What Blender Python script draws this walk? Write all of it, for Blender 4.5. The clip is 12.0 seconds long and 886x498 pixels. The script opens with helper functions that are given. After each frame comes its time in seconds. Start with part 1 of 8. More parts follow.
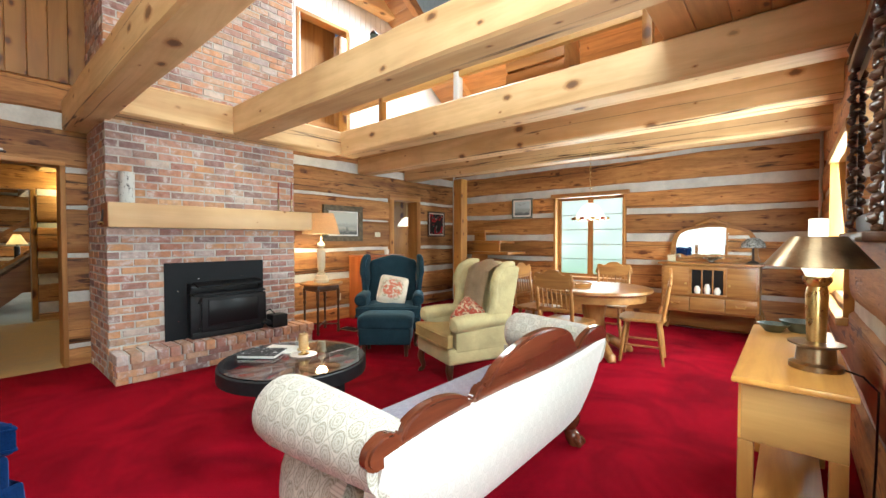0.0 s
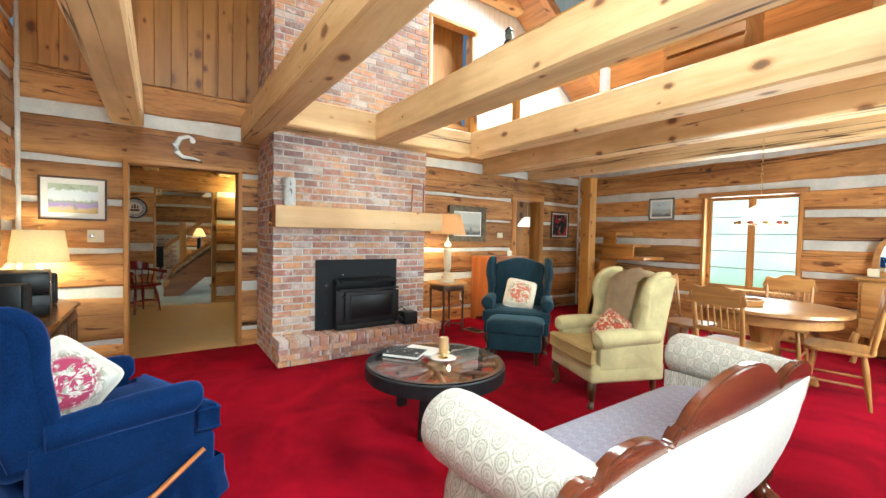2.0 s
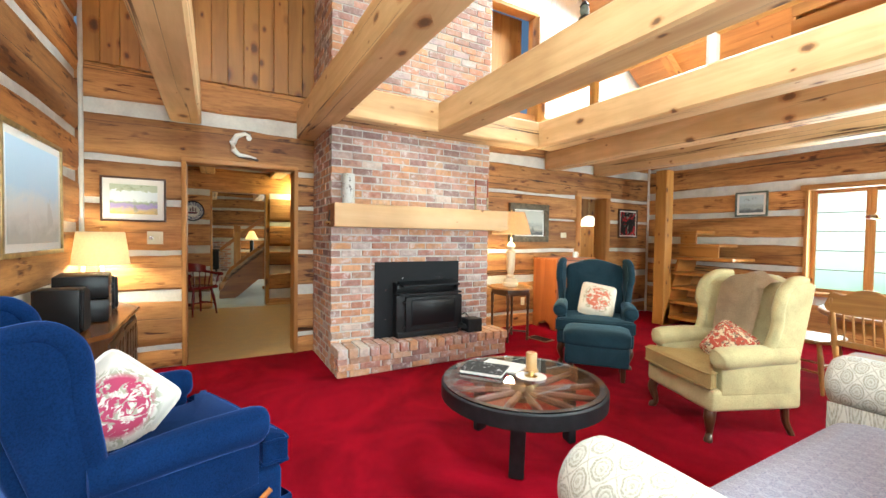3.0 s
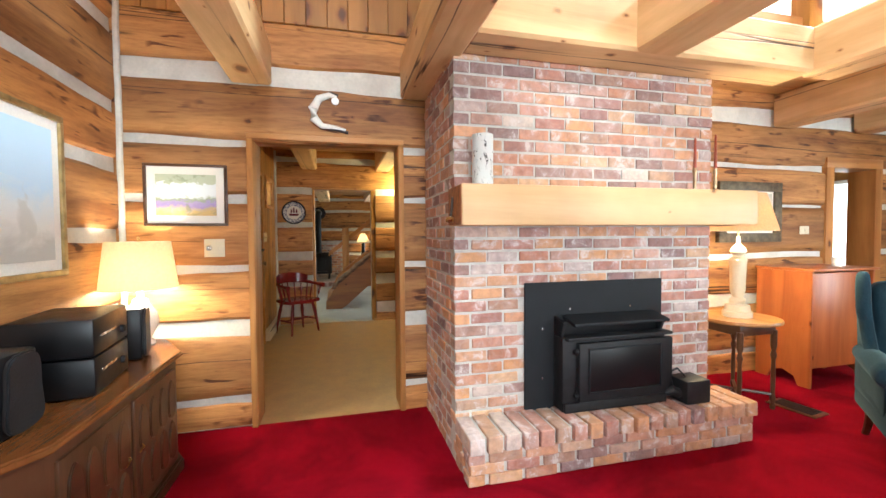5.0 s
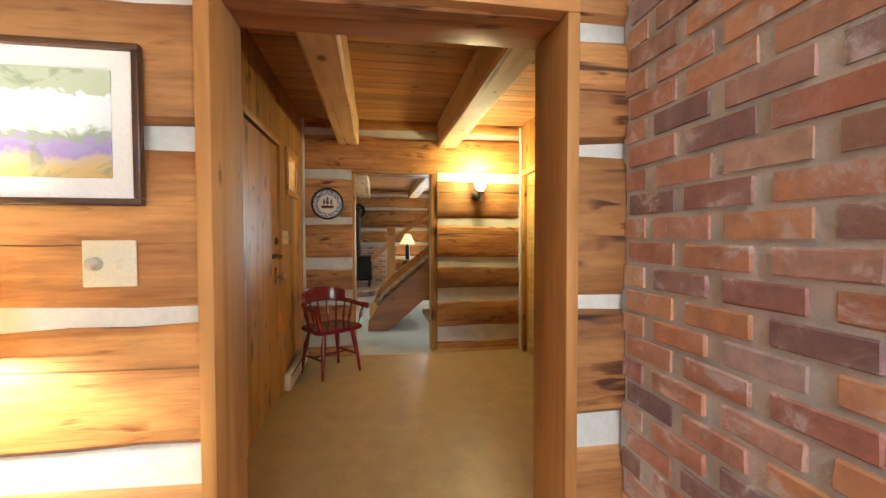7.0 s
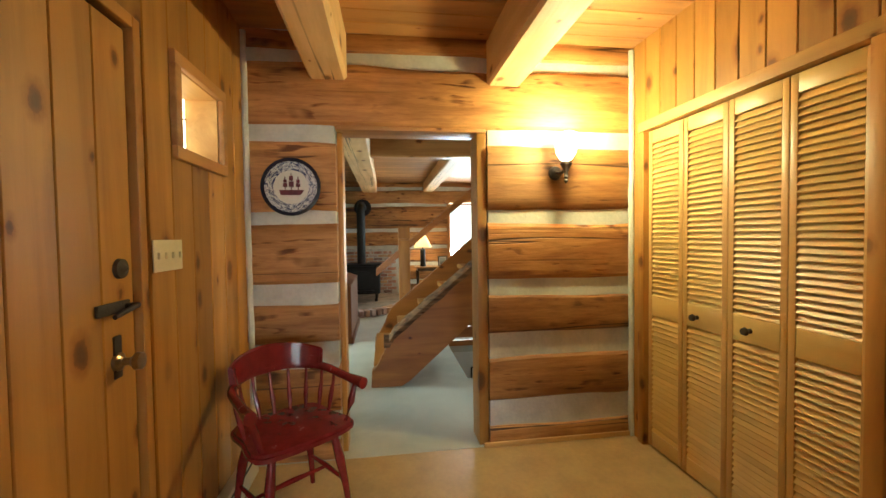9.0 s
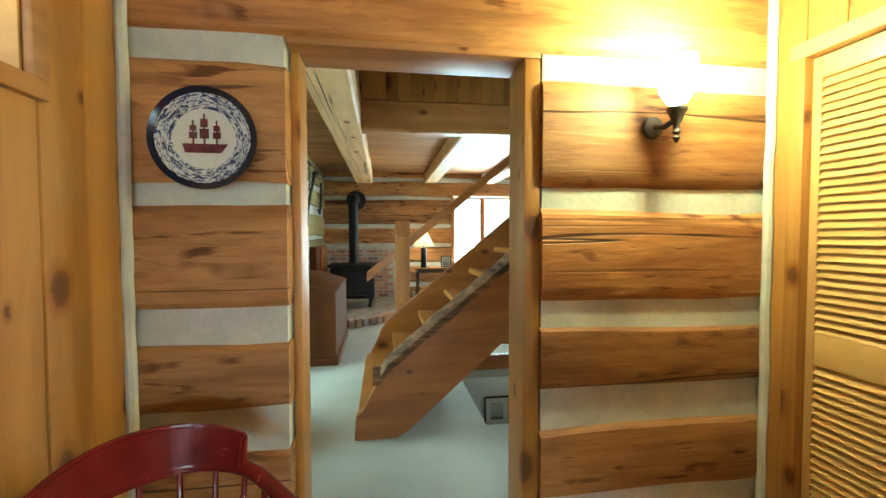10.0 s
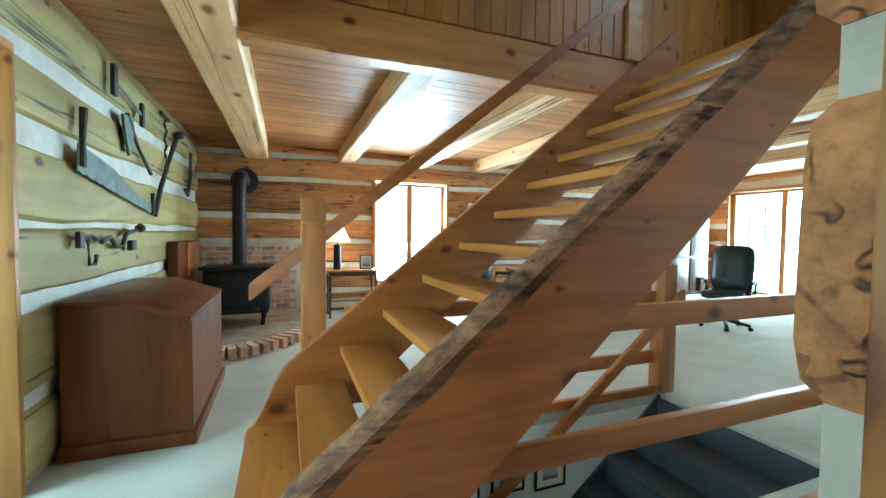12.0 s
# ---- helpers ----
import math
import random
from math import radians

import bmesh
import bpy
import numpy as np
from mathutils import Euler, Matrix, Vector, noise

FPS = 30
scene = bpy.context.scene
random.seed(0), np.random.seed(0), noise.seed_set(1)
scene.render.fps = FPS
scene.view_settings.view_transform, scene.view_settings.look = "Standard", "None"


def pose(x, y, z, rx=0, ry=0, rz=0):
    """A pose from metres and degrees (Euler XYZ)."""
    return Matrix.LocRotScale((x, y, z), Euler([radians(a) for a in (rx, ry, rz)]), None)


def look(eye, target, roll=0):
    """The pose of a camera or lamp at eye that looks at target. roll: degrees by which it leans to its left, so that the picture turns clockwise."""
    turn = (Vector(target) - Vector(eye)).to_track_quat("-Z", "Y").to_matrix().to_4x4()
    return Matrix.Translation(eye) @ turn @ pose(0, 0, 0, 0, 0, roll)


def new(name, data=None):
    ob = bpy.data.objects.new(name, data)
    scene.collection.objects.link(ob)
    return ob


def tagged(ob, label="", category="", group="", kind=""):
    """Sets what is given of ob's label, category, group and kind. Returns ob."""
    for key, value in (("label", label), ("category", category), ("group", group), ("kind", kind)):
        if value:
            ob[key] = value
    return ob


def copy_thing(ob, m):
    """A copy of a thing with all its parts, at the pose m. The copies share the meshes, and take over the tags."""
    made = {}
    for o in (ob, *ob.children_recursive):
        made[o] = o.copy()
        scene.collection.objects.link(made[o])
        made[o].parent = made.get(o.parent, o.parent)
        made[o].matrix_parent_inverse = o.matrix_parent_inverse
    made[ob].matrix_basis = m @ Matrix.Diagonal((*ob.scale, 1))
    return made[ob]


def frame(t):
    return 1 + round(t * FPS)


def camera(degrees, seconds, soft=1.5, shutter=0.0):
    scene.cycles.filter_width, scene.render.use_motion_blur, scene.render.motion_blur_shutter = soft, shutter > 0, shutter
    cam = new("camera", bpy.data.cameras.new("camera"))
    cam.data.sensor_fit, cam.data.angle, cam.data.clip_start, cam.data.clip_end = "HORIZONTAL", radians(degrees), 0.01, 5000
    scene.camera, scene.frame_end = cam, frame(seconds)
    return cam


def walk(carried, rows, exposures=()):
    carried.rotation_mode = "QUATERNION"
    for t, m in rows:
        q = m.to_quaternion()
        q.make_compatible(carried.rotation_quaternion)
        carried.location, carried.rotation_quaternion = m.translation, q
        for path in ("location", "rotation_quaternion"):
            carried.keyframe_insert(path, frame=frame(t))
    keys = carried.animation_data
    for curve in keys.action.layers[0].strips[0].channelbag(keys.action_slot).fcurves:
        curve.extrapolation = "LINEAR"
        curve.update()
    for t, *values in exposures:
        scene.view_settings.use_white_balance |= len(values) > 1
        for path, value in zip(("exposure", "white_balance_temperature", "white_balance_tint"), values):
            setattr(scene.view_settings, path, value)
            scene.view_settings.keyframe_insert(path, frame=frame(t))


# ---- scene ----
cam = camera(94.7, 12.0)
PATH = [
    (0, (0.495, -0.096, 1.271), (-0.801, 1.427, 1.223), 0.0),
    (0.5, (0.48, -0.119, 1.298), (-0.898, 1.329, 1.242), 0.3),
    (1, (0.422, -0.163, 1.299), (-1.043, 1.198, 1.242), 0.6),
    (1.5, (0.347, -0.191, 1.304), (-1.21, 1.063, 1.247), 0.9),
    (2, (0.225, -0.206, 1.326), (-1.418, 0.933, 1.26), 1.2),
    (2.5, (0.025, -0.236, 1.36), (-1.674, 0.817, 1.279), 1.4),
    (3, (-0.264, -0.226, 1.296), (-2.01, 0.749, 1.237), 0.8),
    (3.2, (-0.364, -0.206, 1.288), (-2.13, 0.73, 1.232), 0.5),
    (5, (-1.906, 0.095, 1.326), (-3.844, 0.586, 1.258), -0.4),
    (5.5, (-2.369, 0.116, 1.309), (-4.332, 0.492, 1.257), -0.5),
    (6, (-2.838, 0.08, 1.296), (-4.813, 0.393, 1.255), -0.3),
    (6.5, (-3.301, 0.016, 1.313), (-5.276, 0.323, 1.248), -0.5),
    (7, (-3.77, -0.047, 1.317), (-5.742, 0.279, 1.258), -0.1),
    (8.8, (-5.592, -0.017, 1.368), (-7.571, 0.259, 1.297), -1.8),
    (9, (-5.8, -0.01, 1.372), (-7.779, 0.269, 1.309), -0.8),
    (9.5, (-6.324, 0.0, 1.359), (-8.304, 0.277, 1.296), -0.6),
    (10, (-6.844, 0.039, 1.352), (-8.822, 0.325, 1.281), -0.1),
    (10.5, (-7.313, 0.07, 1.341), (-9.283, 0.405, 1.256), 0.3),
    (11, (-7.731, 0.094, 1.329), (-9.679, 0.536, 1.235), 0.6),
    (11.5, (-8.033, 0.102, 1.359), (-9.949, 0.666, 1.253), 1.0),
    (12, (-8.351, 0.064, 1.287), (-10.215, 0.784, 1.209), 0.7),
]
EXPOSURES = [(0, -0.95, 5900, -3), (1, -0.9, 5900, -4), (2.0, -0.7, 5800, -6), (3.2, -0.45, 5900, -4), (5, -0.25, 5800, 1), (6.2, -0.25, 5800, 0), (7, -0.05, 5900, 1), (9, 0.08, 5900, -5), (10.3, 0.4, 4800, -20), (11.3, 0.42, 4500, -18), (12, 0.55, 4700, -12)]
walk(cam, [(t, look(eye, target, roll)) for t, eye, target, roll in PATH], EXPOSURES)

# ---- world, sun and window light ----
sky_world = bpy.data.worlds.new("sky")
scene.world = sky_world
sky_world.use_nodes = True
wn = sky_world.node_tree
sky_tex = wn.nodes.new("ShaderNodeTexSky")
sky_tex.sky_type, sky_tex.sun_disc = "NISHITA", False
sky_tex.sun_elevation, sky_tex.sun_rotation = radians(52), radians(200)
wn.links.new(sky_tex.outputs["Color"], wn.nodes["Background"].inputs["Color"])
wn.nodes["Background"].inputs["Strength"].default_value = 0.12
sun = new("sun", bpy.data.lights.new("sun", "SUN"))
sun.data.energy, sun.data.angle, sun.data.color = 2.5, radians(0.5), (1.0, 0.95, 0.87)
sun.matrix_world = look((0, 0, 20), (0 + 4.2, 0 + 11.5, 20 - 15.7))


def area_lamp(name, eye, target, w, h, watts, colour=(1.0, 1.0, 1.0)):
    ob = new(name, bpy.data.lights.new(name, "AREA"))
    ob.data.shape, ob.data.size, ob.data.size_y = "RECTANGLE", w, h
    ob.data.energy, ob.data.color = watts, colour
    ob.matrix_world = look(eye, target)
    return ob


def bulb(name, place, watts, colour=(1.0, 0.72, 0.42), radius=0.035):
    ob = new(name, bpy.data.lights.new(name, "POINT"))
    ob.data.energy, ob.data.color, ob.data.shadow_soft_size = watts, colour, radius
    ob.location = place
    return ob


DAY = (0.93, 0.97, 1.0)
area_lamp("daylight_dining", (-2.08, 6.72, 1.4), (-2.08, 0, 1.2), 1.0, 1.3, 90, DAY)
area_lamp("daylight_side", (0.86, 4.3, 1.35), (-5, 4.3, 0.9), 1.5, 1.2, 280, DAY)
area_lamp("daylight_behind", (-1.7, -1.36, 1.35), (-1.7, 6, 1.0), 1.5, 1.3, 12, DAY)
area_lamp("daylight_near", (0.86, 0.6, 1.35), (-5, 0.8, 0.9), 1.6, 1.3, 170, DAY)
# added lamp for an assumed, unseen front skylight, aimed to brighten the beams
area_lamp("daylight_roof_a", (0.0, -0.2, 4.4), (-0.8, 2.7, 2.0), 1.4, 1.3, 350, DAY)
area_lamp("daylight_roof_b", (-3.3, 4.6, 4.9), (-3.3, 3.4, 0), 1.0, 1.2, 650, DAY)
area_lamp("daylight_stove_room", (-15.28, 2.1, 1.3), (-9, 2.1, 1.0), 1.3, 1.7, 150, DAY)
area_lamp("daylight_patio", (-14.0, 9.62, 1.2), (-13.0, 0, 0.8), 2.2, 2.0, 250, (0.9, 1.0, 0.96))
# extra daylight from an added window, out of view beside the patio door
area_lamp("daylight_stove_side", (-11.5, 9.62, 1.3), (-11, 0, 1.0), 1.6, 1.3, 120, (0.9, 1.0, 0.96))
area_lamp("daylight_porch", (-10.0, -3.2, 1.6), (-10.3, 0, 1.2), 1.5, 1.4, 130, (0.86, 1.0, 0.96))
area_lamp("daylight_kitchen", (-7.6, 6.2, 1.5), (-5.0, 5.0, 1.2), 0.9, 1.2, 25, DAY)

# added fill with no seen source, brightens the upper stair hall
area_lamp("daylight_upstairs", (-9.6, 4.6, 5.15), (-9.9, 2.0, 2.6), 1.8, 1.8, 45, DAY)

# ---- materials ----


def node_mat(name, rough=0.6, metal=0.0):
    m = bpy.data.materials.new(name)
    m.use_nodes = True
    b = m.node_tree.nodes["Principled BSDF"]
    b.inputs["Roughness"].default_value, b.inputs["Metallic"].default_value = rough, metal
    return m, m.node_tree, b


def link(t, a, b):
    t.links.new(a, b)


def noise_node(t, vec, scale, detail=4.0, rough=0.55, distort=0.0):
    n = t.nodes.new("ShaderNodeTexNoise")
    n.inputs["Scale"].default_value, n.inputs["Detail"].default_value = scale, detail
    n.inputs["Roughness"].default_value, n.inputs["Distortion"].default_value = rough, distort
    link(t, vec, n.inputs["Vector"])
    return n.outputs["Fac"]


def ramp(t, fac, stops):
    r = t.nodes.new("ShaderNodeValToRGB")
    while len(r.color_ramp.elements) < len(stops):
        r.color_ramp.elements.new(0.5)
    for e, (p, c) in zip(r.color_ramp.elements, stops):
        e.position, e.color = p, (*c, 1.0) if len(c) == 3 else c
    link(t, fac, r.inputs["Fac"])
    return r.outputs["Color"]


def blend(t, kind, a, b, fac=1.0):
    n = t.nodes.new("ShaderNodeMix")
    n.data_type, n.blend_type = "RGBA", kind
    if isinstance(fac, float):
        n.inputs[0].default_value = fac
    else:
        link(t, fac, n.inputs[0])
    for socket, v in ((n.inputs[6], a), (n.inputs[7], b)):
        if isinstance(v, tuple):
            socket.default_value = (*v, 1.0)
        else:
            link(t, v, socket)
    return n.outputs[2]


def coords(t, stretch=(1, 1, 1), vary=True, island=False):
    """Object coordinates, shifted piece by piece and stretched along the grain."""
    c = t.nodes.new("ShaderNodeTexCoord").outputs["Object"]
    rnd = t.nodes.new("ShaderNodeNewGeometry").outputs["Random Per Island"] if island else t.nodes.new("ShaderNodeObjectInfo").outputs["Random"]
    if vary:
        s = t.nodes.new("ShaderNodeVectorMath")
        s.operation = "MULTIPLY_ADD"
        link(t, rnd, s.inputs[0])
        s.inputs[1].default_value = (37.0, 53.0, 71.0)
        link(t, c, s.inputs[2])
        c = s.outputs[0]
    m = t.nodes.new("ShaderNodeMapping")
    m.inputs["Scale"].default_value = stretch
    link(t, c, m.inputs["Vector"])
    return m.outputs["Vector"], c, rnd


def bump(t, b, height, strength=0.3, dist=0.01):
    n = t.nodes.new("ShaderNodeBump")
    n.inputs["Strength"].default_value, n.inputs["Distance"].default_value = strength, dist
    link(t, height, n.inputs["Height"])
    link(t, n.outputs["Normal"], b.inputs["Normal"])


def wood_mat(name, light, dark, axis="x", rough=0.5, island=False, knots=True, cracks=0.0, hewn=0.0, spread=0.35, grain=9.0, share=0.34, knot=1.0):
    m, t, b = node_mat(name, rough)
    k = {"x": (0.09, 1, 1), "y": (1, 0.09, 1), "z": (1, 1, 0.09)}[axis]
    vec, raw, rnd = coords(t, k, True, island)
    n1 = noise_node(t, vec, grain, 6, 0.6, 0.6)
    mid = tuple((a + c) / 2 for a, c in zip(light, dark))
    col = ramp(t, n1, [(0.33, dark), (0.46, mid), (0.58, light), (0.8, tuple(min(1, a * 1.12) for a in light))])
    n2 = noise_node(t, raw, 1.7, 3)
    col = blend(t, "MULTIPLY", col, ramp(t, n2, [(0.3, (0.72, 0.66, 0.6)), (0.65, (1.08, 1.05, 1.0))]), 0.55)
    tone = ramp(t, rnd, [(0.0, (1 - spread, 1 - spread * 1.1, 1 - spread * 1.2)), (0.5, (1.0, 1.0, 1.0)), (1.0, (1 + spread * 0.6, 1 + spread * 0.45, 1 + spread * 0.3))])
    col = blend(t, "MULTIPLY", col, tone, 1.0)
    if knots:
        v = t.nodes.new("ShaderNodeTexVoronoi")
        v.inputs["Scale"].default_value = 4.6
        v.voronoi_dimensions = "2D"
        sx = t.nodes.new("ShaderNodeSeparateXYZ")
        link(t, raw, sx.inputs[0])
        i, j, k2 = {"x": (0, 1, 2), "y": (1, 0, 2), "z": (2, 0, 1)}[axis]
        across = t.nodes.new("ShaderNodeMath")
        link(t, sx.outputs[j], across.inputs[0])
        link(t, sx.outputs[k2], across.inputs[1])
        kv = t.nodes.new("ShaderNodeCombineXYZ")
        half = t.nodes.new("ShaderNodeMath")
        half.operation = "MULTIPLY"
        half.inputs[1].default_value = 0.6
        link(t, sx.outputs[i], half.inputs[0])
        link(t, half.outputs[0], kv.inputs[0])
        link(t, across.outputs[0], kv.inputs[1])
        link(t, kv.outputs[0], v.inputs["Vector"])
        sc = t.nodes.new("ShaderNodeSeparateColor")
        link(t, v.outputs["Color"], sc.inputs[0])
        size = t.nodes.new("ShaderNodeMapRange")
        size.inputs["To Min"].default_value, size.inputs["To Max"].default_value = 0.75, 2.6
        link(t, sc.outputs[1], size.inputs["Value"])
        dist = t.nodes.new("ShaderNodeMath")
        dist.operation = "MULTIPLY"
        ragged = t.nodes.new("ShaderNodeMath")
        ragged.operation = "MULTIPLY_ADD"
        link(t, noise_node(t, raw, 34.0, 3, 0.6), ragged.inputs[0])
        ragged.inputs[1].default_value = 0.09
        link(t, v.outputs["Distance"], ragged.inputs[2])
        link(t, ragged.outputs[0], dist.inputs[0])
        link(t, size.outputs["Result"], dist.inputs[1])
        some = ramp(t, sc.outputs[0], [(0.98 - share, (0, 0, 0)), (1.02 - share, (0.85, 0.85, 0.85))])
        kn = ramp(t, dist.outputs[0], [(0.06 + 0.02 * knot, (0.12, 0.05, 0.025)), (0.06 + 0.045 * knot, (0.3, 0.16, 0.08)), (0.06 + 0.055 * knot, (0.66, 0.48, 0.34)), (0.08 + 0.09 * knot, (1, 1, 1))])
        col = blend(t, "MULTIPLY", col, kn, some)
    height = n1
    if cracks:
        kk = {"x": (0.022, 1, 1), "y": (1, 0.022, 1), "z": (1, 1, 0.022)}[axis]
        mp = t.nodes.new("ShaderNodeMapping")
        mp.inputs["Scale"].default_value = kk
        link(t, raw, mp.inputs["Vector"])
        cn = noise_node(t, mp.outputs["Vector"], 6.5, 3, 0.55, 0.1)
        cr = ramp(t, cn, [(0.49 - 0.006 * cracks, (1, 1, 1)), (0.497, (0.06, 0.03, 0.02)), (0.503, (0.06, 0.03, 0.02)), (0.51 + 0.006 * cracks, (1, 1, 1))])
        gate = ramp(t, noise_node(t, mp.outputs["Vector"], 7.0, 2), [(0.49, (0, 0, 0)), (0.55, (0.95, 0.95, 0.95))])
        col = blend(t, "MULTIPLY", col, cr, gate)
        height = blend(t, "MULTIPLY", height, cr, gate)
    if hewn > 0.5:
        ax = t.nodes.new("ShaderNodeMapping")
        ax.inputs["Scale"].default_value = {"x": (0.13, 1, 1), "y": (1, 0.13, 1), "z": (1, 1, 0.13)}[axis]
        link(t, raw, ax.inputs["Vector"])
        an = noise_node(t, ax.outputs["Vector"], 24.0, 2, 0.5, 0.5)
        cut = ramp(t, an, [(0.565, (1, 1, 1)), (0.595, (0.55, 0.42, 0.33)), (0.63, (0.26, 0.16, 0.1))])
        where = ramp(t, noise_node(t, raw, 4.5, 2), [(0.5, (0, 0, 0)), (0.62, (1, 1, 1))])
        col = blend(t, "MULTIPLY", col, cut, where)
        height = blend(t, "MULTIPLY", height, cut, where)
        fib = noise_node(t, vec, grain * 9, 4, 0.7, 0.3)
        col = blend(t, "MULTIPLY", col, ramp(t, fib, [(0.32, (0.68, 0.6, 0.52)), (0.55, (1.06, 1.05, 1.04))]), 0.7)
        height = blend(t, "ADD", height, fib, 0.25)
    if hewn:
        hv = t.nodes.new("ShaderNodeMapping")
        hv.inputs["Scale"].default_value = {"x": (2.2, 7, 9), "y": (7, 2.2, 9), "z": (9, 9, 2.2)}[axis]
        link(t, raw, hv.inputs["Vector"])
        hn = noise_node(t, hv.outputs["Vector"], 1.4, 3, 0.5, 0.4)
        height = blend(t, "ADD", height, hn, hewn)
        col = blend(t, "MULTIPLY", col, ramp(t, hn, [(0.34, (0.6, 0.52, 0.45)), (0.48, (1, 1, 1))]), 0.55 * hewn)
    link(t, col, b.inputs["Base Color"])
    bump(t, b, height, 0.35 if not hewn else 0.6, 0.006 if not hewn else 0.011)
    return m


def plain_mat(name, colour, rough=0.5, metal=0.0, scale=8.0, amount=0.25, relief=0.15, fine=120.0):
    m, t, b = node_mat(name, rough, metal)
    vec, raw, rnd = coords(t)
    n = noise_node(t, raw, scale, 4)
    f = noise_node(t, raw, fine, 2)
    lo = tuple(c * (1 - amount) for c in colour)
    hi = tuple(min(1.0, c * (1 + amount * 0.6)) for c in colour)
    col = ramp(t, n, [(0.3, lo), (0.7, hi)])
    col = blend(t, "MULTIPLY", col, ramp(t, f, [(0.3, (0.9, 0.9, 0.9)), (0.7, (1.05, 1.05, 1.05))]), 0.6)
    link(t, col, b.inputs["Base Color"])
    rr = t.nodes.new("ShaderNodeMapRange")
    rr.inputs["To Min"].default_value, rr.inputs["To Max"].default_value = max(0.03, rough - 0.1), min(1.0, rough + 0.12)
    link(t, n, rr.inputs["Value"])
    link(t, rr.outputs["Result"], b.inputs["Roughness"])
    bump(t, b, f, relief, 0.003)
    return m


def pile_mat(name, colour, fleck, scale=260.0, sheen=0.3, patch=2.2, low=0.62, relief=0.6):
    m, t, b = node_mat(name, 0.95)
    vec, raw, rnd = coords(t, vary=False)
    f = noise_node(t, raw, scale, 2, 0.7)
    big = noise_node(t, raw, patch, 4, 0.6, 0.8)
    col = ramp(t, f, [(0.25, fleck), (0.6, colour)])
    col = blend(t, "MULTIPLY", col, ramp(t, big, [(0.33, (low, low, low)), (0.62, (1.12, 1.12, 1.12))]), 0.9)
    link(t, col, b.inputs["Base Color"])
    b.inputs["Specular IOR Level"].default_value = 0.05
    b.inputs["Sheen Weight"].default_value = sheen
    b.inputs["Sheen Roughness"].default_value = 0.35
    b.inputs["Sheen Tint"].default_value = (*tuple(min(1, c * 4 + 0.06) for c in colour), 1)
    bump(t, b, f, relief, 0.006)
    return m


def brick_mat(name, island):
    m, t, b = node_mat(name, 0.85)
    vec, raw, rnd = coords(t, (1, 1, 1), True, island)
    col = ramp(t, rnd, [(0.0, (0.36, 0.14, 0.09)), (0.13, (0.55, 0.28, 0.12)), (0.25, (0.4, 0.17, 0.12)), (0.38, (0.2, 0.12, 0.12)), (0.5, (0.58, 0.31, 0.15)), (0.6, (0.44, 0.2, 0.14)), (0.7, (0.52, 0.3, 0.22)), (0.8, (0.22, 0.13, 0.125)), (0.88, (0.62, 0.38, 0.2)), (0.94, (0.42, 0.33, 0.32)), (1.0, (0.6, 0.5, 0.42))])
    n = noise_node(t, raw, 16.0, 5, 0.65)
    col = blend(t, "MULTIPLY", col, ramp(t, n, [(0.3, (0.6, 0.58, 0.6)), (0.6, (1.1, 1.08, 1.05))]), 0.8)
    w = noise_node(t, raw, 9.0, 5, 0.7, 0.5)
    col = blend(t, "MIX", col, (0.64, 0.58, 0.56), ramp(t, w, [(0.44, (0.05, 0.05, 0.05)), (0.56, (0.2, 0.2, 0.2)), (0.65, (0.8, 0.8, 0.8))]))
    f = noise_node(t, raw, 90.0, 3, 0.7)
    link(t, col, b.inputs["Base Color"])
    bump(t, b, blend(t, "ADD", n, f, 0.6), 0.6, 0.006)
    return m


def glow_mat(name, colour, strength, base=(0.8, 0.8, 0.8)):
    m, t, b = node_mat(name, 0.6)
    b.inputs["Base Color"].default_value = (*base, 1)
    b.inputs["Emission Color"].default_value, b.inputs["Emission Strength"].default_value = (*colour, 1), strength
    return m


def glass_mat(name, rough=0.02, tint=(1, 1, 1)):
    m, t, b = node_mat(name, rough)
    b.inputs["Base Color"].default_value = (*tint, 1)
    b.inputs["Transmission Weight"].default_value, b.inputs["IOR"].default_value = 1.0, 1.45
    return m


def shade_mat(name, colour, glow=0.0, warm=(1.0, 0.8, 0.5)):
    m, t, b = node_mat(name, 0.8)
    vec, raw, rnd = coords(t)
    n = noise_node(t, raw, 60.0, 3)
    col = ramp(t, n, [(0.3, tuple(c * 0.88 for c in colour)), (0.7, colour)])
    link(t, col, b.inputs["Base Color"])
    b.inputs["Transmission Weight"].default_value = 0.0
    tr = t.nodes.new("ShaderNodeBsdfTranslucent")
    link(t, col, tr.inputs["Color"])
    mix = t.nodes.new("ShaderNodeMixShader")
    mix.inputs[0].default_value = 0.7
    out = t.nodes["Material Output"]
    link(t, b.outputs[0], mix.inputs[1])
    link(t, tr.outputs[0], mix.inputs[2])
    link(t, mix.outputs[0], out.inputs["Surface"])
    return m


LOG_L, LOG_D = (0.53, 0.265, 0.085), (0.27, 0.11, 0.032)
M_LOGX = wood_mat("hewn_log_x", LOG_L, LOG_D, "x", 0.62, cracks=1.0, hewn=0.8, grain=6.0, share=0.16)
M_LOGY = wood_mat("hewn_log_y", LOG_L, LOG_D, "y", 0.62, cracks=1.0, hewn=0.8, grain=6.0, share=0.16)
M_LOGPALE = wood_mat("pale_log_x", (0.42, 0.35, 0.13), (0.28, 0.225, 0.075), "x", 0.66, cracks=1.0, hewn=0.4, grain=6.0, spread=0.15)
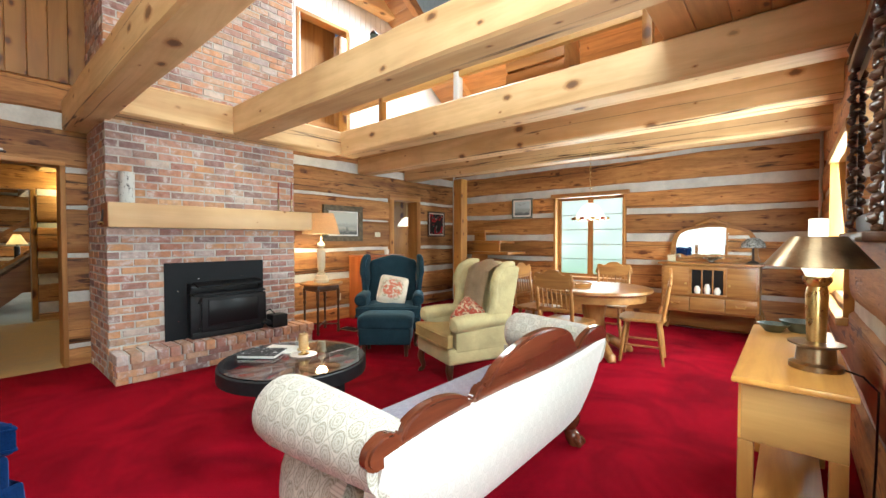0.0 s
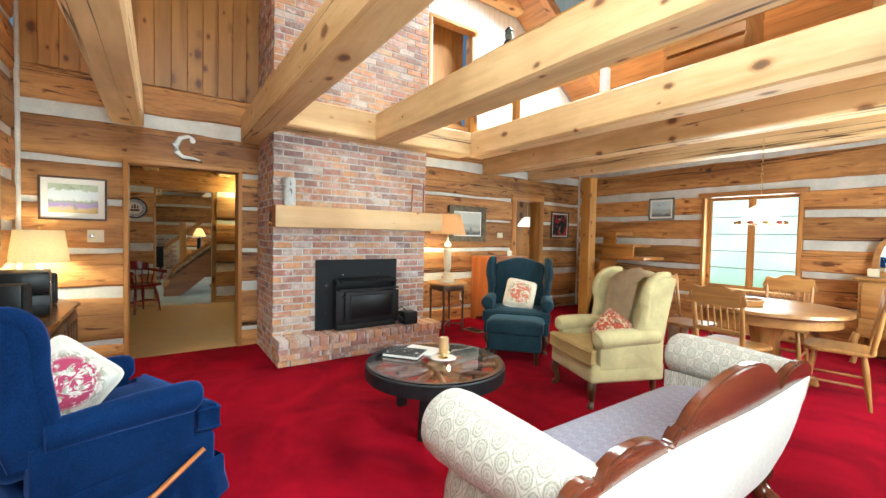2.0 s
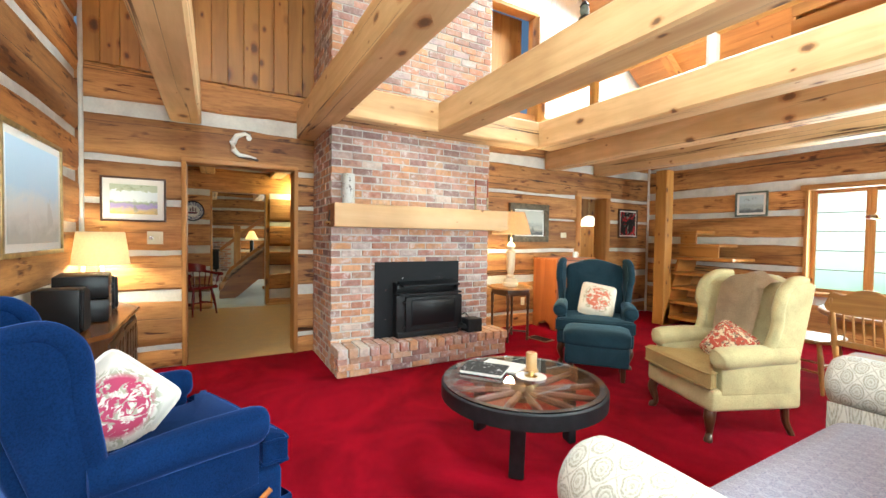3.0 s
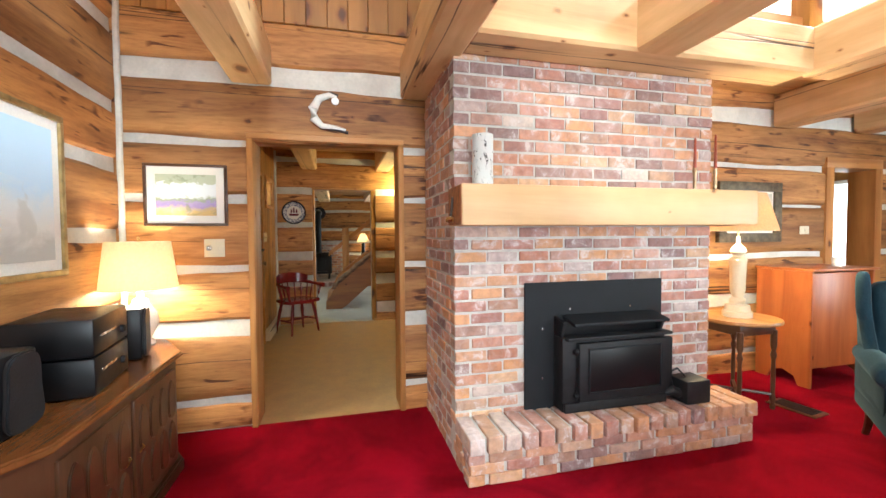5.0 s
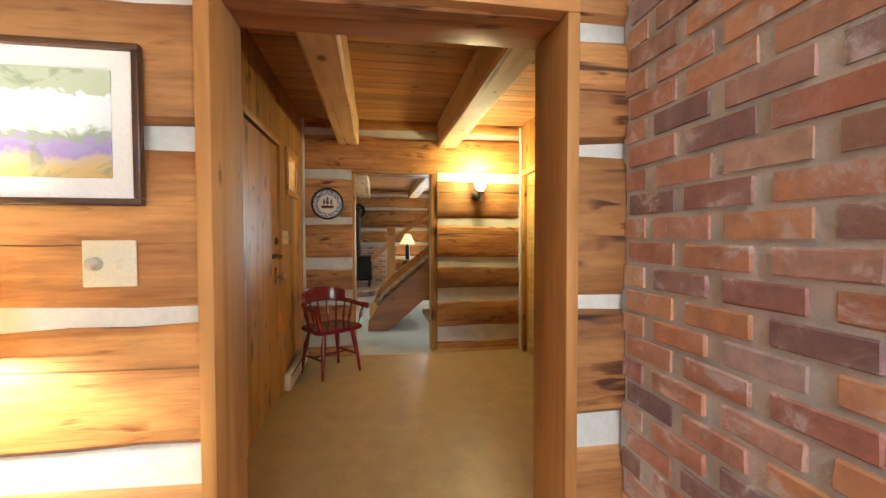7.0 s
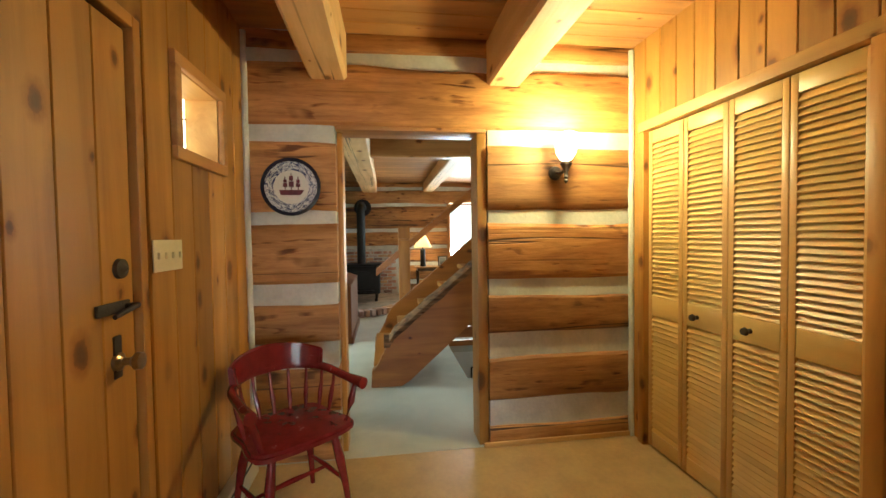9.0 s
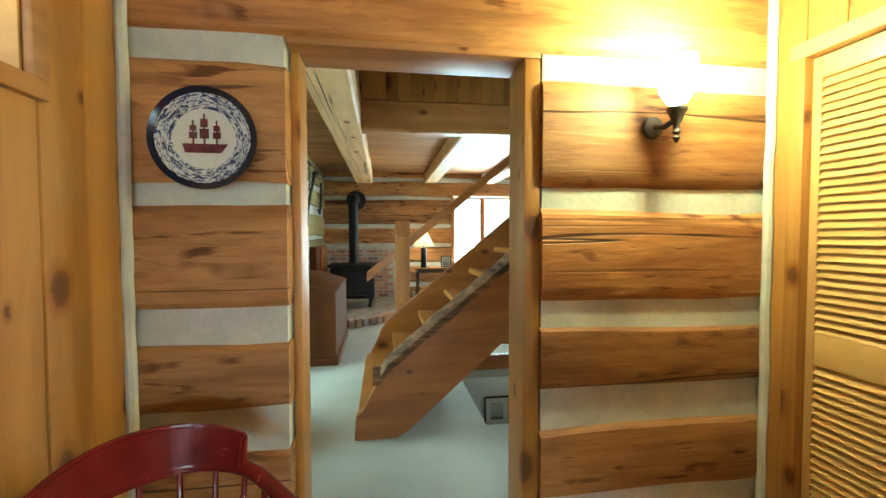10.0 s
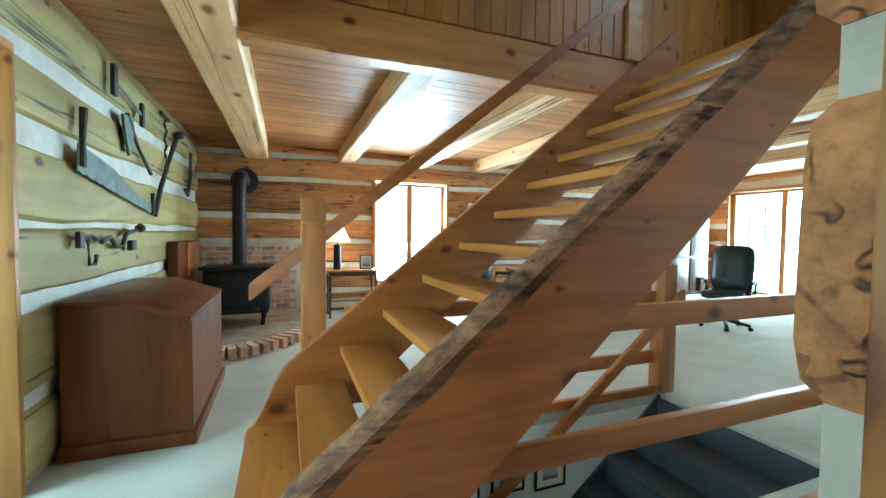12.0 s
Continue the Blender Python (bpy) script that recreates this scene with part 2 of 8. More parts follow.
M_BEAMX = wood_mat("beam_pine_x", (0.78, 0.54, 0.28), (0.6, 0.37, 0.16), "x", 0.6, cracks=0.5, hewn=0.3, spread=0.14, grain=5.0, share=0.5, knot=1.7)
M_BEAMY = wood_mat("beam_pine_y", (0.78, 0.54, 0.28), (0.6, 0.37, 0.16), "y", 0.6, cracks=0.5, hewn=0.3, spread=0.14, grain=5.0, share=0.5, knot=1.7)
M_PINEZ = wood_mat("pine_upright", (0.45, 0.225, 0.05), (0.31, 0.14, 0.028), "z", 0.45, spread=0.24, grain=7.0, share=0.8, knot=2.7)
M_PALEPINE = wood_mat("pale_pine_upright", (0.58, 0.42, 0.16), (0.48, 0.32, 0.1), "z", 0.5, spread=0.08, knots=False)
M_PINEX = wood_mat("pine_x", (0.6, 0.36, 0.12), (0.44, 0.24, 0.07), "x", 0.5, spread=0.2, grain=7.0)
M_PINEY = wood_mat("pine_y", (0.6, 0.36, 0.12), (0.44, 0.24, 0.07), "y", 0.5, spread=0.2, grain=7.0)
M_CEILX = wood_mat("ceiling_board_x", (0.5, 0.25, 0.085), (0.33, 0.15, 0.05), "x", 0.5, island=True, spread=0.28)
M_CEILY = wood_mat("ceiling_board_y", (0.5, 0.25, 0.085), (0.33, 0.15, 0.05), "y", 0.5, island=True, spread=0.28)
M_TRIMZ = wood_mat("trim_upright", (0.5, 0.24, 0.065), (0.34, 0.145, 0.036), "z", 0.62, spread=0.12)
M_TRIMX = wood_mat("trim_x", (0.5, 0.25, 0.08), (0.34, 0.15, 0.045), "x", 0.45, spread=0.12)
M_TRIMY = wood_mat("trim_y", (0.5, 0.25, 0.08), (0.34, 0.15, 0.045), "y", 0.45, spread=0.12)
M_STAIR = wood_mat("stair_wood", (0.4, 0.15, 0.028), (0.25, 0.085, 0.015), "y", 0.38, spread=0.15, knot=1.6)
M_STAIRZ = wood_mat("stair_post_wood", (0.4, 0.17, 0.035), (0.28, 0.1, 0.02), "z", 0.4, spread=0.12, knot=1.6)
M_STAIRX = wood_mat("stair_tread_wood", (0.42, 0.18, 0.036), (0.29, 0.11, 0.02), "x", 0.4, spread=0.15)
M_BARK = wood_mat("bark_edge", (0.3, 0.165, 0.08), (0.05, 0.026, 0.015), "y", 0.9, hewn=1.0, knots=False, grain=14.0)
M_MAPLE = wood_mat("mantel_pine", (0.6, 0.4, 0.2), (0.5, 0.31, 0.13), "y", 0.45, spread=0.05, grain=4.0, knot=1.3)
M_OAK = wood_mat("golden_oak", (0.4, 0.2, 0.06), (0.26, 0.11, 0.03), "x", 0.35, spread=0.08, knots=False, grain=16.0)
M_OAKZ = wood_mat("golden_oak_upright", (0.4, 0.2, 0.06), (0.26, 0.11, 0.03), "z", 0.35, spread=0.08, knots=False, grain=16.0)
M_MAHOG = wood_mat("mahogany", (0.16, 0.045, 0.02), (0.08, 0.02, 0.01), "y", 0.18, spread=0.05, knots=False, grain=8.0)
M_WALNUT = wood_mat("dark_walnut", (0.085, 0.037, 0.017), (0.04, 0.017, 0.008), "x", 0.32, spread=0.06, knots=False)
M_WALNUTZ = wood_mat("dark_walnut_upright", (0.085, 0.037, 0.017), (0.04, 0.017, 0.008), "z", 0.32, spread=0.06, knots=False)
M_HONEY = wood_mat("honey_console_top", (0.22, 0.085, 0.024), (0.14, 0.05, 0.014), "x", 0.2, spread=0.05, knots=False)
M_DESK = wood_mat("pine_table", (0.64, 0.34, 0.085), (0.48, 0.22, 0.045), "y", 0.35, spread=0.06, knots=False)
M_REDPINE = wood_mat("orange_stained_pine", (0.42, 0.13, 0.035), (0.3, 0.08, 0.02), "z", 0.35, spread=0.05)
M_CHESTW = wood_mat("old_chest_wood", (0.14, 0.045, 0.013), (0.085, 0.026, 0.008), "z", 0.38, spread=0.06, knots=False)
M_REDPAINT = plain_mat("oxblood_paint", (0.17, 0.012, 0.014), 0.22, scale=14, amount=0.3, relief=0.05)
M_CHINK = plain_mat("chinking", (0.62, 0.6, 0.54), 0.85, scale=5, amount=0.18, relief=0.5, fine=45)
M_MORTAR = plain_mat("mortar", (0.54, 0.53, 0.49), 0.9, scale=9, amount=0.22, relief=0.8, fine=130)
M_BRICK = brick_mat("old_brick", False)
M_BRICKI = brick_mat("old_brick_rest", True)
M_CARPET = pile_mat("red_carpet", (0.3, 0.002, 0.014), (0.14, 0.0, 0.004), 240, 0.0, 1.4, 0.5)
M_BEIGE = pile_mat("beige_carpet", (0.52, 0.5, 0.42), (0.36, 0.34, 0.28), 200, 0.15, 1.2, 0.85)
M_VINYL = plain_mat("tan_sheet_floor", (0.46, 0.3, 0.13), 0.4, scale=7, amount=0.14, relief=0.1, fine=38)
M_WHITE = plain_mat("white_paint", (0.76, 0.75, 0.72), 0.6, scale=3, amount=0.06, relief=0.1)
M_BLACK = plain_mat("black_iron", (0.014, 0.014, 0.016), 0.5, 0.0, scale=20, amount=0.4, relief=0.25)
M_PLASTIC = plain_mat("black_plastic", (0.006, 0.006, 0.007), 0.34, scale=30, amount=0.2, relief=0.05)
M_STEEL = plain_mat("grey_steel_plate", (0.016, 0.018, 0.021), 0.6, 0.0, scale=3, amount=0.2, relief=0.03)
M_BRASS = plain_mat("brass", (0.62, 0.42, 0.16), 0.28, 1.0, scale=20, amount=0.25, relief=0.05)
M_BRONZE = plain_mat("aged_bronze", (0.34, 0.24, 0.14), 0.3, 1.0, scale=12, amount=0.4, relief=0.05)
M_CHROME = plain_mat("dull_silver", (0.6, 0.6, 0.6), 0.25, 1.0, scale=20, amount=0.15, relief=0.03)
M_TOOL = plain_mat("weathered_tool_steel", (0.14, 0.17, 0.14), 0.6, 0.1, scale=14, amount=0.45, relief=0.3)
M_TOOLDARK = plain_mat("dark_rusty_iron", (0.05, 0.034, 0.027), 0.6, 0.1, scale=18, amount=0.5, relief=0.4)
M_IVORY = plain_mat("ivory_plastic", (0.68, 0.6, 0.42), 0.4, scale=4, amount=0.05, relief=0.02)
M_PORCELAIN = plain_mat("porcelain", (0.78, 0.76, 0.7), 0.15, scale=6, amount=0.06, relief=0.02)
M_NAVY = pile_mat("navy_velvet", (0.007, 0.026, 0.1), (0.004, 0.015, 0.058), 180, 1.0, 3.0, 0.75, relief=0.15)
M_TEAL = pile_mat("blue_teal_velvet", (0.022, 0.045, 0.06), (0.012, 0.026, 0.037), 180, 0.9, 3.0, 0.75, relief=0.15)
M_GOLDV = pile_mat("pale_gold_velvet", (0.5, 0.42, 0.22), (0.36, 0.29, 0.14), 170, 0.2, 3.0, 0.8, relief=0.15)
M_TANV = pile_mat("tan_throw", (0.56, 0.43, 0.27), (0.42, 0.31, 0.19), 150, 0.2, 3.0, 0.8, relief=0.15)
M_GOLDSEAT = pile_mat("worn_gold_seat_velvet", (0.36, 0.24, 0.1), (0.25, 0.16, 0.06), 170, 0.2, 3.0, 0.8, relief=0.15)
M_GREY = plain_mat("dark_grey_paint", (0.05, 0.05, 0.055), 0.6, scale=6, amount=0.25, relief=0.15)
for dull, spec in ((M_STEEL, 0.15), (M_BLACK, 0.25), (M_PLASTIC, 0.3), (M_CHESTW, 0.2)):
    dull.node_tree.nodes["Principled BSDF"].inputs["Specular IOR Level"].default_value = spec
M_GLASS = glass_mat("clear_glass")
M_MIRROR = node_mat("mirror_glass", 0.02, 1.0)[0]
M_MIRROR.node_tree.nodes["Principled BSDF"].inputs["Base Color"].default_value = (0.9, 0.92, 0.92, 1)
M_STONE = plain_mat("hearth_stone", (0.3, 0.24, 0.19), 0.8, scale=5, amount=0.4, relief=0.6, fine=60)
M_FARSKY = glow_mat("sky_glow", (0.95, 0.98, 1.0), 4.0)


# Garden backdrop: its daylight is put in as a glow of the sheet itself.
def garden_glow_mat():
    m, t, b = node_mat("garden_distance_glow", 1.0)
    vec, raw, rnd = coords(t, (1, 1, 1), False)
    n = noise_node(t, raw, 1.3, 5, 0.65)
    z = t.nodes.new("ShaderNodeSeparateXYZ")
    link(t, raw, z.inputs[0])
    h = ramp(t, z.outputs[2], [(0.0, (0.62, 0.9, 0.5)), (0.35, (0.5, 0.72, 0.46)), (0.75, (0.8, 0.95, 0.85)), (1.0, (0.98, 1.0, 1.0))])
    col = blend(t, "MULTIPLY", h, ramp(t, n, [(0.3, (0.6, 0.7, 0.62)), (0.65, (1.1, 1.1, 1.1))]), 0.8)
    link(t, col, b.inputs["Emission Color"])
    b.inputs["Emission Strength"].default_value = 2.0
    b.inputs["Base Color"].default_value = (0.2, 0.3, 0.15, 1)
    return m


M_GARDEN_GLOW = garden_glow_mat()

# ---- mesh helpers ----


def bmx():
    return bmesh.new()


def box(bm, x0, x1, y0, y1, z0, z1):
    r = bmesh.ops.create_cube(bm, size=1.0, matrix=Matrix.Translation(((x0 + x1) / 2, (y0 + y1) / 2, (z0 + z1) / 2)) @ Matrix.Diagonal((abs(x1 - x0), abs(y1 - y0), abs(z1 - z0), 1)))
    return r["verts"]


def rbox(x0, x1, y0, y1, z0, z1, r=0.008, seg=2):
    bm = bmx()
    box(bm, x0, x1, y0, y1, z0, z1)
    r = min(r, 0.45 * min(abs(x1 - x0), abs(y1 - y0), abs(z1 - z0)))
    bmesh.ops.bevel(bm, geom=bm.edges[:], offset=r, segments=seg, affect="EDGES", profile=0.5)
    return bm


def merge(a, b, m=Matrix()):
    """Adds the mesh b, moved by m, to a."""
    b.transform(m)
    tmp = bpy.data.meshes.new("tmp")
    b.to_mesh(tmp)
    b.free()
    a.from_mesh(tmp)
    bpy.data.meshes.remove(tmp)
    return a


def lathe(profile, seg=24, centre=(0, 0, 0)):
    """A turned shape from (radius, height) pairs."""
    bm = bmx()
    rings = []
    for r, z in profile:
        if r < 1e-5:
            rings.append([bm.verts.new((centre[0], centre[1], centre[2] + z))])
        else:
            rings.append([bm.verts.new((centre[0] + r * math.cos(a), centre[1] + r * math.sin(a), centre[2] + z)) for a in (2 * math.pi * i / seg for i in range(seg))])
    for a, c in zip(rings, rings[1:]):
        for i in range(seg):
            j = (i + 1) % seg
            if len(a) == 1 and len(c) > 1:
                bm.faces.new((a[0], c[j], c[i]))
            elif len(c) == 1 and len(a) > 1:
                bm.faces.new((a[i], a[j], c[0]))
            elif len(a) > 1:
                bm.faces.new((a[i], a[j], c[j], c[i]))
    bmesh.ops.recalc_face_normals(bm, faces=bm.faces[:])
    return bm


def tube(points, radius, seg=8, closed=False):
    """A round bar along points; radius may be one number or one per point."""
    bm = bmx()
    pts = [Vector(p) for p in points]
    rad = radius if isinstance(radius, (list, tuple)) else [radius] * len(pts)
    rings = []
    for i, p in enumerate(pts):
        a = pts[i - 1] if i or closed else pts[0]
        c = pts[(i + 1) % len(pts)] if i < len(pts) - 1 or closed else pts[-1]
        d = (c - a).normalized()
        side = d.orthogonal().normalized() if abs(d.z) > 0.95 else d.cross(Vector((0, 0, 1))).normalized()
        up = side.cross(d)
        rings.append([bm.verts.new(p + rad[i] * (math.cos(k) * side + math.sin(k) * up)) for k in (2 * math.pi * q / seg for q in range(seg))])
    pairs = list(zip(rings, rings[1:])) + ([(rings[-1], rings[0])] if closed else [])
    for a, c in pairs:
        for i in range(seg):
            bm.faces.new((a[i], a[(i + 1) % seg], c[(i + 1) % seg], c[i]))
    if not closed:
        bm.faces.new(rings[0][::-1])
        bm.faces.new(rings[-1])
    bmesh.ops.recalc_face_normals(bm, faces=bm.faces[:])
    return bm


def prism(outline, depth, m=Matrix(), bevel=0.0):
    """An outline in the local xy plane drawn out along local z by depth, then moved by m."""
    bm = bmx()
    f = bm.faces.new([bm.verts.new((x, y, 0)) for x, y in outline])
    ex = bmesh.ops.extrude_face_region(bm, geom=[f])
    bmesh.ops.translate(bm, verts=[v for v in ex["geom"] if isinstance(v, bmesh.types.BMVert)], vec=(0, 0, depth))
    bmesh.ops.recalc_face_normals(bm, faces=bm.faces[:])
    if bevel:
        bmesh.ops.bevel(bm, geom=[e for e in bm.edges if abs(e.calc_face_angle(0)) > 0.6], offset=bevel, segments=2, affect="EDGES")
    bm.transform(m)
    return bm


def pillow(sx, sy, sz, p=4.0, n=10, puff=0.5):
    """A soft cushion: a block whose corners are drawn in and whose faces swell."""
    bm = bmx()
    bmesh.ops.create_cube(bm, size=2.0)
    bmesh.ops.subdivide_edges(bm, edges=bm.edges[:], cuts=n, use_grid_fill=True)
    for v in bm.verts:
        x, y, z = v.co
        k = (abs(x) ** p + abs(y) ** p + abs(z) ** p) ** (-1 / p)
        v.co = Vector((x * k * sx / 2, y * k * sy / 2, z * k * sz / 2))
        e = max(abs(x), abs(y)) if sz < min(sx, sy) * 0.8 else 0.0
        v.co.z *= 1 - puff * e ** 4
    return bm


def soft_slab(outline, depth, r=0.03, dome=0.0, steps=4):
    """A padded slab: the outline in local xy drawn out along z, its rims rounded by r and its two faces slightly domed."""
    n = len(outline)
    pts = [Vector(p) for p in outline]
    if sum(pts[i].x * pts[(i + 1) % n].y - pts[(i + 1) % n].x * pts[i].y for i in range(n)) < 0:
        pts.reverse()
    inward = []
    for i in range(n):
        e = (pts[(i + 1) % n] - pts[i - 1]).normalized()
        inward.append(Vector((-e.y, e.x)))
    layers = [(r * (1 - math.sin(a)), r * (1 - math.cos(a))) for a in (math.pi / 2 * k / steps for k in range(steps + 1))]
    layers = layers + [(i, depth - z) for i, z in reversed(layers)]
    bm = bmx()
    rings = [[bm.verts.new((*(p + w * ins), z)) for p, w in zip(pts, inward)] for ins, z in [(q[0], q[1]) for q in layers]]
    for a, c in zip(rings, rings[1:]):
        for i in range(n):
            bm.faces.new((a[i], a[(i + 1) % n], c[(i + 1) % n], c[i]))
    for ring, z in ((rings[0], -dome), (rings[-1], depth + dome)):
        mid = sum((v.co.to_2d() for v in ring), Vector((0, 0))) / n
        inner = [bm.verts.new((*(mid + (v.co.to_2d() - mid) * 0.55), v.co.z + (z - v.co.z) * 0.75)) for v in ring]
        c = bm.verts.new((mid.x, mid.y, z))
        for i in range(n):
            j = (i + 1) % n
            bm.faces.new((ring[i], ring[j], inner[j], inner[i]))
            bm.faces.new((inner[i], inner[j], c))
    bmesh.ops.recalc_face_normals(bm, faces=bm.faces[:])
    return bm


def cloth_loft(rows, us, vs, close_ends=True):
    """A surface through equal rings, with a cloth layout in metres along (us) and round (vs) it."""
    bm = bmx()
    uv = bm.loops.layers.uv.new("cloth")
    n = len(rows[0])
    vv = [[bm.verts.new(p) for p in row] for row in rows]
    for a in range(len(rows) - 1):
        for i in range(n - 1):
            f = bm.faces.new((vv[a][i], vv[a][i + 1], vv[a + 1][i + 1], vv[a + 1][i]))
            for lp, (p, q) in zip(f.loops, ((a, i), (a, i + 1), (a + 1, i + 1), (a + 1, i))):
                lp[uv].uv = (us[p], vs[q])
    if close_ends:
        for row, at in ((vv[0], rows[0]), (vv[-1], rows[-1])):
            mid = sum((Vector(p) for p in at), Vector()) / n
            c = bm.verts.new(mid)
            for i in range(n - 1):
                f = bm.faces.new((row[i], row[i + 1], c))
                for lp in f.loops:
                    d = lp.vert.co - mid
                    lp[uv].uv = (d.y, d.z)
    bmesh.ops.remove_doubles(bm, verts=bm.verts[:], dist=1e-5)
    bmesh.ops.recalc_face_normals(bm, faces=bm.faces[:])
    return bm


def ob_mesh(name, bm, mat, smooth=False, angle=0.7):
    me = bpy.data.meshes.new(name)
    bm.to_mesh(me)
    bm.free()
    me.materials.append(mat)
    if smooth:
        me.polygons.foreach_set("use_smooth", [True] * len(me.polygons))
        me.set_sharp_from_angle(angle=angle)
    return me


def part(name, bm, mat, parent, label="", smooth=True, angle=0.7):
    ob = new(name, ob_mesh(name, bm, mat, smooth, angle))
    ob.parent = parent
    if label:
        tagged(ob, label)
    return ob


def piece(name, mesh, parent, m):
    ob = new(name, mesh)
    ob.parent = parent
    ob.matrix_local = m
    return ob


def thing(name, label, category, m=Matrix(), group="", kind=""):
    ob = new(name)
    ob.empty_display_size = 0.1
    ob.matrix_world = m
    return tagged(ob, label, category, group, kind)


def solid(name, bm, mat, label, category, kind="structure", smooth=False):
    ob = new(name, ob_mesh(name, bm, mat, smooth))
    return tagged(ob, label, category, kind=kind)


# ---- structure: floors ----
XR, YL, YW, W1, W2, XB, YT = 0.78, -1.26, 6.65, -4.95, -8.35, -15.16, -1.12
bm = bmx()
box(bm, W1 - 0.02, XR + 0.2, YL - 0.2, YW + 0.2, -0.08, 0.0)
solid("floor_living", bm, M_CARPET, "deep red cut pile carpet with brushed lighter patches", "carpet")
bm = bmx()
box(bm, W2 + 0.0, W1 - 0.02, -1.0, 1.8, -0.08, -0.002)
solid("floor_hall", bm, M_VINYL, "tan mottled sheet flooring of the entrance hall", "floor")
bm = bmx()
box(bm, W2 + 0.0, W1 - 0.02, 1.8, YW + 0.2, -0.08, -0.004)
solid("floor_kitchen", bm, M_VINYL, "tan sheet flooring beyond the far doorway", "floor")
WX0, WX1, WY0, WY1 = -10.78, -9.62, 0.75, 2.9
bm = bmx()
box(bm, XB - 0.2, WX0, -3.4, 9.7, -0.08, 0.0)
box(bm, WX1, W2, -3.4, 9.7, -0.08, 0.0)
box(bm, WX0, WX1, -3.4, WY0, -0.08, 0.0)
box(bm, WX0, WX1, WY1, 9.7, -0.08, 0.0)
solid("floor_stove_room", bm, M_BEIGE, "pale greenish beige carpet round the stair opening", "carpet")


def log_mesh(a0, a1, z0, z1, face, back, axis, seed):
    """One hewn log from a0 to a1 along the axis: uneven edges, a slightly wavy face."""
    bm = bmx()
    n = max(4, int((a1 - a0) / 0.16))
    out = 1 if face > back else -1
    rows = []
    prof = [(back, 0.0), (face - out * 0.03, 0.0), (face - out * 0.006, 0.06), (face, 0.2), (face, 0.5), (face, 0.8), (face - out * 0.006, 0.94), (face - out * 0.03, 1.0), (back, 1.0)]
    for i in range(n + 1):
        a = a0 + (a1 - a0) * i / n
        lo = z0 + 0.022 * noise.noise((a * 1.1, seed * 3.1, 0)) + 0.008 * noise.noise((a * 5, seed, 2))
        hi = z1 + 0.022 * noise.noise((a * 1.1, seed * 3.1, 9)) + 0.008 * noise.noise((a * 5, seed, 7))
        ring = []
        for d, k in prof:
            z = lo + (hi - lo) * k
            dd = d if d == back else d + 0.008 * noise.noise((a * 2.2, z * 5, seed * 1.7)) + 0.004 * noise.noise((a * 9, z * 14, seed))
            ring.append(bm.verts.new((a, dd, z) if axis == "x" else (dd, a, z)))
        rows.append(ring)
    for r, q in zip(rows, rows[1:]):
        for i in range(len(prof) - 1):
            bm.faces.new((r[i], r[i + 1], q[i + 1], q[i]))
    bm.faces.new(rows[0])
    bm.faces.new(rows[-1][::-1])
    bmesh.ops.recalc_face_normals(bm, faces=bm.faces[:])
    return bm


def log_wall(name, axis, face, back, spans, bands, openings, mat, label, top, sides=1):
    """A log wall: chinking core with openings cut through, and logs on the room side(s) as parts.
    spans: (a0, a1); bands: log heights; openings: (a0, a1, z0, z1)."""
    out = 1 if face > back else -1
    a0, a1 = spans
    wide = [(o[0] - 0.008, o[1] + 0.008, o[2], o[3]) for o in openings]
    cuts = sorted({a0, a1, *[v for o in wide for v in o[:2] if a0 < v < a1]})
    core = bmx()
    for u, v in zip(cuts, cuts[1:]):
        mid = (u + v) / 2
        holes = sorted((o[2], o[3]) for o in wide if o[0] <= mid <= o[1])
        z = 0.0
        for h0, h1 in holes + [(top, top)]:
            if h0 > z + 0.01:
                c0, c1 = sorted((face - out * 0.03, back + out * (0.03 if sides == 2 else 0.0)))
                box(core, *((u, v, c0, c1) if axis == "x" else (c0, c1, u, v)), z, h0)
            z = max(z, h1)
    wall = solid(name, core, M_CHINK, label, "wall")
    seed = len(name) * 7.3
    for z0, z1 in bands:
        free = [(a0, a1)]
        for o0, o1, h0, h1 in openings:
            if h0 < (z0 + z1) / 2 < h1:
                free = [q for f0, f1 in free for q in ((f0, min(f1, o0)), (max(f0, o1), f1)) if q[1] - q[0] > 0.03]
        for f0, f1 in free:
            seed += 1.37
            part("log", log_mesh(f0, f1, z0, z1, face, (face + back) / 2, axis, seed), mat, wall, smooth=True)
            if sides == 2:
                part("log", log_mesh(f0 + 0.004, f1 - 0.004, z0, z1, back, (face + back) / 2, axis, seed + 0.5), mat, wall, smooth=True)
    return wall


B_W1 = [(0, 0.17), (0.22, 0.64), (0.75, 1.08), (1.14, 1.56), (1.61, 1.94), (1.99, 2.36), (2.5, 2.8)]
B_L = [(0, 0.38), (0.45, 0.82), (0.9, 1.29), (1.38, 1.75), (1.83, 2.13), (2.2, 2.62), (2.7, 3.1), (3.17, 3.5), (3.56, 3.95)]
B_W = [(0, 0.47), (0.53, 0.89), (0.96, 1.24), (1.36, 1.66), (1.74, 2.0), (2.14, 2.5), (2.56, 2.9), (2.97, 3.3), (3.36, 3.8)]
B_W2 = [(0, 0.12), (0.29, 0.57), (0.73, 0.97), (1.09, 1.45), (1.53, 1.95), (2.05, 2.42), (2.5, 2.62)]
B_T = [(0, 0.39), (0.45, 0.86), (0.95, 1.28), (1.33, 1.70), (1.84, 2.12), (2.22, 2.6)]
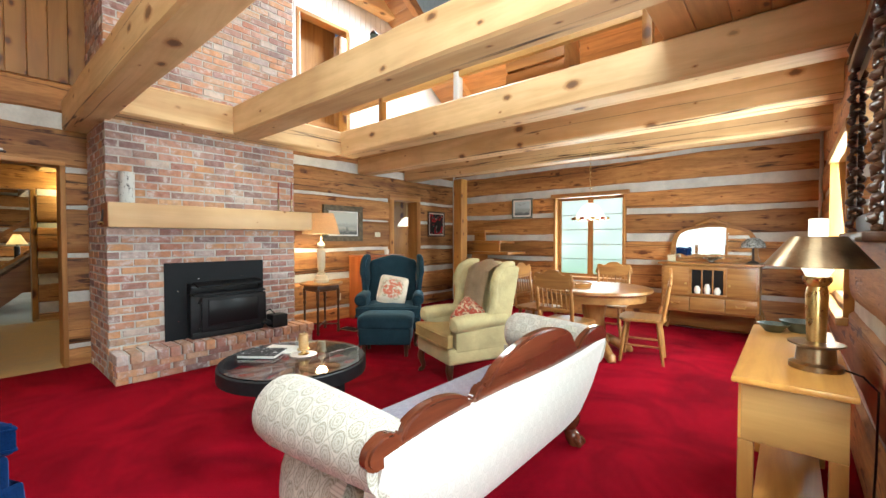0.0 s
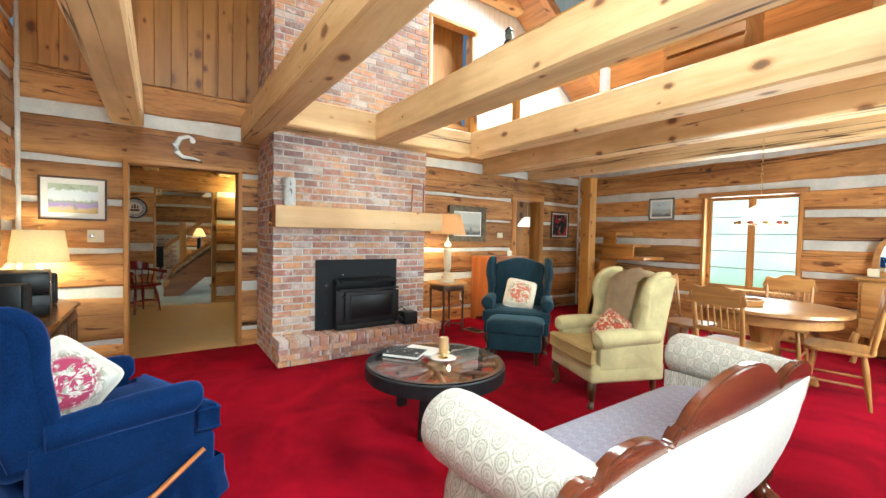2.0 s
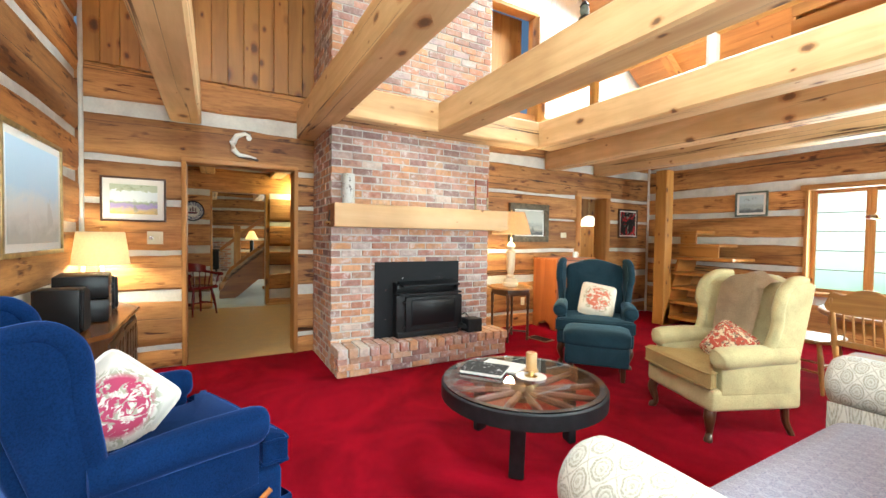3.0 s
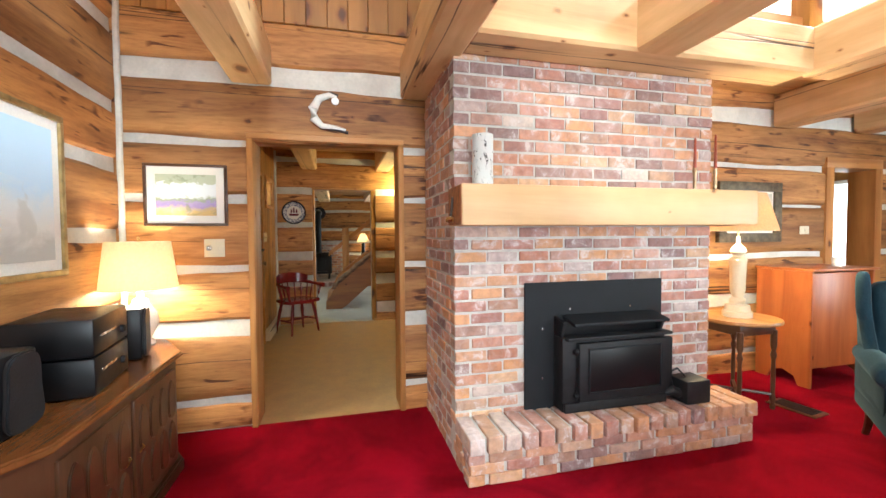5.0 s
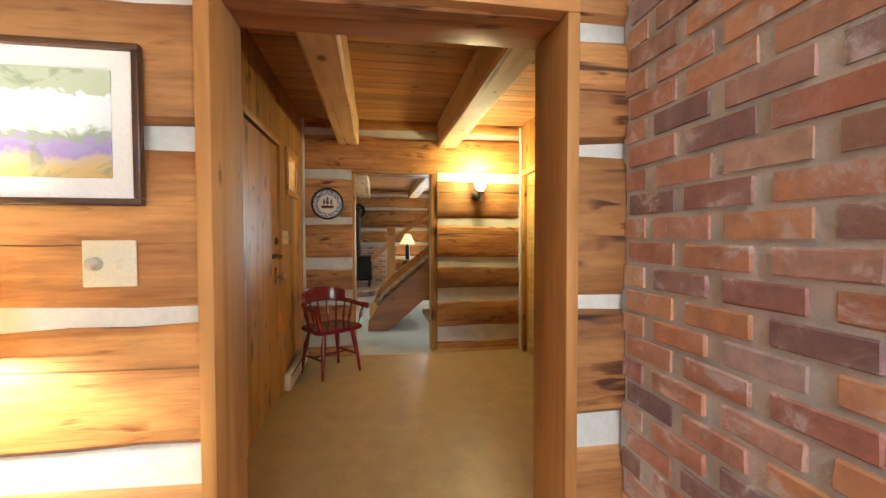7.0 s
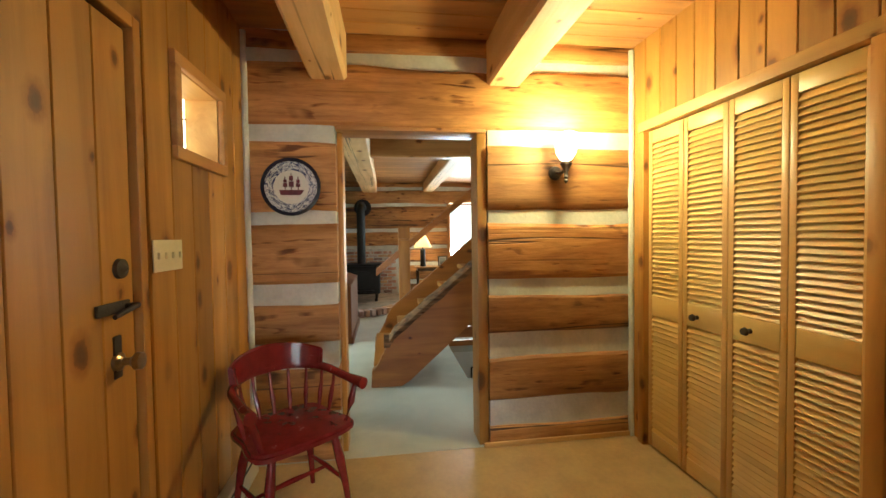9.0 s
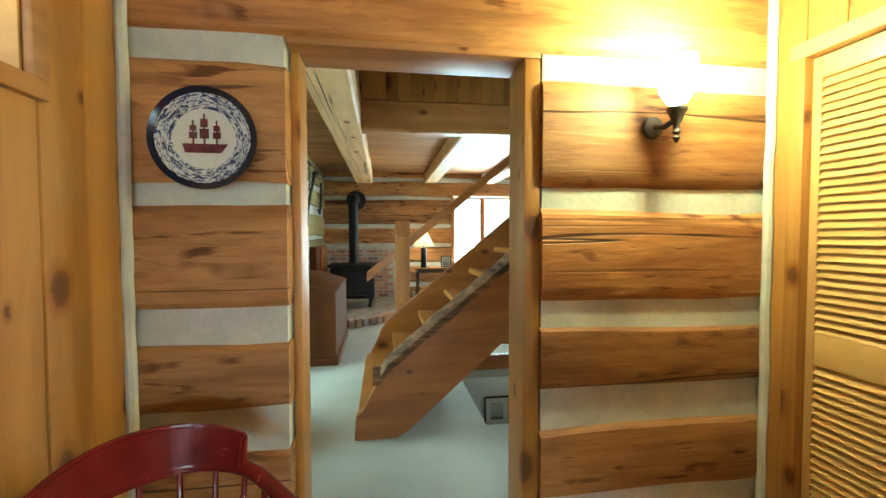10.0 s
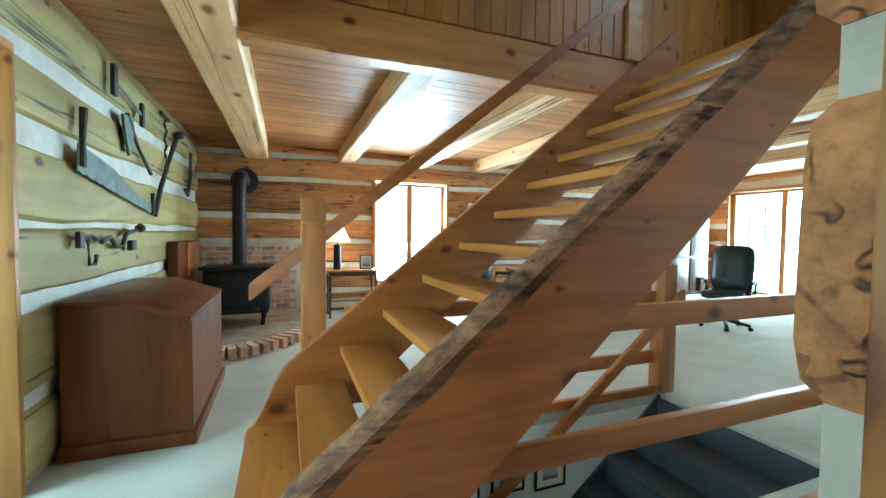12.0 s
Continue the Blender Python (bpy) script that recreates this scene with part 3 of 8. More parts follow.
B_B = [(0, 0.3), (0.38, 0.7), (0.78, 1.1), (1.17, 1.48), (1.57, 2.05), (2.13, 2.42), (2.5, 2.62)]
DW = (-2.68, -1.48, 0.62, 2.02)
log_wall("wall_fireplace", "y", W1, W1 - 0.22, (YL - 0.22, YW + 0.22), B_W1, [(-0.51, 0.565, 0, 2.03), (4.83, 5.62, 0, 2.08)], M_LOGY, "orange brown hewn log wall with pale chinking and doorways", 2.8)
log_wall("wall_left", "x", YL, YL - 0.22, (W1 - 0.02, XR + 0.22), B_L, [(-2.5, -0.9, 0.75, 2.05)], M_LOGX, "hewn log wall with pale chinking beside the fireplace end", 3.95)
log_wall("wall_window", "x", YW, YW + 0.22, (W1 - 0.02, XR + 0.22), B_W, [DW], M_LOGX, "hewn log wall with pale chinking and a casement window", 3.8)
log_wall("wall_right", "y", XR, XR + 0.22, (YL - 0.2, YW + 0.2), B_L, [(3.55, 5.05, 0.75, 2.0), (-0.3, 1.5, 0.75, 2.05)], M_LOGY, "hewn log wall with a deep window behind the pine table", 3.95)
log_wall("wall_hall_end", "y", W2, W2 - 0.31, (-1.1, 1.7), B_W2, [(-0.3, 0.645, 0, 2.06)], M_LOGY, "hewn log wall with thick pale chinking and an open doorway", 2.62, 2)
log_wall("wall_stair_side", "y", W2, W2 - 0.2, (1.7, 9.7), B_W2, [], M_LOGY, "hewn log wall beyond the hall closet", 2.62)
log_wall("wall_tools", "x", YT, YT - 0.22, (XB, W2 - 0.2), B_T, [(-10.87, -9.2, 0, 2.14)], M_LOGPALE, "pale hewn log wall with greenish chinking and old tools", 2.6)
log_wall("wall_stove", "y", XB, XB - 0.22, (-3.4, 9.7), B_B, [(1.42, 2.78, 0.4, 2.18)], M_LOGY, "red brown hewn log wall behind the stove", 2.62)
log_wall("wall_patio", "x", 9.5, 9.72, (XB, W2), B_B, [(-14.75, -12.6, 0, 2.3), (-12.0, -10.9, 0.8, 2.1)], M_LOGX, "log wall with a glazed patio door", 2.62)
# ---- structure: hall ----
YH, YC = -0.82, 1.64


def plank_wall(name, axis, face, back, a0, a1, z0, z1, width, mat, label, holes=()):
    """Upright boards with narrow joints on a backing sheet."""
    out = 1 if face > back else -1
    core = bmx()
    cuts = sorted({a0, a1, *[v for h in holes for v in h[:2] if a0 < v < a1]})
    c0, c1 = sorted((face - out * 0.02, back))
    for u, v in zip(cuts, cuts[1:]):
        mid, z = (u + v) / 2, z0
        for h0, h1 in sorted((h[2], h[3]) for h in holes if h[0] <= mid <= h[1]) + [(z1, z1)]:
            if h0 > z + 0.01:
                box(core, *((u, v, c0, c1) if axis == "x" else (c0, c1, u, v)), z, h0)
            z = max(z, h1)
    wall = solid(name, core, M_TRIMZ, label, "wall")
    n = max(1, round((a1 - a0) / width))
    w = (a1 - a0) / n
    cache = {}
    for i in range(n):
        u0, u1 = a0 + i * w, a0 + (i + 1) * w
        z = z0
        for h0, h1 in sorted((h[2], h[3]) for h in holes if h[0] < (u0 + u1) / 2 < h[1]) + [(z1, z1)]:
            if h0 > z + 0.01:
                key = round(h0 - z, 3)
                if key not in cache:
                    d = 0.02
                    cache[key] = ob_mesh("plank", rbox(0.0015, w - 0.0015, -d, 0, 0, key, 0.004, 1) if axis == "x" else rbox(-d, 0, 0.0015, w - 0.0015, 0, key, 0.004, 1), mat)
                loc = (u0, face if out > 0 else face + 0.02, z) if axis == "x" else (face if out > 0 else face + 0.02, u0, z)
                piece("plank", cache[key], wall, Matrix.Translation(loc))
            z = max(z, h1)
    return wall


def board_ceiling(name, x0, x1, y0, y1, z, along, width, mat, label, thick=0.03):
    """Boards side by side, all in one mesh, with grooved joints."""
    bm = bmx()
    a0, a1 = (y0, y1) if along == "x" else (x0, x1)
    n = max(1, round((a1 - a0) / width))
    for i in range(n):
        u, v = a0 + (a1 - a0) * i / n + 0.002, a0 + (a1 - a0) * (i + 1) / n - 0.002
        b = rbox(x0, x1, u, v, z, z + thick, 0.004, 1) if along == "x" else rbox(u, v, y0, y1, z, z + thick, 0.004, 1)
        merge(bm, b)
    box(bm, x0, x1, y0, y1, z + thick - 0.006, z + thick + 0.05)
    return solid(name, bm, mat, label, "ceiling")


def beam(name, axis, a0, a1, c0, c1, z0, z1, mat, label, seed=0.0, group="ceiling beams"):
    """A hewn square timber with eased, uneven edges."""
    bm = bmx()
    n = max(3, int((a1 - a0) / 0.25))
    rows = []
    e = 0.018
    for i in range(n + 1):
        a = a0 + (a1 - a0) * i / n
        j = lambda k: 0.009 * noise.noise((a * 1.3, seed * 5 + k * 3.3, 1.0))  # noqa: E731
        l, r, b, t = c0 + j(1), c1 + j(2), z0 + j(3), z1
        ring = [(l + e, b), (r - e, b), (r, b + e), (r, t - e), (r - e, t), (l + e, t), (l, t - e), (l, b + e)]
        rows.append([bm.verts.new((a, c, z) if axis == "x" else (c, a, z)) for c, z in ring])
    for r, q in zip(rows, rows[1:]):
        for i in range(8):
            bm.faces.new((r[i], r[(i + 1) % 8], q[(i + 1) % 8], q[i]))
    bm.faces.new(rows[0][::-1])
    bm.faces.new(rows[-1])
    bmesh.ops.recalc_face_normals(bm, faces=bm.faces[:])
    ob = new(name, ob_mesh(name, bm, mat, True, 0.5))
    return tagged(ob, label, "beam", group, "structure")


HALL_WIN = (-7.98, -7.57, 1.74, 2.06)
plank_wall("wall_entrance", "x", YH, YH - 0.16, W2, W1 - 0.22, 0, 2.62, 0.165, M_PINEZ, "knotty golden pine boards with the entrance door", [(-7.27, -6.35, 0, 2.06), HALL_WIN])
plank_wall("wall_closet", "x", YC, YC + 0.1, W2, W1 - 0.22, 0, 2.62, 0.14, M_PINEZ, "golden pine boards round the louvred closet", [(-8.26, -6.92, 0, 2.08)])
bm = bmx()
box(bm, -8.3, -6.9, 2.3, 2.36, 0, 2.6)
box(bm, -8.3, -8.26, YC + 0.1, 2.3, 0, 2.6)
box(bm, -6.94, -6.9, YC + 0.1, 2.3, 0, 2.6)
solid("wall_closet_inside", bm, M_TRIMZ, "dark inside of the closet", "wall")
board_ceiling("ceiling_hall", W2 - 0.0, W1 - 0.2, -0.95, 1.75, 2.6, "y", 0.14, M_CEILY, "varnished tongue and groove pine ceiling boards")
for k, (c0, c1) in enumerate(((-0.44, -0.22), (0.64, 0.86))):
    beam("beam_hall", "x", W2, W1 - 0.2, c0, c1, 2.32, 2.61, M_BEAMX, "honey coloured pine beam under the hall ceiling", 20 + k)

# door linings and casings
def lining(name, axis, face, back, a0, a1, z1, mat_v, mat_h, label, t=0.03, proud=0.012, inset=0.0):
    f0, f1 = sorted((face, back))
    f0, f1 = f0 - proud, f1 + proud
    root = thing(name, label, "door frame", kind="structure")
    for u in (a0, a1 - t):
        b = rbox(u, u + t, f0, f1, 0, z1 - t, 0.004) if axis == "x" else rbox(f0, f1 - (inset if u == a0 else 0), u, u + t, 0, z1 - t, 0.004)
        part("jamb", b, mat_v, root)
    b = rbox(a0, a1, f0, f1, z1 - t, z1, 0.004) if axis == "x" else rbox(f0, f1, a0, a1, z1 - t, z1, 0.004)
    part("head", b, mat_h, root)
    return root


lining("door_frame_hall", "y", W1, W1 - 0.22, -0.51, 0.565, 2.03, M_TRIMZ, M_TRIMY, "orange stained timber lining of the hall doorway", 0.04, 0.02)
inner = thing("door_frame_inner", "knotty pine lining of the inner doorway", "door frame", kind="structure")
part("jamb", rbox(-8.587, -8.438, -0.3, -0.268, 0, 2.028, 0.004), M_PINEZ, inner)
part("jamb", rbox(-8.565, -8.372, 0.578, 0.643, 0, 2.028, 0.006), M_PINEZ, inner)
part("head", rbox(-8.587, -8.372, -0.3, 0.643, 2.03, 2.058, 0.004), M_TRIMY, inner)
lining("door_frame_far", "y", W1, W1 - 0.22, 4.83, 5.62, 2.08, M_TRIMZ, M_TRIMY, "orange stained timber lining of the far doorway", 0.1, 0.015)
lining("door_frame_porch", "x", YT, YT - 0.22, -10.87, -9.2, 2.14, M_PINEZ, M_TRIMX, "pale pine lining of the opening beside the tools", 0.04, 0.012)
lining("closet_frame", "x", YC, YC + 0.1, -8.26, -6.92, 2.08, M_PINEZ, M_PINEX, "pine casing of the louvred closet", 0.06, 0.02)

# ---- structure: living room roof, gallery and beams ----
RIDGE_Y, RIDGE_Z, EAVE_Z = 2.7, 6.6, 3.75


def roof_slope(name, y0, z0, y1, z1, x0, x1, holes, label):
    """Boards along x on a slope from the eave (y0, z0) to the ridge (y1, z1), with skylight openings."""
    bm = bmx()
    d = Vector((0, y1 - y0, z1 - z0))
    length = d.length
    d.normalize()
    nrm = Vector((0, -d.z, d.y)) * (1 if y1 > y0 else -1)
    n = int(length / 0.19)
    for i in range(n):
        s0, s1 = length * i / n + 0.002, length * (i + 1) / n - 0.002
        spans = [(x0, x1)]
        for hx0, hx1, hs0, hs1 in holes:
            if hs0 < (s0 + s1) / 2 < hs1:
                spans = [q for a, c in spans for q in ((a, min(c, hx0)), (max(a, hx1), c)) if q[1] - q[0] > 0.02]
        for a, c in spans:
            vs = []
            for x in (a, c):
                for s, h in ((s0, 0), (s1, 0), (s1, 0.06), (s0, 0.06)):
                    vs.append(bm.verts.new(Vector((x, y0, z0)) + d * s + nrm * h))
            for q in ((0, 1, 2, 3), (7, 6, 5, 4), (0, 4, 5, 1), (1, 5, 6, 2), (2, 6, 7, 3), (3, 7, 4, 0)):
                bm.faces.new([vs[k] for k in q])
    bmesh.ops.recalc_face_normals(bm, faces=bm.faces[:])
    return solid(name, bm, M_CEILX, label, "ceiling")


X0R = -8.6
# the front slope's opening is assumed out of view, to go with the added lamp
roof_slope("ceiling_slope_front", YL, EAVE_Z, RIDGE_Y, RIDGE_Z, W1, XR + 0.1, [(-1.0, 0.6, 0.5, 2.2)], "sloping pine board ceiling with a skylight")
roof_slope("ceiling_slope_rear", YW, EAVE_Z, RIDGE_Y, RIDGE_Z, W1, XR + 0.1, [(-4.4, -2.9, 1.6, 3.2)], "sloping pine board ceiling with a skylight over the gallery")
for k, x in enumerate((-4.3, -2.6, -0.8)):
    for yy in (YW, YL):
        bm = bmx()
        dz = RIDGE_Z - EAVE_Z
        s = 1 if yy == YL else -1
        o = 0.16
        pts = [(yy, EAVE_Z - o), (RIDGE_Y, RIDGE_Z - o), (RIDGE_Y, RIDGE_Z + 0.02), (yy, EAVE_Z + 0.02)]
        vs = [[bm.verts.new((xx, y, z)) for y, z in pts] for xx in (x, x + 0.11)]
        bm.faces.new(vs[0])
        bm.faces.new(vs[1][::-1])
        for i in range(4):
            bm.faces.new((vs[0][i], vs[1][i], vs[1][(i + 1) % 4], vs[0][(i + 1) % 4]))
        bmesh.ops.recalc_face_normals(bm, faces=bm.faces[:])
        tagged(new("rafter", ob_mesh("rafter", bm, M_TRIMY)), "stained timber rafter under the sloping ceiling", "rafter", "rafters", "structure")

# gable over the right wall and the boarded upper wall above the fireplace end
bm = bmx()
vs = [bm.verts.new((XR, y, z)) for y, z in ((YL, 3.9), (YW, 3.8), (YW, EAVE_Z + 0.1), (RIDGE_Y, RIDGE_Z + 0.1), (YL, EAVE_Z + 0.1))]
ex = bmesh.ops.extrude_face_region(bm, geom=[bm.faces.new(vs)])
bmesh.ops.translate(bm, verts=[v for v in ex["geom"] if isinstance(v, bmesh.types.BMVert)], vec=(0.15, 0, 0))
bmesh.ops.recalc_face_normals(bm, faces=bm.faces[:])
solid("wall_gable", bm, M_PINEZ, "pine boarded gable wall", "wall")
plank_wall("wall_upper", "y", W1 - 0.01, W1 - 0.15, YL, 0.75, 2.8, 5.4, 0.145, M_PINEZ, "upright golden pine boards above the log wall")
plank_wall("wall_gallery", "y", W1 - 0.05, W1 - 0.2, 0.75, YW, 2.7, 6.5, 0.11, M_WHITE, "white painted boards of the gallery end wall", [(3.1, 3.98, 2.7, 4.62)])
bm = bmx()
box(bm, W1 - 0.6, W1 - 0.56, 3.0, 4.1, 2.7, 4.8)
solid("wall_gallery_room", bm, M_TRIMZ, "brown wooden door of the room off the gallery", "door")
lining("gallery_door_frame", "y", W1 - 0.05, W1 - 0.2, 3.08, 4.0, 4.64, M_TRIMZ, M_TRIMY, "brown timber lining of the gallery doorway", 0.05, 0.015)
beam("beam_tie", "y", 2.7, YW - 0.6, W1 - 0.02, W1 + 0.2, 5.08, 5.34, M_BEAMY, "square pine tie beam across the gallery wall", 31)

BZ0, BZ1 = 2.34, 2.64
BEAMS = [(-0.6, -0.34, W1), (0.55, 0.79, W1), (1.72, 1.99, -3.88), (3.04, 3.3, -3.95), (4.14, 4.4, W1), (5.2, 5.45, W1)]
for k, (c0, c1, xa) in enumerate(BEAMS):
    beam("beam_living", "x", xa, XR + 0.05, c0, c1, BZ0 - (0.0 if k else -0.02), BZ1, M_BEAMX, "large pale pine beam with cracks and knots", k)
beam("beam_header", "y", 0.79, 3.04, -4.155, -3.88, 2.35, 2.64, M_BEAMY, "pale pine header beam across the chimney breast", 12)
board_ceiling("ceiling_dining", W1, XR, 3.3, YW, 2.645, "y", 0.17, M_CEILY, "pine gallery boards above the dining beams")
board_ceiling("ceiling_gallery_edge", -0.19, XR, 1.99, 3.3, 2.645, "y", 0.19, M_CEILY, "pine boards of the narrow gallery walkway")
board_ceiling("ceiling_landing", W1, -3.95, 2.62, 3.3, 2.645, "y", 0.17, M_CEILY, "pine boards of the gallery landing")
gr = thing("gallery_railing", "pale pine gallery railing with square posts", "railing", kind="structure")
for x in (-3.97, -3.15, -2.03, -0.3):
    w = 0.06 if x < -3.5 else 0.035
    part("post", rbox(x - w, x + w, 3.1 - w, 3.1 + w, 2.64, 3.86 if x < -3.5 else 3.5, 0.01), M_PINEZ if x != -2.03 else M_WHITE, gr)
part("top_rail", rbox(-3.9, -0.3, 3.06, 3.14, 3.5, 3.56, 0.01), M_PINEX, gr)
part("low_rail", rbox(-3.9, -0.3, 3.07, 3.13, 2.86, 2.96, 0.01), M_PINEX, gr)

# ---- structure: stove room ceiling and upper hall ----
board_ceiling("ceiling_stove_room", XB, -10.95, YT - 0.1, 9.6, 2.6, "y", 0.15, M_CEILY, "tongue and groove pine ceiling boards")
board_ceiling("ceiling_stove_near", -10.95, W2 - 0.1, -3.4, -0.17, 2.6, "y", 0.15, M_CEILY, "tongue and groove pine ceiling boards by the doorway")
board_ceiling("ceiling_stove_side", -10.95, W2 - 0.1, 3.6, 9.6, 2.6, "y", 0.15, M_CEILY, "tongue and groove pine ceiling boards past the stair")
beam("beam_stove_room", "x", XB, W2 - 0.2, -0.5, -0.17, 2.38, 2.6, M_BEAMX, "pale pine beam under the stove room ceiling", 41)
for k, c in enumerate((0.86, 2.05, 3.25, 4.45, 5.65, 6.85)):
    beam("beam_stove_room", "x", XB, -11.05 if c < 3.5 else W2 - 0.2, c, c + 0.25, 2.4, 2.6, M_BEAMX, "pale pine beam under the stove room ceiling", 42 + k)
beam("beam_stairwell", "y", -0.17, 3.6, -11.05, -10.88, 2.36, 2.66, M_TRIMY, "orange stained beam along the stair opening", 50)
plank_wall("wall_stair_guard", "y", -10.88, -10.96, -0.17, 2.55, 2.66, 3.62, 0.12, M_PINEZ, "upright pine boards guarding the stair opening upstairs")
bm = bmx()
box(bm, -10.99, -10.85, -0.17, 2.6, 3.62, 3.68)
box(bm, -10.99, -10.85, 2.55, 2.68, 2.66, 3.7)
solid("guard_cap", bm, M_PINEY, "pine cap rail and end post of the stair guard", "rail")
bm = bmx()
box(bm, -12.2, -12.1, -1.0, 6.0, 2.7, 5.2)
box(bm, -12.2, W2, -0.35, -0.25, 2.7, 5.2)
box(bm, W2 - 0.25, W2 - 0.1, -1.0, 6.0, 2.62, 5.2)
box(bm, -12.2, W2, 5.9, 6.0, 2.7, 5.2)
box(bm, -12.2, W2 - 0.1, -1.0, 6.0, 5.2, 5.3)
solid("wall_upstairs", bm, M_PINEZ, "dim pine walls of the upper stair hall", "wall")
# closing walls round the porch, kitchen and outer faces
bm = bmx()
box(bm, -11.2, -8.9, -3.4, -3.3, 0, 2.6)
box(bm, -11.2, -11.1, -3.4, YT - 0.22, 0, 2.6)
box(bm, -8.9, -8.8, -3.4, YT - 0.22, 0, 2.6)
box(bm, -11.2, -8.8, -3.4, YT - 0.22, 2.6, 2.65)
solid("wall_porch", bm, M_WHITE, "white painted walls of the side room", "wall")
plank_wall("wall_porch_boards", "y", -11.08, -11.1, -3.3, -1.34, 0, 2.1, 0.12, M_PALEPINE, "pale pine boards beside the side room door")
bm = bmx()
box(bm, W2 + 0.2, W1 - 0.22, YW, YW + 0.1, 0, 2.6)
box(bm, W2 + 0.2, W2 + 0.3, 2.4, YW, 0, 2.6)
box(bm, W2 + 0.2, W1 - 0.22, 2.4, 2.5, 0, 2.6)
box(bm, W2 + 0.2, W1 - 0.2, 2.4, YW, 2.6, 2.65)
solid("wall_kitchen", bm, M_PINEZ, "golden pine walls of the room beyond", "wall")


# ---- fireplace ----
FX, FY0, FY1 = -4.16, 0.73, 2.55
COURSE, BL, BH, BD = 0.0725, 0.205, 0.0575, 0.095
fireplace = thing("fireplace", "old red brick fireplace and chimney with a raised hearth", "fireplace", kind="structure")
bm = bmx()
box(bm, W1 - 0.02, FX - 0.007, FY0 + 0.007, FY1 - 0.007, 0, 6.4)
part("mortar_core", bm, M_MORTAR, fireplace, smooth=False)
HX, HY0, HY1, HZ = -3.9, FY0, 2.63, 0.262
bm = bmx()
box(bm, FX - 0.02, HX - 0.012, HY0 + 0.012, HY1 - 0.012, 0, HZ - 0.012)
part("hearth_core", bm, M_MORTAR, fireplace, smooth=False)


def brick_shape(l, d, h, seed):
    bm = bmx()
    box(bm, -l / 2, l / 2, -d / 2, d / 2, -h / 2, h / 2)
    bmesh.ops.bevel(bm, geom=bm.edges[:], offset=0.0045, segments=1, affect="EDGES")
    for v in bm.verts:
        v.co += Vector(noise.noise_vector(v.co * 30 + Vector((seed * 9, seed, 0)))) * 0.0028
    return bm


near_bricks = [ob_mesh("brick", brick_shape(BL - 0.015, BD, BH, s), M_BRICK) for s in range(5)]
near_halves = [ob_mesh("brick", brick_shape(0.092, BD, BH, s + 7), M_BRICK) for s in range(3)]
near_caps = [ob_mesh("brick", brick_shape(0.3, 0.083, 0.09, s + 20), M_BRICK) for s in range(4)]
rest = bmx()
rng = random.Random(4)


def lay(x, y, z, turn, half, near):
    wob = pose(x + rng.uniform(-0.003, 0.003), y + rng.uniform(-0.003, 0.003), z + rng.uniform(-0.002, 0.002), 0, rng.uniform(-0.8, 0.8), turn + rng.uniform(-0.7, 0.7))
    if near:
        piece("brick", rng.choice(near_halves if half else near_bricks), fireplace, wob)
    else:
        b = bmx()
        box(b, *((-0.046, 0.046) if half else (-BL / 2 + 0.0075, BL / 2 - 0.0075)), -BD / 2, BD / 2, -BH / 2, BH / 2)
        vs = b.verts[:]
        idx = {}
        for v in vs:
            idx[v] = rest.verts.new(wob @ v.co)
        for f in b.faces:
            rest.faces.new([idx[v] for v in f.verts])
        b.free()


def course_row(a0, a1, odd, put):
    """Stretchers with half bricks closing the odd courses."""
    n = max(1, round((a1 - a0) / BL))
    w = (a1 - a0) / n
    if odd:
        put(a0 + 0.046, True)
        put(a1 - 0.046, True)
    for i in range(n - (1 if odd else 0)):
        put(a0 + w * (i + (1.0 if odd else 0.5)), False)


for r in range(86):
    z = COURSE * (r + 0.5)
    if z > 6.2:
        break
    near = z < 1.3

    def put_front(a, half):
        if 1.17 < a < 2.14 and HZ - 0.02 < z < 1.0:
            return
        if z < HZ - 0.03:
            return
        if 2.36 < z < 2.62:
            return
        lay(FX - BD / 2, a, z, 90, half, near)

    def put_left(a, half):
        lay(a, FY0 + BD / 2, z, 0, half, near and a > -4.75)

    def put_right(a, half):
        lay(a, FY1 - BD / 2, z, 0, half, False)

    course_row(FY0, FY1, r % 2, put_front)
    course_row(W1, FX - BD, (r + 1) % 2, put_left)
    course_row(W1, FX - BD, (r + 1) % 2, put_right)
for r in range(3):
    z = 0.058 * (r + 0.5) + 0.001
    course_row(HY0, HY1, (r + 1) % 2, lambda a, half: lay(HX - BD / 2, a, z, 90, half, True))
    for a in (HX - BD - 0.1,):
        lay(a, HY0 + BD / 2, z, 0, r % 2 == 0, True)
        lay(a, HY1 - BD / 2, z, 0, r % 2 == 0, True)
n = int((HY1 - HY0 + 0.02) / 0.097)
for i in range(n):
    y = HY0 - 0.005 + (i + 0.5) * (HY1 - HY0 + 0.02) / n
    piece("brick", rng.choice(near_caps), fireplace, pose(FX + 0.13 + rng.uniform(-0.006, 0.006), y, HZ - 0.043 + rng.uniform(-0.002, 0.002), 0, rng.uniform(-0.6, 0.6), rng.uniform(-0.8, 0.8)))
bmesh.ops.recalc_face_normals(rest, faces=rest.faces[:])
tagged(part("upper_brickwork", rest, M_BRICKI, fireplace, "courses of worn red and grey brick", smooth=False), kind="stuff")

# mantel beam
mantel = thing("mantel_shelf", "thick pale pine timber mantel with knots", "mantel")
bm = bmx()
merge(bm, rbox(-4.15, -3.895, 0.70, 2.63, 1.375, 1.59, 0.008))
part("timber", bm, M_MAPLE, mantel)
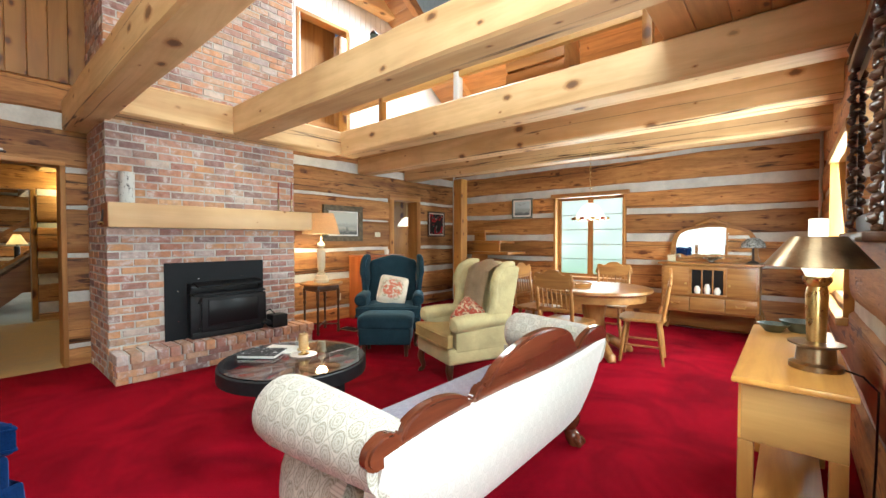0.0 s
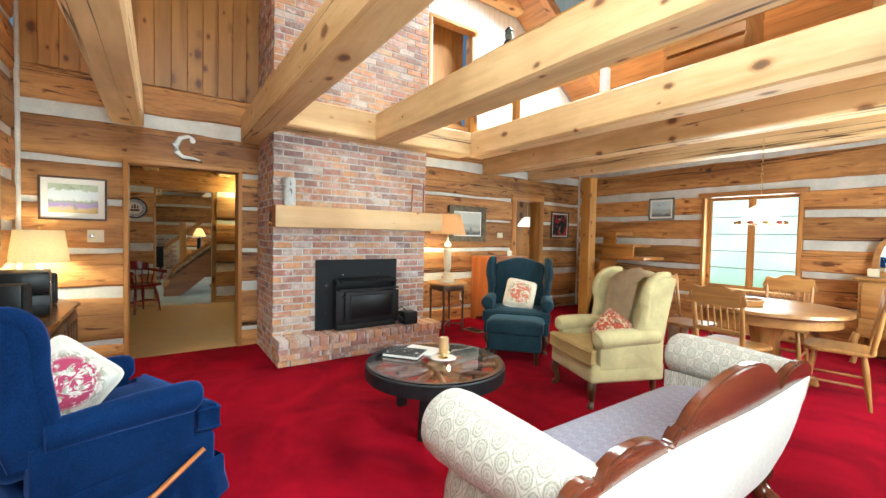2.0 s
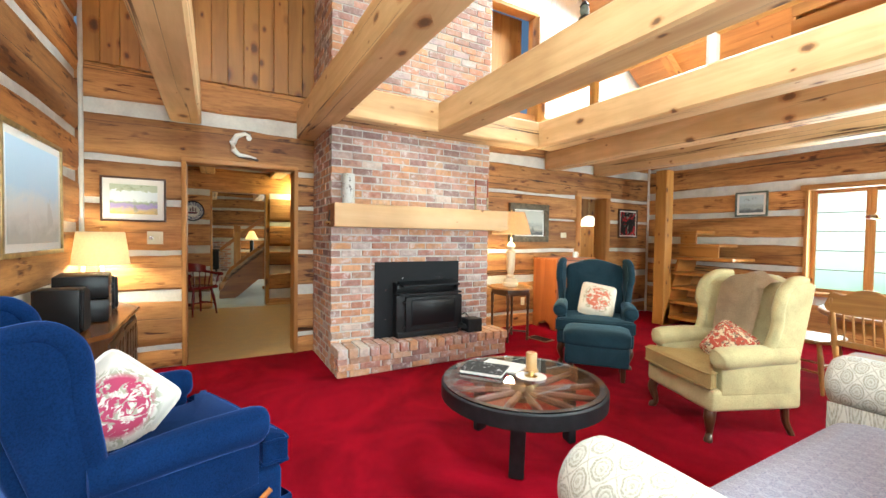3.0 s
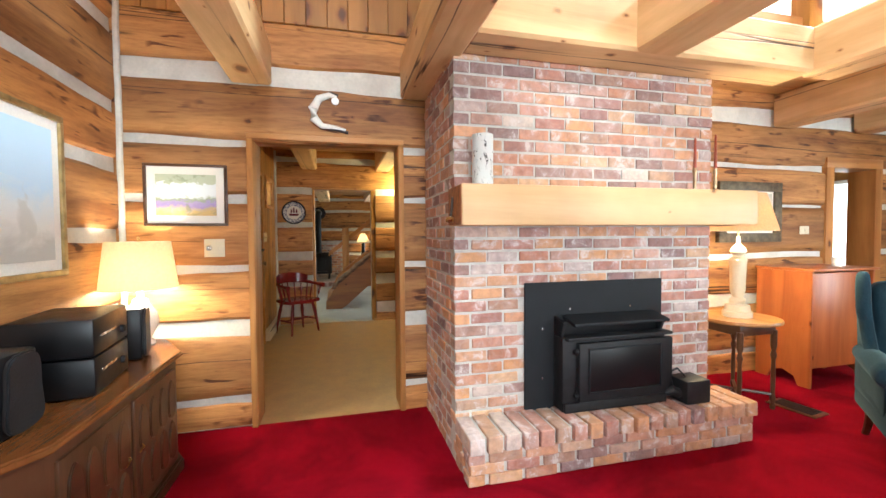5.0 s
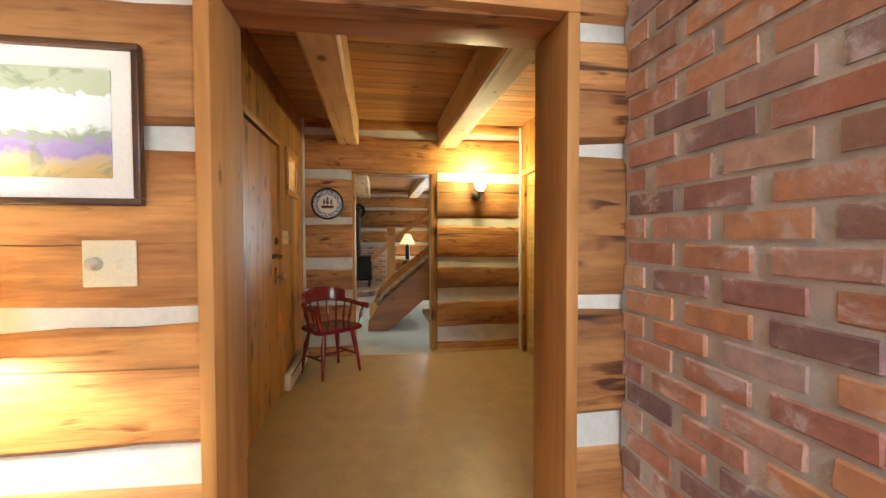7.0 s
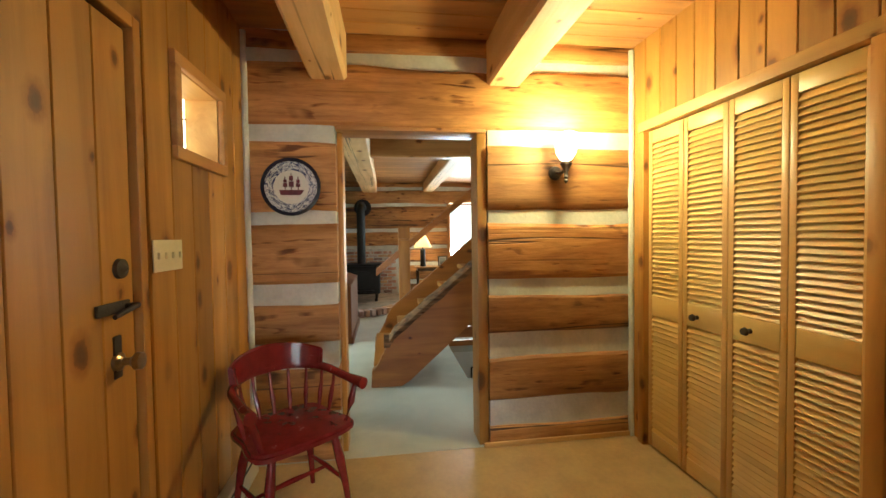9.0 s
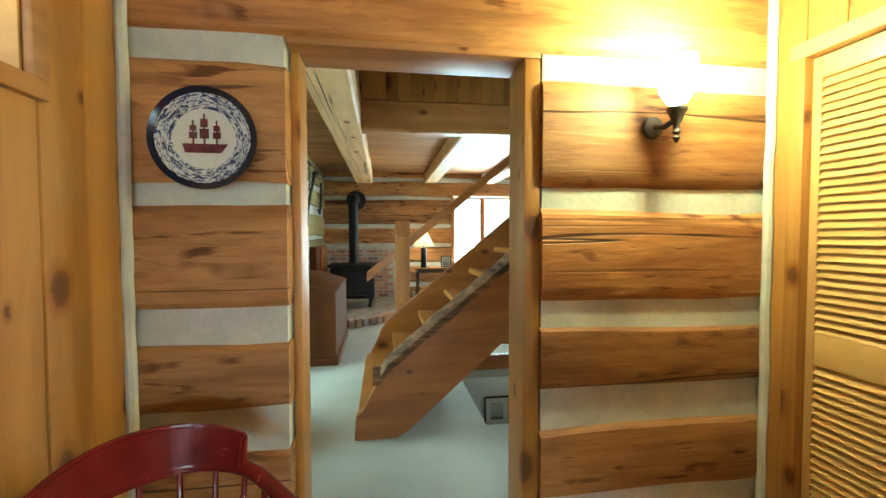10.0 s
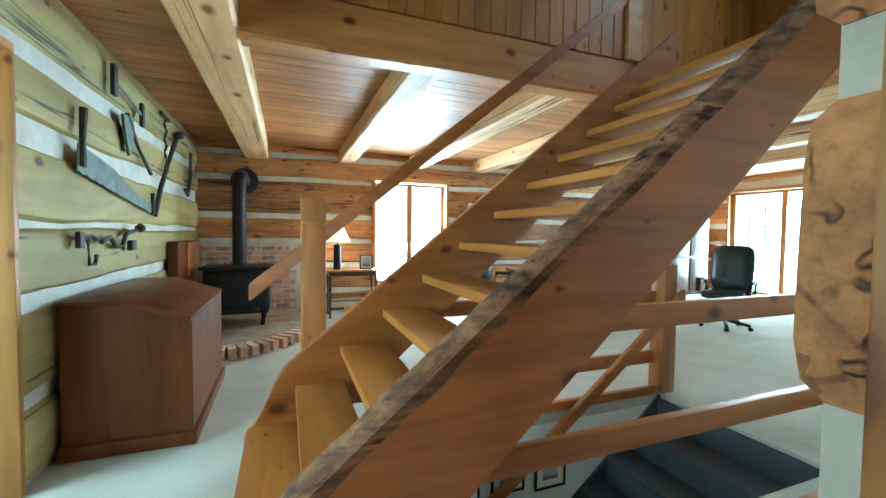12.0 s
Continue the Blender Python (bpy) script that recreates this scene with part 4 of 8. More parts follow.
part("end_grain", rbox(-4.146, -3.9, 0.695, 0.701, 1.38, 1.585, 0.002, 1), plain_mat("sawn_end_grain", (0.3, 0.12, 0.045), 0.7, scale=30, amount=0.45, relief=0.5, fine=90), mantel, "rough reddish sawn end")
# hall-end jug hook on the mantel's end
hk = thing("mantel_hook", "small brass hook on the end of the mantel", "hook")
part("stem", tube([(-4.05, 0.694, 1.53), (-4.05, 0.685, 1.45), (-4.05, 0.68, 1.40)], [0.008, 0.007, 0.012]), M_TOOLDARK, hk)
part("tip", merge(lathe([(0, -0.02), (0.022, -0.012), (0.026, 0), (0.02, 0.012), (0, 0.018)], 12), bmx(), pose(0, 0, 0)), M_BRASS, hk).location = (-4.04, 0.675, 1.41)

# stove insert
ins = thing("stove_insert", "black steel wood stove insert with a glazed door", "stove")
part("surround", rbox(-4.157, -4.145, 1.165, 2.145, 0.255, 1.035, 0.004), M_STEEL, ins)
part("body", rbox(-4.15, -4.045, 1.445, 2.165, 0.268, 0.71, 0.006), M_BLACK, ins)
part("ledge", rbox(-4.15, -4.005, 1.46, 2.19, 0.698, 0.718, 0.005), M_BLACK, ins)
part("air_slot", rbox(-4.15, -4.09, 1.46, 2.15, 0.716, 0.8, 0.004), M_PLASTIC, ins)
for y in (1.445, 2.145):
    part("cheek", prism([(0, 0), (0.08, 0), (0.11, 0.075), (0.1, 0.09), (0, 0.115)], 0.02, Matrix.Translation((-4.148, y, 0.712)) @ Matrix(((1, 0, 0, 0), (0, 0, 1, 0), (0, 1, 0, 0), (0, 0, 0, 1))), 0.003), M_BLACK, ins)
part("hood", prism([(0, 0.02), (0.14, -0.02), (0.15, -0.012), (0.145, 0.0), (0, 0.032)], 0.66, Matrix.Translation((-4.145, 1.5, 0.8)) @ Matrix(((1, 0, 0, 0), (0, 0, 1, 0), (0, 1, 0, 0), (0, 0, 0, 1))), 0.002), M_STEEL, ins, "dull black sloping hood")
part("bottom_rail", rbox(-4.05, -4.022, 1.45, 2.165, 0.268, 0.325, 0.006), M_BLACK, ins)
door = part("door", rbox(-4.048, -4.008, 1.535, 2.195, 0.33, 0.682, 0.01), M_BLACK, ins)
part("glass", rbox(-4.01, -4.003, 1.605, 2.1, 0.39, 0.64, 0.002), M_PLASTIC, door)
for a in ((1.595, 1.607, 0.38, 0.65), (2.098, 2.11, 0.38, 0.65), (1.607, 2.098, 0.38, 0.39), (1.607, 2.098, 0.64, 0.65)):
    part("bead", rbox(-4.01, -3.999, *a, 0.002), M_STEEL, door)
for z in (0.37, 0.63):
    part("hinge", tube([(-4.025, 1.51, z), (-4.025, 1.55, z)], 0.012), M_BLACK, ins)
    part("hinge_pin", tube([(-4.02, 1.525, z - 0.022), (-4.02, 1.525, z + 0.022)], 0.007), M_BLACK, ins)
for y, z in ((1.47, 0.865), (1.9, 0.865), (1.28, 0.75), (1.28, 0.45)):
    part("screw", lathe([(0, 0), (0.006, 0), (0.006, 0.004), (0, 0.005)], 8), M_CHROME, ins).matrix_local = Matrix.Translation((-4.145, y, z)) @ pose(0, 0, 0, 0, 90, 0)
blower = thing("stove_blower", "black electric blower box with a flexible hose", "blower")
part("box", rbox(-4.1, -3.94, 2.24, 2.42, HZ + 0.003, HZ + 0.15, 0.012), M_BLACK, blower)
part("hose", tube([(-4.03, 2.16, 0.33), (-4.0, 2.19, 0.35), (-4.0, 2.21, 0.33), (-4.01, 2.25, 0.32)], 0.03, 10), M_BLACK, blower)
part("cord", tube([(-4.02, 2.3, HZ + 0.155), (-4.03, 2.25, 0.47), (-4.06, 2.17, 0.43), (-4.04, 2.2, 0.46), (-4.02, 2.2, 0.38)], 0.007, 6), M_PLASTIC, blower)
for piece_ob in list(ins.children) + list(blower.children):
    if piece_ob.name.split(".")[0] not in ("surround", "screw"):
        piece_ob.location.y -= 0.085
# ---- shared kinds of thing ----
AXZ = Matrix(((1, 0, 0, 0), (0, 0, 1, 0), (0, 1, 0, 0), (0, 0, 0, 1)))  # outline (x, z), drawn out along y
AYZ = Matrix(((0, 0, 1, 0), (1, 0, 0, 0), (0, 1, 0, 0), (0, 0, 0, 1)))  # outline (y, z), drawn out along x


def damask_mat(name, ground, motif, wide=0.085, tall=0.125, rough=0.85):
    """Staggered oval medallions in an ogee trellis, woven finely."""
    m, t, b = node_mat(name, rough)
    uv = t.nodes.new("ShaderNodeUVMap")
    uv.uv_map = "cloth"
    wob = t.nodes.new("ShaderNodeTexNoise")
    wob.inputs["Scale"].default_value = 26.0
    link(t, uv.outputs[0], wob.inputs["Vector"])
    warp = t.nodes.new("ShaderNodeVectorMath")
    warp.operation = "MULTIPLY_ADD"
    warp.inputs[1].default_value = (0.014, 0.014, 0.0)
    link(t, wob.outputs["Color"], warp.inputs[0])
    link(t, uv.outputs[0], warp.inputs[2])
    near = []
    for shift in (0.0, 0.5):
        v = warp.outputs[0]
        for op, arg in (("DIVIDE", (wide, tall, 1.0)), ("ADD", (shift, shift, 0.0)), ("FRACTION", None), ("SUBTRACT", (0.5, 0.5, 0.0))):
            q = t.nodes.new("ShaderNodeVectorMath")
            q.operation = op
            link(t, v, q.inputs[0])
            if arg:
                q.inputs[1].default_value = arg
            v = q.outputs[0]
        q = t.nodes.new("ShaderNodeVectorMath")
        q.operation = "LENGTH"
        link(t, v, q.inputs[0])
        near.append(q.outputs["Value"])

    def maths(op, x, y=None):
        q = t.nodes.new("ShaderNodeMath")
        q.operation = op
        for k, val in enumerate((x, y)):
            if val is not None:
                link(t, val, q.inputs[k])
        return q.outputs[0]

    d = maths("MINIMUM", *near)
    gap = maths("ABSOLUTE", maths("SUBTRACT", *near))
    oval = ramp(t, d, [(0.0, (0.8, 0.8, 0.8)), (0.06, (0.75, 0.75, 0.75)), (0.085, (0.3, 0.3, 0.3)), (0.13, (0.3, 0.3, 0.3)), (0.15, (0.85, 0.85, 0.85)), (0.19, (0.6, 0.6, 0.6)), (0.215, (0.15, 0.15, 0.15)), (0.245, (0.9, 0.9, 0.9)), (0.295, (0.85, 0.85, 0.85)), (0.32, (0.05, 0.05, 0.05))])
    trellis = ramp(t, gap, [(0.0, (0.75, 0.75, 0.75)), (0.035, (0.55, 0.55, 0.55)), (0.06, (0, 0, 0))])
    mask = blend(t, "LIGHTEN", oval, trellis, 1.0)
    fine = noise_node(t, uv.outputs[0], 190.0, 3, 0.6, 0.5)
    mask = blend(t, "MULTIPLY", mask, ramp(t, fine, [(0.38, (0.25, 0.25, 0.25)), (0.56, (1, 1, 1))]), 0.85)
    col = blend(t, "MIX", ground, motif, mask)
    link(t, col, b.inputs["Base Color"])
    b.inputs["Sheen Weight"].default_value = 0.2
    bump(t, b, fine, 0.3, 0.002)
    return m


def picture_mat(name, sky, mid, low, accent, scale=9.0, bands=None):
    """A loose landscape: pale sky, soft masses, darker foreground strokes."""
    m, t, b = node_mat(name, 0.5)
    g = t.nodes.new("ShaderNodeTexCoord").outputs["Generated"]
    s = t.nodes.new("ShaderNodeSeparateXYZ")
    link(t, g, s.inputs[0])
    n = noise_node(t, g, scale, 5, 0.65, 0.6)
    n2 = noise_node(t, g, scale * 0.5, 4, 0.6, 1.0)
    add = t.nodes.new("ShaderNodeMath")
    add.operation = "MULTIPLY_ADD"
    link(t, n, add.inputs[0])
    add.inputs[1].default_value = 0.45
    link(t, s.outputs[2], add.inputs[2])
    col = ramp(t, add.outputs[0], bands or [(0.32, low), (0.5, accent), (0.62, mid), (0.8, sky), (1.0, sky)])
    col = blend(t, "MIX", col, low, ramp(t, n2, [(0.6, (0, 0, 0)), (0.68, (0.6, 0.6, 0.6))]))
    link(t, col, b.inputs["Base Color"])
    return m


def floral_mat(name, ground, flower, leaf, scale=7.0, amount=0.62, spray=False):
    m, t, b = node_mat(name, 0.85)
    g = t.nodes.new("ShaderNodeTexCoord").outputs["Generated"]
    n = noise_node(t, g, scale, 3, 0.6, 1.5)
    n2 = noise_node(t, g, scale * 0.8, 3, 0.6, 2.0)
    s = t.nodes.new("ShaderNodeTexGradient")
    s.gradient_type = "SPHERICAL"
    mp = t.nodes.new("ShaderNodeMapping")
    mp.inputs["Location"].default_value = (-0.9, -0.9, 0.0)
    mp.inputs["Scale"].default_value = (1.8, 1.8, 0.0)
    link(t, g, mp.inputs["Vector"])
    link(t, mp.outputs["Vector"], s.inputs["Vector"])
    leaves = ramp(t, n2, [(amount - 0.02, (0, 0, 0)), (amount + 0.03, (0.9, 0.9, 0.9))])
    petals = ramp(t, n, [(amount - 0.06, (0, 0, 0)), (amount - 0.02, (1, 1, 1))])
    if spray:
        leaves = blend(t, "MULTIPLY", leaves, ramp(t, s.outputs["Fac"], [(0.2, (0, 0, 0)), (0.32, (1, 1, 1))]))
        petals = blend(t, "MULTIPLY", petals, ramp(t, s.outputs["Fac"], [(0.34, (0, 0, 0)), (0.46, (1, 1, 1))]))
    c = blend(t, "MIX", ground, leaf, leaves)
    c = blend(t, "MIX", c, flower, petals)
    link(t, c, b.inputs["Base Color"])
    bump(t, b, noise_node(t, g, 90, 2), 0.3, 0.003)
    return m


M_DAMASK = damask_mat("cream_damask", (0.6, 0.56, 0.48), (0.25, 0.22, 0.16))
M_SEATDAM = damask_mat("lilac_damask", (0.4, 0.39, 0.47), (0.19, 0.18, 0.27), 0.07, 0.1)
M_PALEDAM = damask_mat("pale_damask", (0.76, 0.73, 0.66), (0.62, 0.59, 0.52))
M_CUSH_ROSE = floral_mat("rose_cushion", (0.74, 0.72, 0.66), (0.45, 0.05, 0.13), (0.36, 0.37, 0.27), 6.5, 0.52, True)
M_CUSH_CORAL = floral_mat("coral_cushion", (0.75, 0.66, 0.52), (0.6, 0.16, 0.09), (0.42, 0.36, 0.22), 6.0, 0.53, True)
M_CUSH_PAISLEY = floral_mat("paisley_cushion", (0.62, 0.48, 0.3), (0.4, 0.06, 0.03), (0.12, 0.07, 0.05), 6.0, 0.54)
M_FLOWERPIC = floral_mat("red_flower_painting", (0.01, 0.012, 0.012), (0.5, 0.02, 0.03), (0.4, 0.4, 0.36), 4.0, 0.6)
M_MAT = plain_mat("picture_mount", (0.78, 0.75, 0.68), 0.8, scale=3, amount=0.04, relief=0.05)
M_GILT = plain_mat("gilt_frame", (0.42, 0.3, 0.13), 0.4, 0.7, scale=14, amount=0.4, relief=0.5, fine=50)
M_OLDFRAME = plain_mat("worn_dark_gilt_frame", (0.12, 0.09, 0.05), 0.5, 0.3, scale=18, amount=0.6, relief=0.9, fine=40)
M_SHADE_ON = shade_mat("cream_lampshade", (0.85, 0.76, 0.58))
M_SHADE_TAN = shade_mat("tan_pleated_shade", (0.55, 0.42, 0.3))
M_LEATHER = plain_mat("black_green_leather", (0.012, 0.018, 0.018), 0.3, scale=12, amount=0.3, relief=0.2)
M_STAIN = glow_mat("lit_leaded_glass", (1.0, 0.93, 0.72), 3.5)
M_BULB = glow_mat("lit_bulb", (1.0, 0.85, 0.6), 14.0)
M_PENDANT = glow_mat("lit_glass_shade", (1.0, 0.9, 0.68), 3.2)
M_BLUEW = floral_mat("blue_and_white_glaze", (0.7, 0.7, 0.7), (0.02, 0.03, 0.12), (0.25, 0.3, 0.42), 10.0, 0.56)
M_COVER = floral_mat("dark_book_cover", (0.02, 0.02, 0.022), (0.45, 0.45, 0.46), (0.2, 0.2, 0.2), 5.0, 0.66)
M_PAPER = plain_mat("paper_edge", (0.75, 0.73, 0.68), 0.8, scale=30, amount=0.08, relief=0.2)
M_RUST = plain_mat("dark_red_glaze", (0.3, 0.06, 0.03), 0.3, scale=14, amount=0.3, relief=0.05)
M_TIFF = floral_mat("leaded_shade_glass", (0.5, 0.52, 0.5), (0.05, 0.06, 0.06), (0.3, 0.3, 0.26), 12.0, 0.55)


def turned_leg(h, r, mat_seg=14):
    return lathe([(0, 0), (r * 0.7, 0), (r * 0.8, h * 0.03), (r * 0.55, h * 0.08), (r * 0.9, h * 0.14), (r * 0.6, h * 0.2), (r * 0.75, h * 0.4), (r * 0.6, h * 0.62), (r, h * 0.68), (r * 0.6, h * 0.74), (r, h * 0.8), (r, h), (0, h)], mat_seg)


def arc_outline(pts, steps=6):
    """A smooth closed outline through the points (Catmull-Rom)."""
    out, n = [], len(pts)
    for i in range(n):
        p0, p1, p2, p3 = (Vector(pts[(i + k - 1) % n]) for k in range(4))
        for s in range(steps):
            t = s / steps
            out.append(tuple(0.5 * (2 * p1 + (p2 - p0) * t + (2 * p0 - 5 * p1 + 4 * p2 - p3) * t * t + (3 * p1 - p0 - 3 * p2 + p3) * t ** 3)))
    return out


def swept(pts, r, steps=5, seg=12):
    """A padded roll along a smooth open line through the points; r is one number or one per point."""
    rad = r if isinstance(r, (list, tuple)) else [r] * len(pts)
    line, rr = [], []
    for i in range(len(pts) - 1):
        p0, p1, p2, p3 = (Vector(pts[min(max(i + k, 0), len(pts) - 1)]) for k in (-1, 0, 1, 2))
        for k in range(steps):
            u = k / steps
            line.append(0.5 * (2 * p1 + (p2 - p0) * u + (2 * p0 - 5 * p1 + 4 * p2 - p3) * u * u + (3 * p1 - p0 - 3 * p2 + p3) * u ** 3))
            rr.append(rad[i] + (rad[i + 1] - rad[i]) * u)
    line.append(Vector(pts[-1]))
    rr.append(rad[-1])
    bm, rings, side = bmx(), [], None
    for i, p in enumerate(line):
        d = (line[min(i + 1, len(line) - 1)] - line[max(i - 1, 0)]).normalized()
        side = d.orthogonal().normalized() if side is None else (side - d * side.dot(d)).normalized()
        up = d.cross(side)
        rings.append([bm.verts.new(p + rr[i] * (math.cos(k) * side + math.sin(k) * up)) for k in (2 * math.pi * q / seg for q in range(seg))])
    for a, c in zip(rings, rings[1:]):
        for i in range(seg):
            bm.faces.new((a[i], a[(i + 1) % seg], c[(i + 1) % seg], c[i]))
    bm.faces.new(rings[0][::-1])
    bm.faces.new(rings[-1])
    bmesh.ops.recalc_face_normals(bm, faces=bm.faces[:])
    return bm


def wing_chair(name, label, cloth, m, seat_mat, width=0.76, high=1.06, leg_mat=None, skirt=False, group="wing chairs", rake=0.2, reach=0.1, square=False):
    """Front towards -y: sprung base, boxed seat cushion with piping, raked back, padded wings with rolled edges, scrolled arms.
    reach: how far the seat stands out before the arms."""
    c = thing(name, label, "armchair", m, group)
    w, back = width / 2, 0.3
    front = -0.3 - reach
    lean = lambda z: max(0.0, z - 0.42) * rake  # noqa: E731
    base_z = 0.2 if not skirt else 0.05
    part("base", rbox(-w + 0.02, w - 0.02, front + 0.02, back, base_z, 0.345, 0.028, 3), cloth, c)
    wi = w - 0.115
    o = arc_outline([(-w + 0.035, front), (0, front - 0.008), (w - 0.035, front), (w - 0.03, front + 0.05), (w - 0.04, -0.31), (wi, -0.29), (wi, 0.0), (wi, 0.17), (0, 0.18), (-wi, 0.17), (-wi, 0.0), (-wi, -0.29), (-w + 0.04, -0.31), (-w + 0.03, front + 0.05)], 4)
    bm = soft_slab(o, 0.13, 0.035, 0.02)
    bm.transform(Matrix.Translation((0, 0, 0.342)))
    cu = part("seat_cushion", bm, seat_mat, c)
    for z in (0.362, 0.452):
        part("piping", tube([(x, y, z) for x, y in o], 0.006, 6, True), seat_mat, cu)
    wb = w - 0.1
    o = arc_outline([(-wb, 0.4), (wb, 0.4), (wb + 0.01, 0.75), (wb + 0.015, high - 0.09), (wb * 0.72, high - 0.035), (0, high + 0.01), (-wb * 0.72, high - 0.035), (-wb - 0.015, high - 0.09), (-wb - 0.01, 0.75)], 5)
    bm = soft_slab(o, 0.15, 0.045, 0.03)
    bm.transform(Matrix.Translation((0, 0.2 if square else 0.13, 0)) @ AXZ)
    for v in bm.verts:
        v.co.y += lean(v.co.z)
    part("backrest", bm, cloth, c)
    for s in (-1, 1):
        edge = [(-0.02, 0.53), (0.035, 0.64), (0.03, 0.78), (0.0, high - 0.2), (0.015, high - 0.08), (0.09, high - 0.015), (0.2, high - 0.01)]
        rear = [(0.27, high - 0.04), (0.27, 0.75), (0.27, 0.45), (0.0, 0.45)]
        if square:
            edge = [(0.15, 0.54), (0.17, 0.66), (0.19, 0.8), (0.195, 0.9), (0.215, high - 0.06), (0.27, high - 0.015), (0.36, high - 0.02)]
            edge = [(y + 0.055 - lean(z), z) for y, z in edge]
            rear = [(y - lean(z), z) for y, z in ((0.47, high - 0.05), (0.41, 0.75), (0.33, 0.46), (0.17, 0.46))]
        bm = soft_slab(edge + rear, 0.05, 0.015, 0.004)
        bm.transform(Matrix.Translation((s * (w - 0.055) - 0.025, 0, 0)) @ AYZ)
        flare = lambda y, z: s * max(0.0, 0.2 - y) * (0.06 if square else 0.22) * min(1.0, max(0.0, z - 0.5) * 3)  # noqa: E731
        for v in bm.verts:
            y, z = v.co.y, v.co.z
            v.co.y += lean(z)
            v.co.x += flare(y, z)
        wg = part("wing", bm, cloth, c)
        part("roll", swept([(s * (w - 0.055) + flare(y, z), y + lean(z), z) for y, z in edge], [0.03, 0.034, 0.034, 0.036, 0.036, 0.034, 0.03]), cloth, wg)
        bm = soft_slab([(-0.285, 0.3), (0.28, 0.3), (0.28, 0.53), (-0.29, 0.53)], 0.085, 0.02, 0.006)
        bm.transform(Matrix.Translation((s * (w - 0.06) - 0.0425, 0, 0)) @ AYZ)
        part("arm_panel", bm, cloth, c)
        bm = swept([(s * (w - 0.045), -0.325, 0.535), (s * (w - 0.045), -0.31, 0.535), (s * (w - 0.045), -0.27, 0.54), (s * (w - 0.045), -0.05, 0.553), (s * (w - 0.05), 0.24, 0.55)], [0.02, 0.055, 0.074, 0.07, 0.056], 4, 18)
        part("arm", bm, cloth, c)
        if not skirt:
            bm = swept([(s * (w - 0.075), front + 0.07, 0.23), (s * (w - 0.055), front + 0.045, 0.15), (s * (w - 0.075), front + 0.065, 0.05), (s * (w - 0.06), front + 0.045, 0.012), (s * (w - 0.06), front + 0.045, 0.0)], [0.035, 0.034, 0.018, 0.026, 0.024], 4, 12)
            part("leg", bm, leg_mat or M_WALNUTZ, c)
            bm = swept([(s * (w - 0.085), 0.24, 0.23), (s * (w - 0.085), 0.25, 0.1), (s * (w - 0.08), 0.3, 0.0)], [0.026, 0.022, 0.018], 3, 8)
            part("leg", bm, leg_mat or M_WALNUTZ, c)
    if skirt:
        bm = bmx()
        n = 160
        ring = []
        for i in range(n):
            a = i / n * 4
            e, f = int(a), a - int(a)
            x, y = ((-w + 0.01 + f * (2 * w - 0.02), front), (w - 0.01, front + f * (back - front + 0.01)), (w - 0.01 - f * (2 * w - 0.02), back + 0.01), (-w + 0.01, back + 0.01 - f * (back - front + 0.01)))[e]
            k = 0.012 * math.sin(i * 1.25) + 0.006 * math.sin(i * 0.61)
            nx, ny = ((0, -1), (1, 0), (0, 1), (-1, 0))[e]
            ring.append([bm.verts.new((x + nx * q, y + ny * q, z)) for q, z in ((0.0, 0.215), (0.012 + k * 0.3, 0.2), (0.014 + k, 0.11), (0.03 + 1.5 * k, 0.012))])
        for i in range(n):
            a, b = ring[i], ring[(i + 1) % n]
            for k in range(3):
                bm.faces.new((a[k], a[k + 1], b[k + 1], b[k]))
        part("skirt", bm, cloth, c)
    return c


def cushion(name, label, mat, m, size=0.42):
    ob = new(name, ob_mesh(name, pillow(size, size, 0.14, 9, 10, 0.86), mat, True))
    ob.matrix_world = m
    return tagged(ob, label, "cushion")


def framed(name, label, m, w, h, art, frame_mat=None, bar=0.025, mount=0.05, depth=0.025):
    """A framed picture in its local xz plane, front towards -y."""
    p = thing(name, label, "picture", m)
    fm = frame_mat or M_WALNUT
    for x0, x1, z0, z1 in ((-w / 2, w / 2, h / 2 - bar, h / 2), (-w / 2, w / 2, -h / 2, -h / 2 + bar), (-w / 2, -w / 2 + bar, -h / 2 + bar, h / 2 - bar), (w / 2 - bar, w / 2, -h / 2 + bar, h / 2 - bar)):
        part("frame_bar", rbox(x0, x1, -depth, 0, z0, z1, 0.004), fm, p)
    part("mount", rbox(-w / 2 + bar, w / 2 - bar, -depth * 0.5, -0.002, -h / 2 + bar, h / 2 - bar, 0.001, 1), M_MAT, p)
    k = bar + mount
    part("artwork", rbox(-w / 2 + k, w / 2 - k, -depth * 0.5 - 0.003, -depth * 0.5, -h / 2 + k, h / 2 - k, 0.001, 1), art, p)
    return p


def switch_plate(name, label, m, w=0.11, h=0.11, toggles=1, dial=True):
    p = thing(name, label, "light switch", m)
    part("plate", rbox(-w / 2, w / 2, -0.007, 0, -h / 2, h / 2, 0.004), M_IVORY, p)
    if dial:
        part("dial", lathe([(0, 0), (0.018, 0), (0.016, 0.018), (0, 0.02)], 16), M_CHROME, p).matrix_local = pose(-w * 0.25, -0.007, 0, 90)
    n = toggles
    for i in range(n):
        x = (i - (n - 1) / 2) * w / n if not dial else w * 0.22
        part("toggle", rbox(x - 0.006, x + 0.006, -0.016, -0.006, -0.012, 0.012, 0.002), M_IVORY, p)
    return p


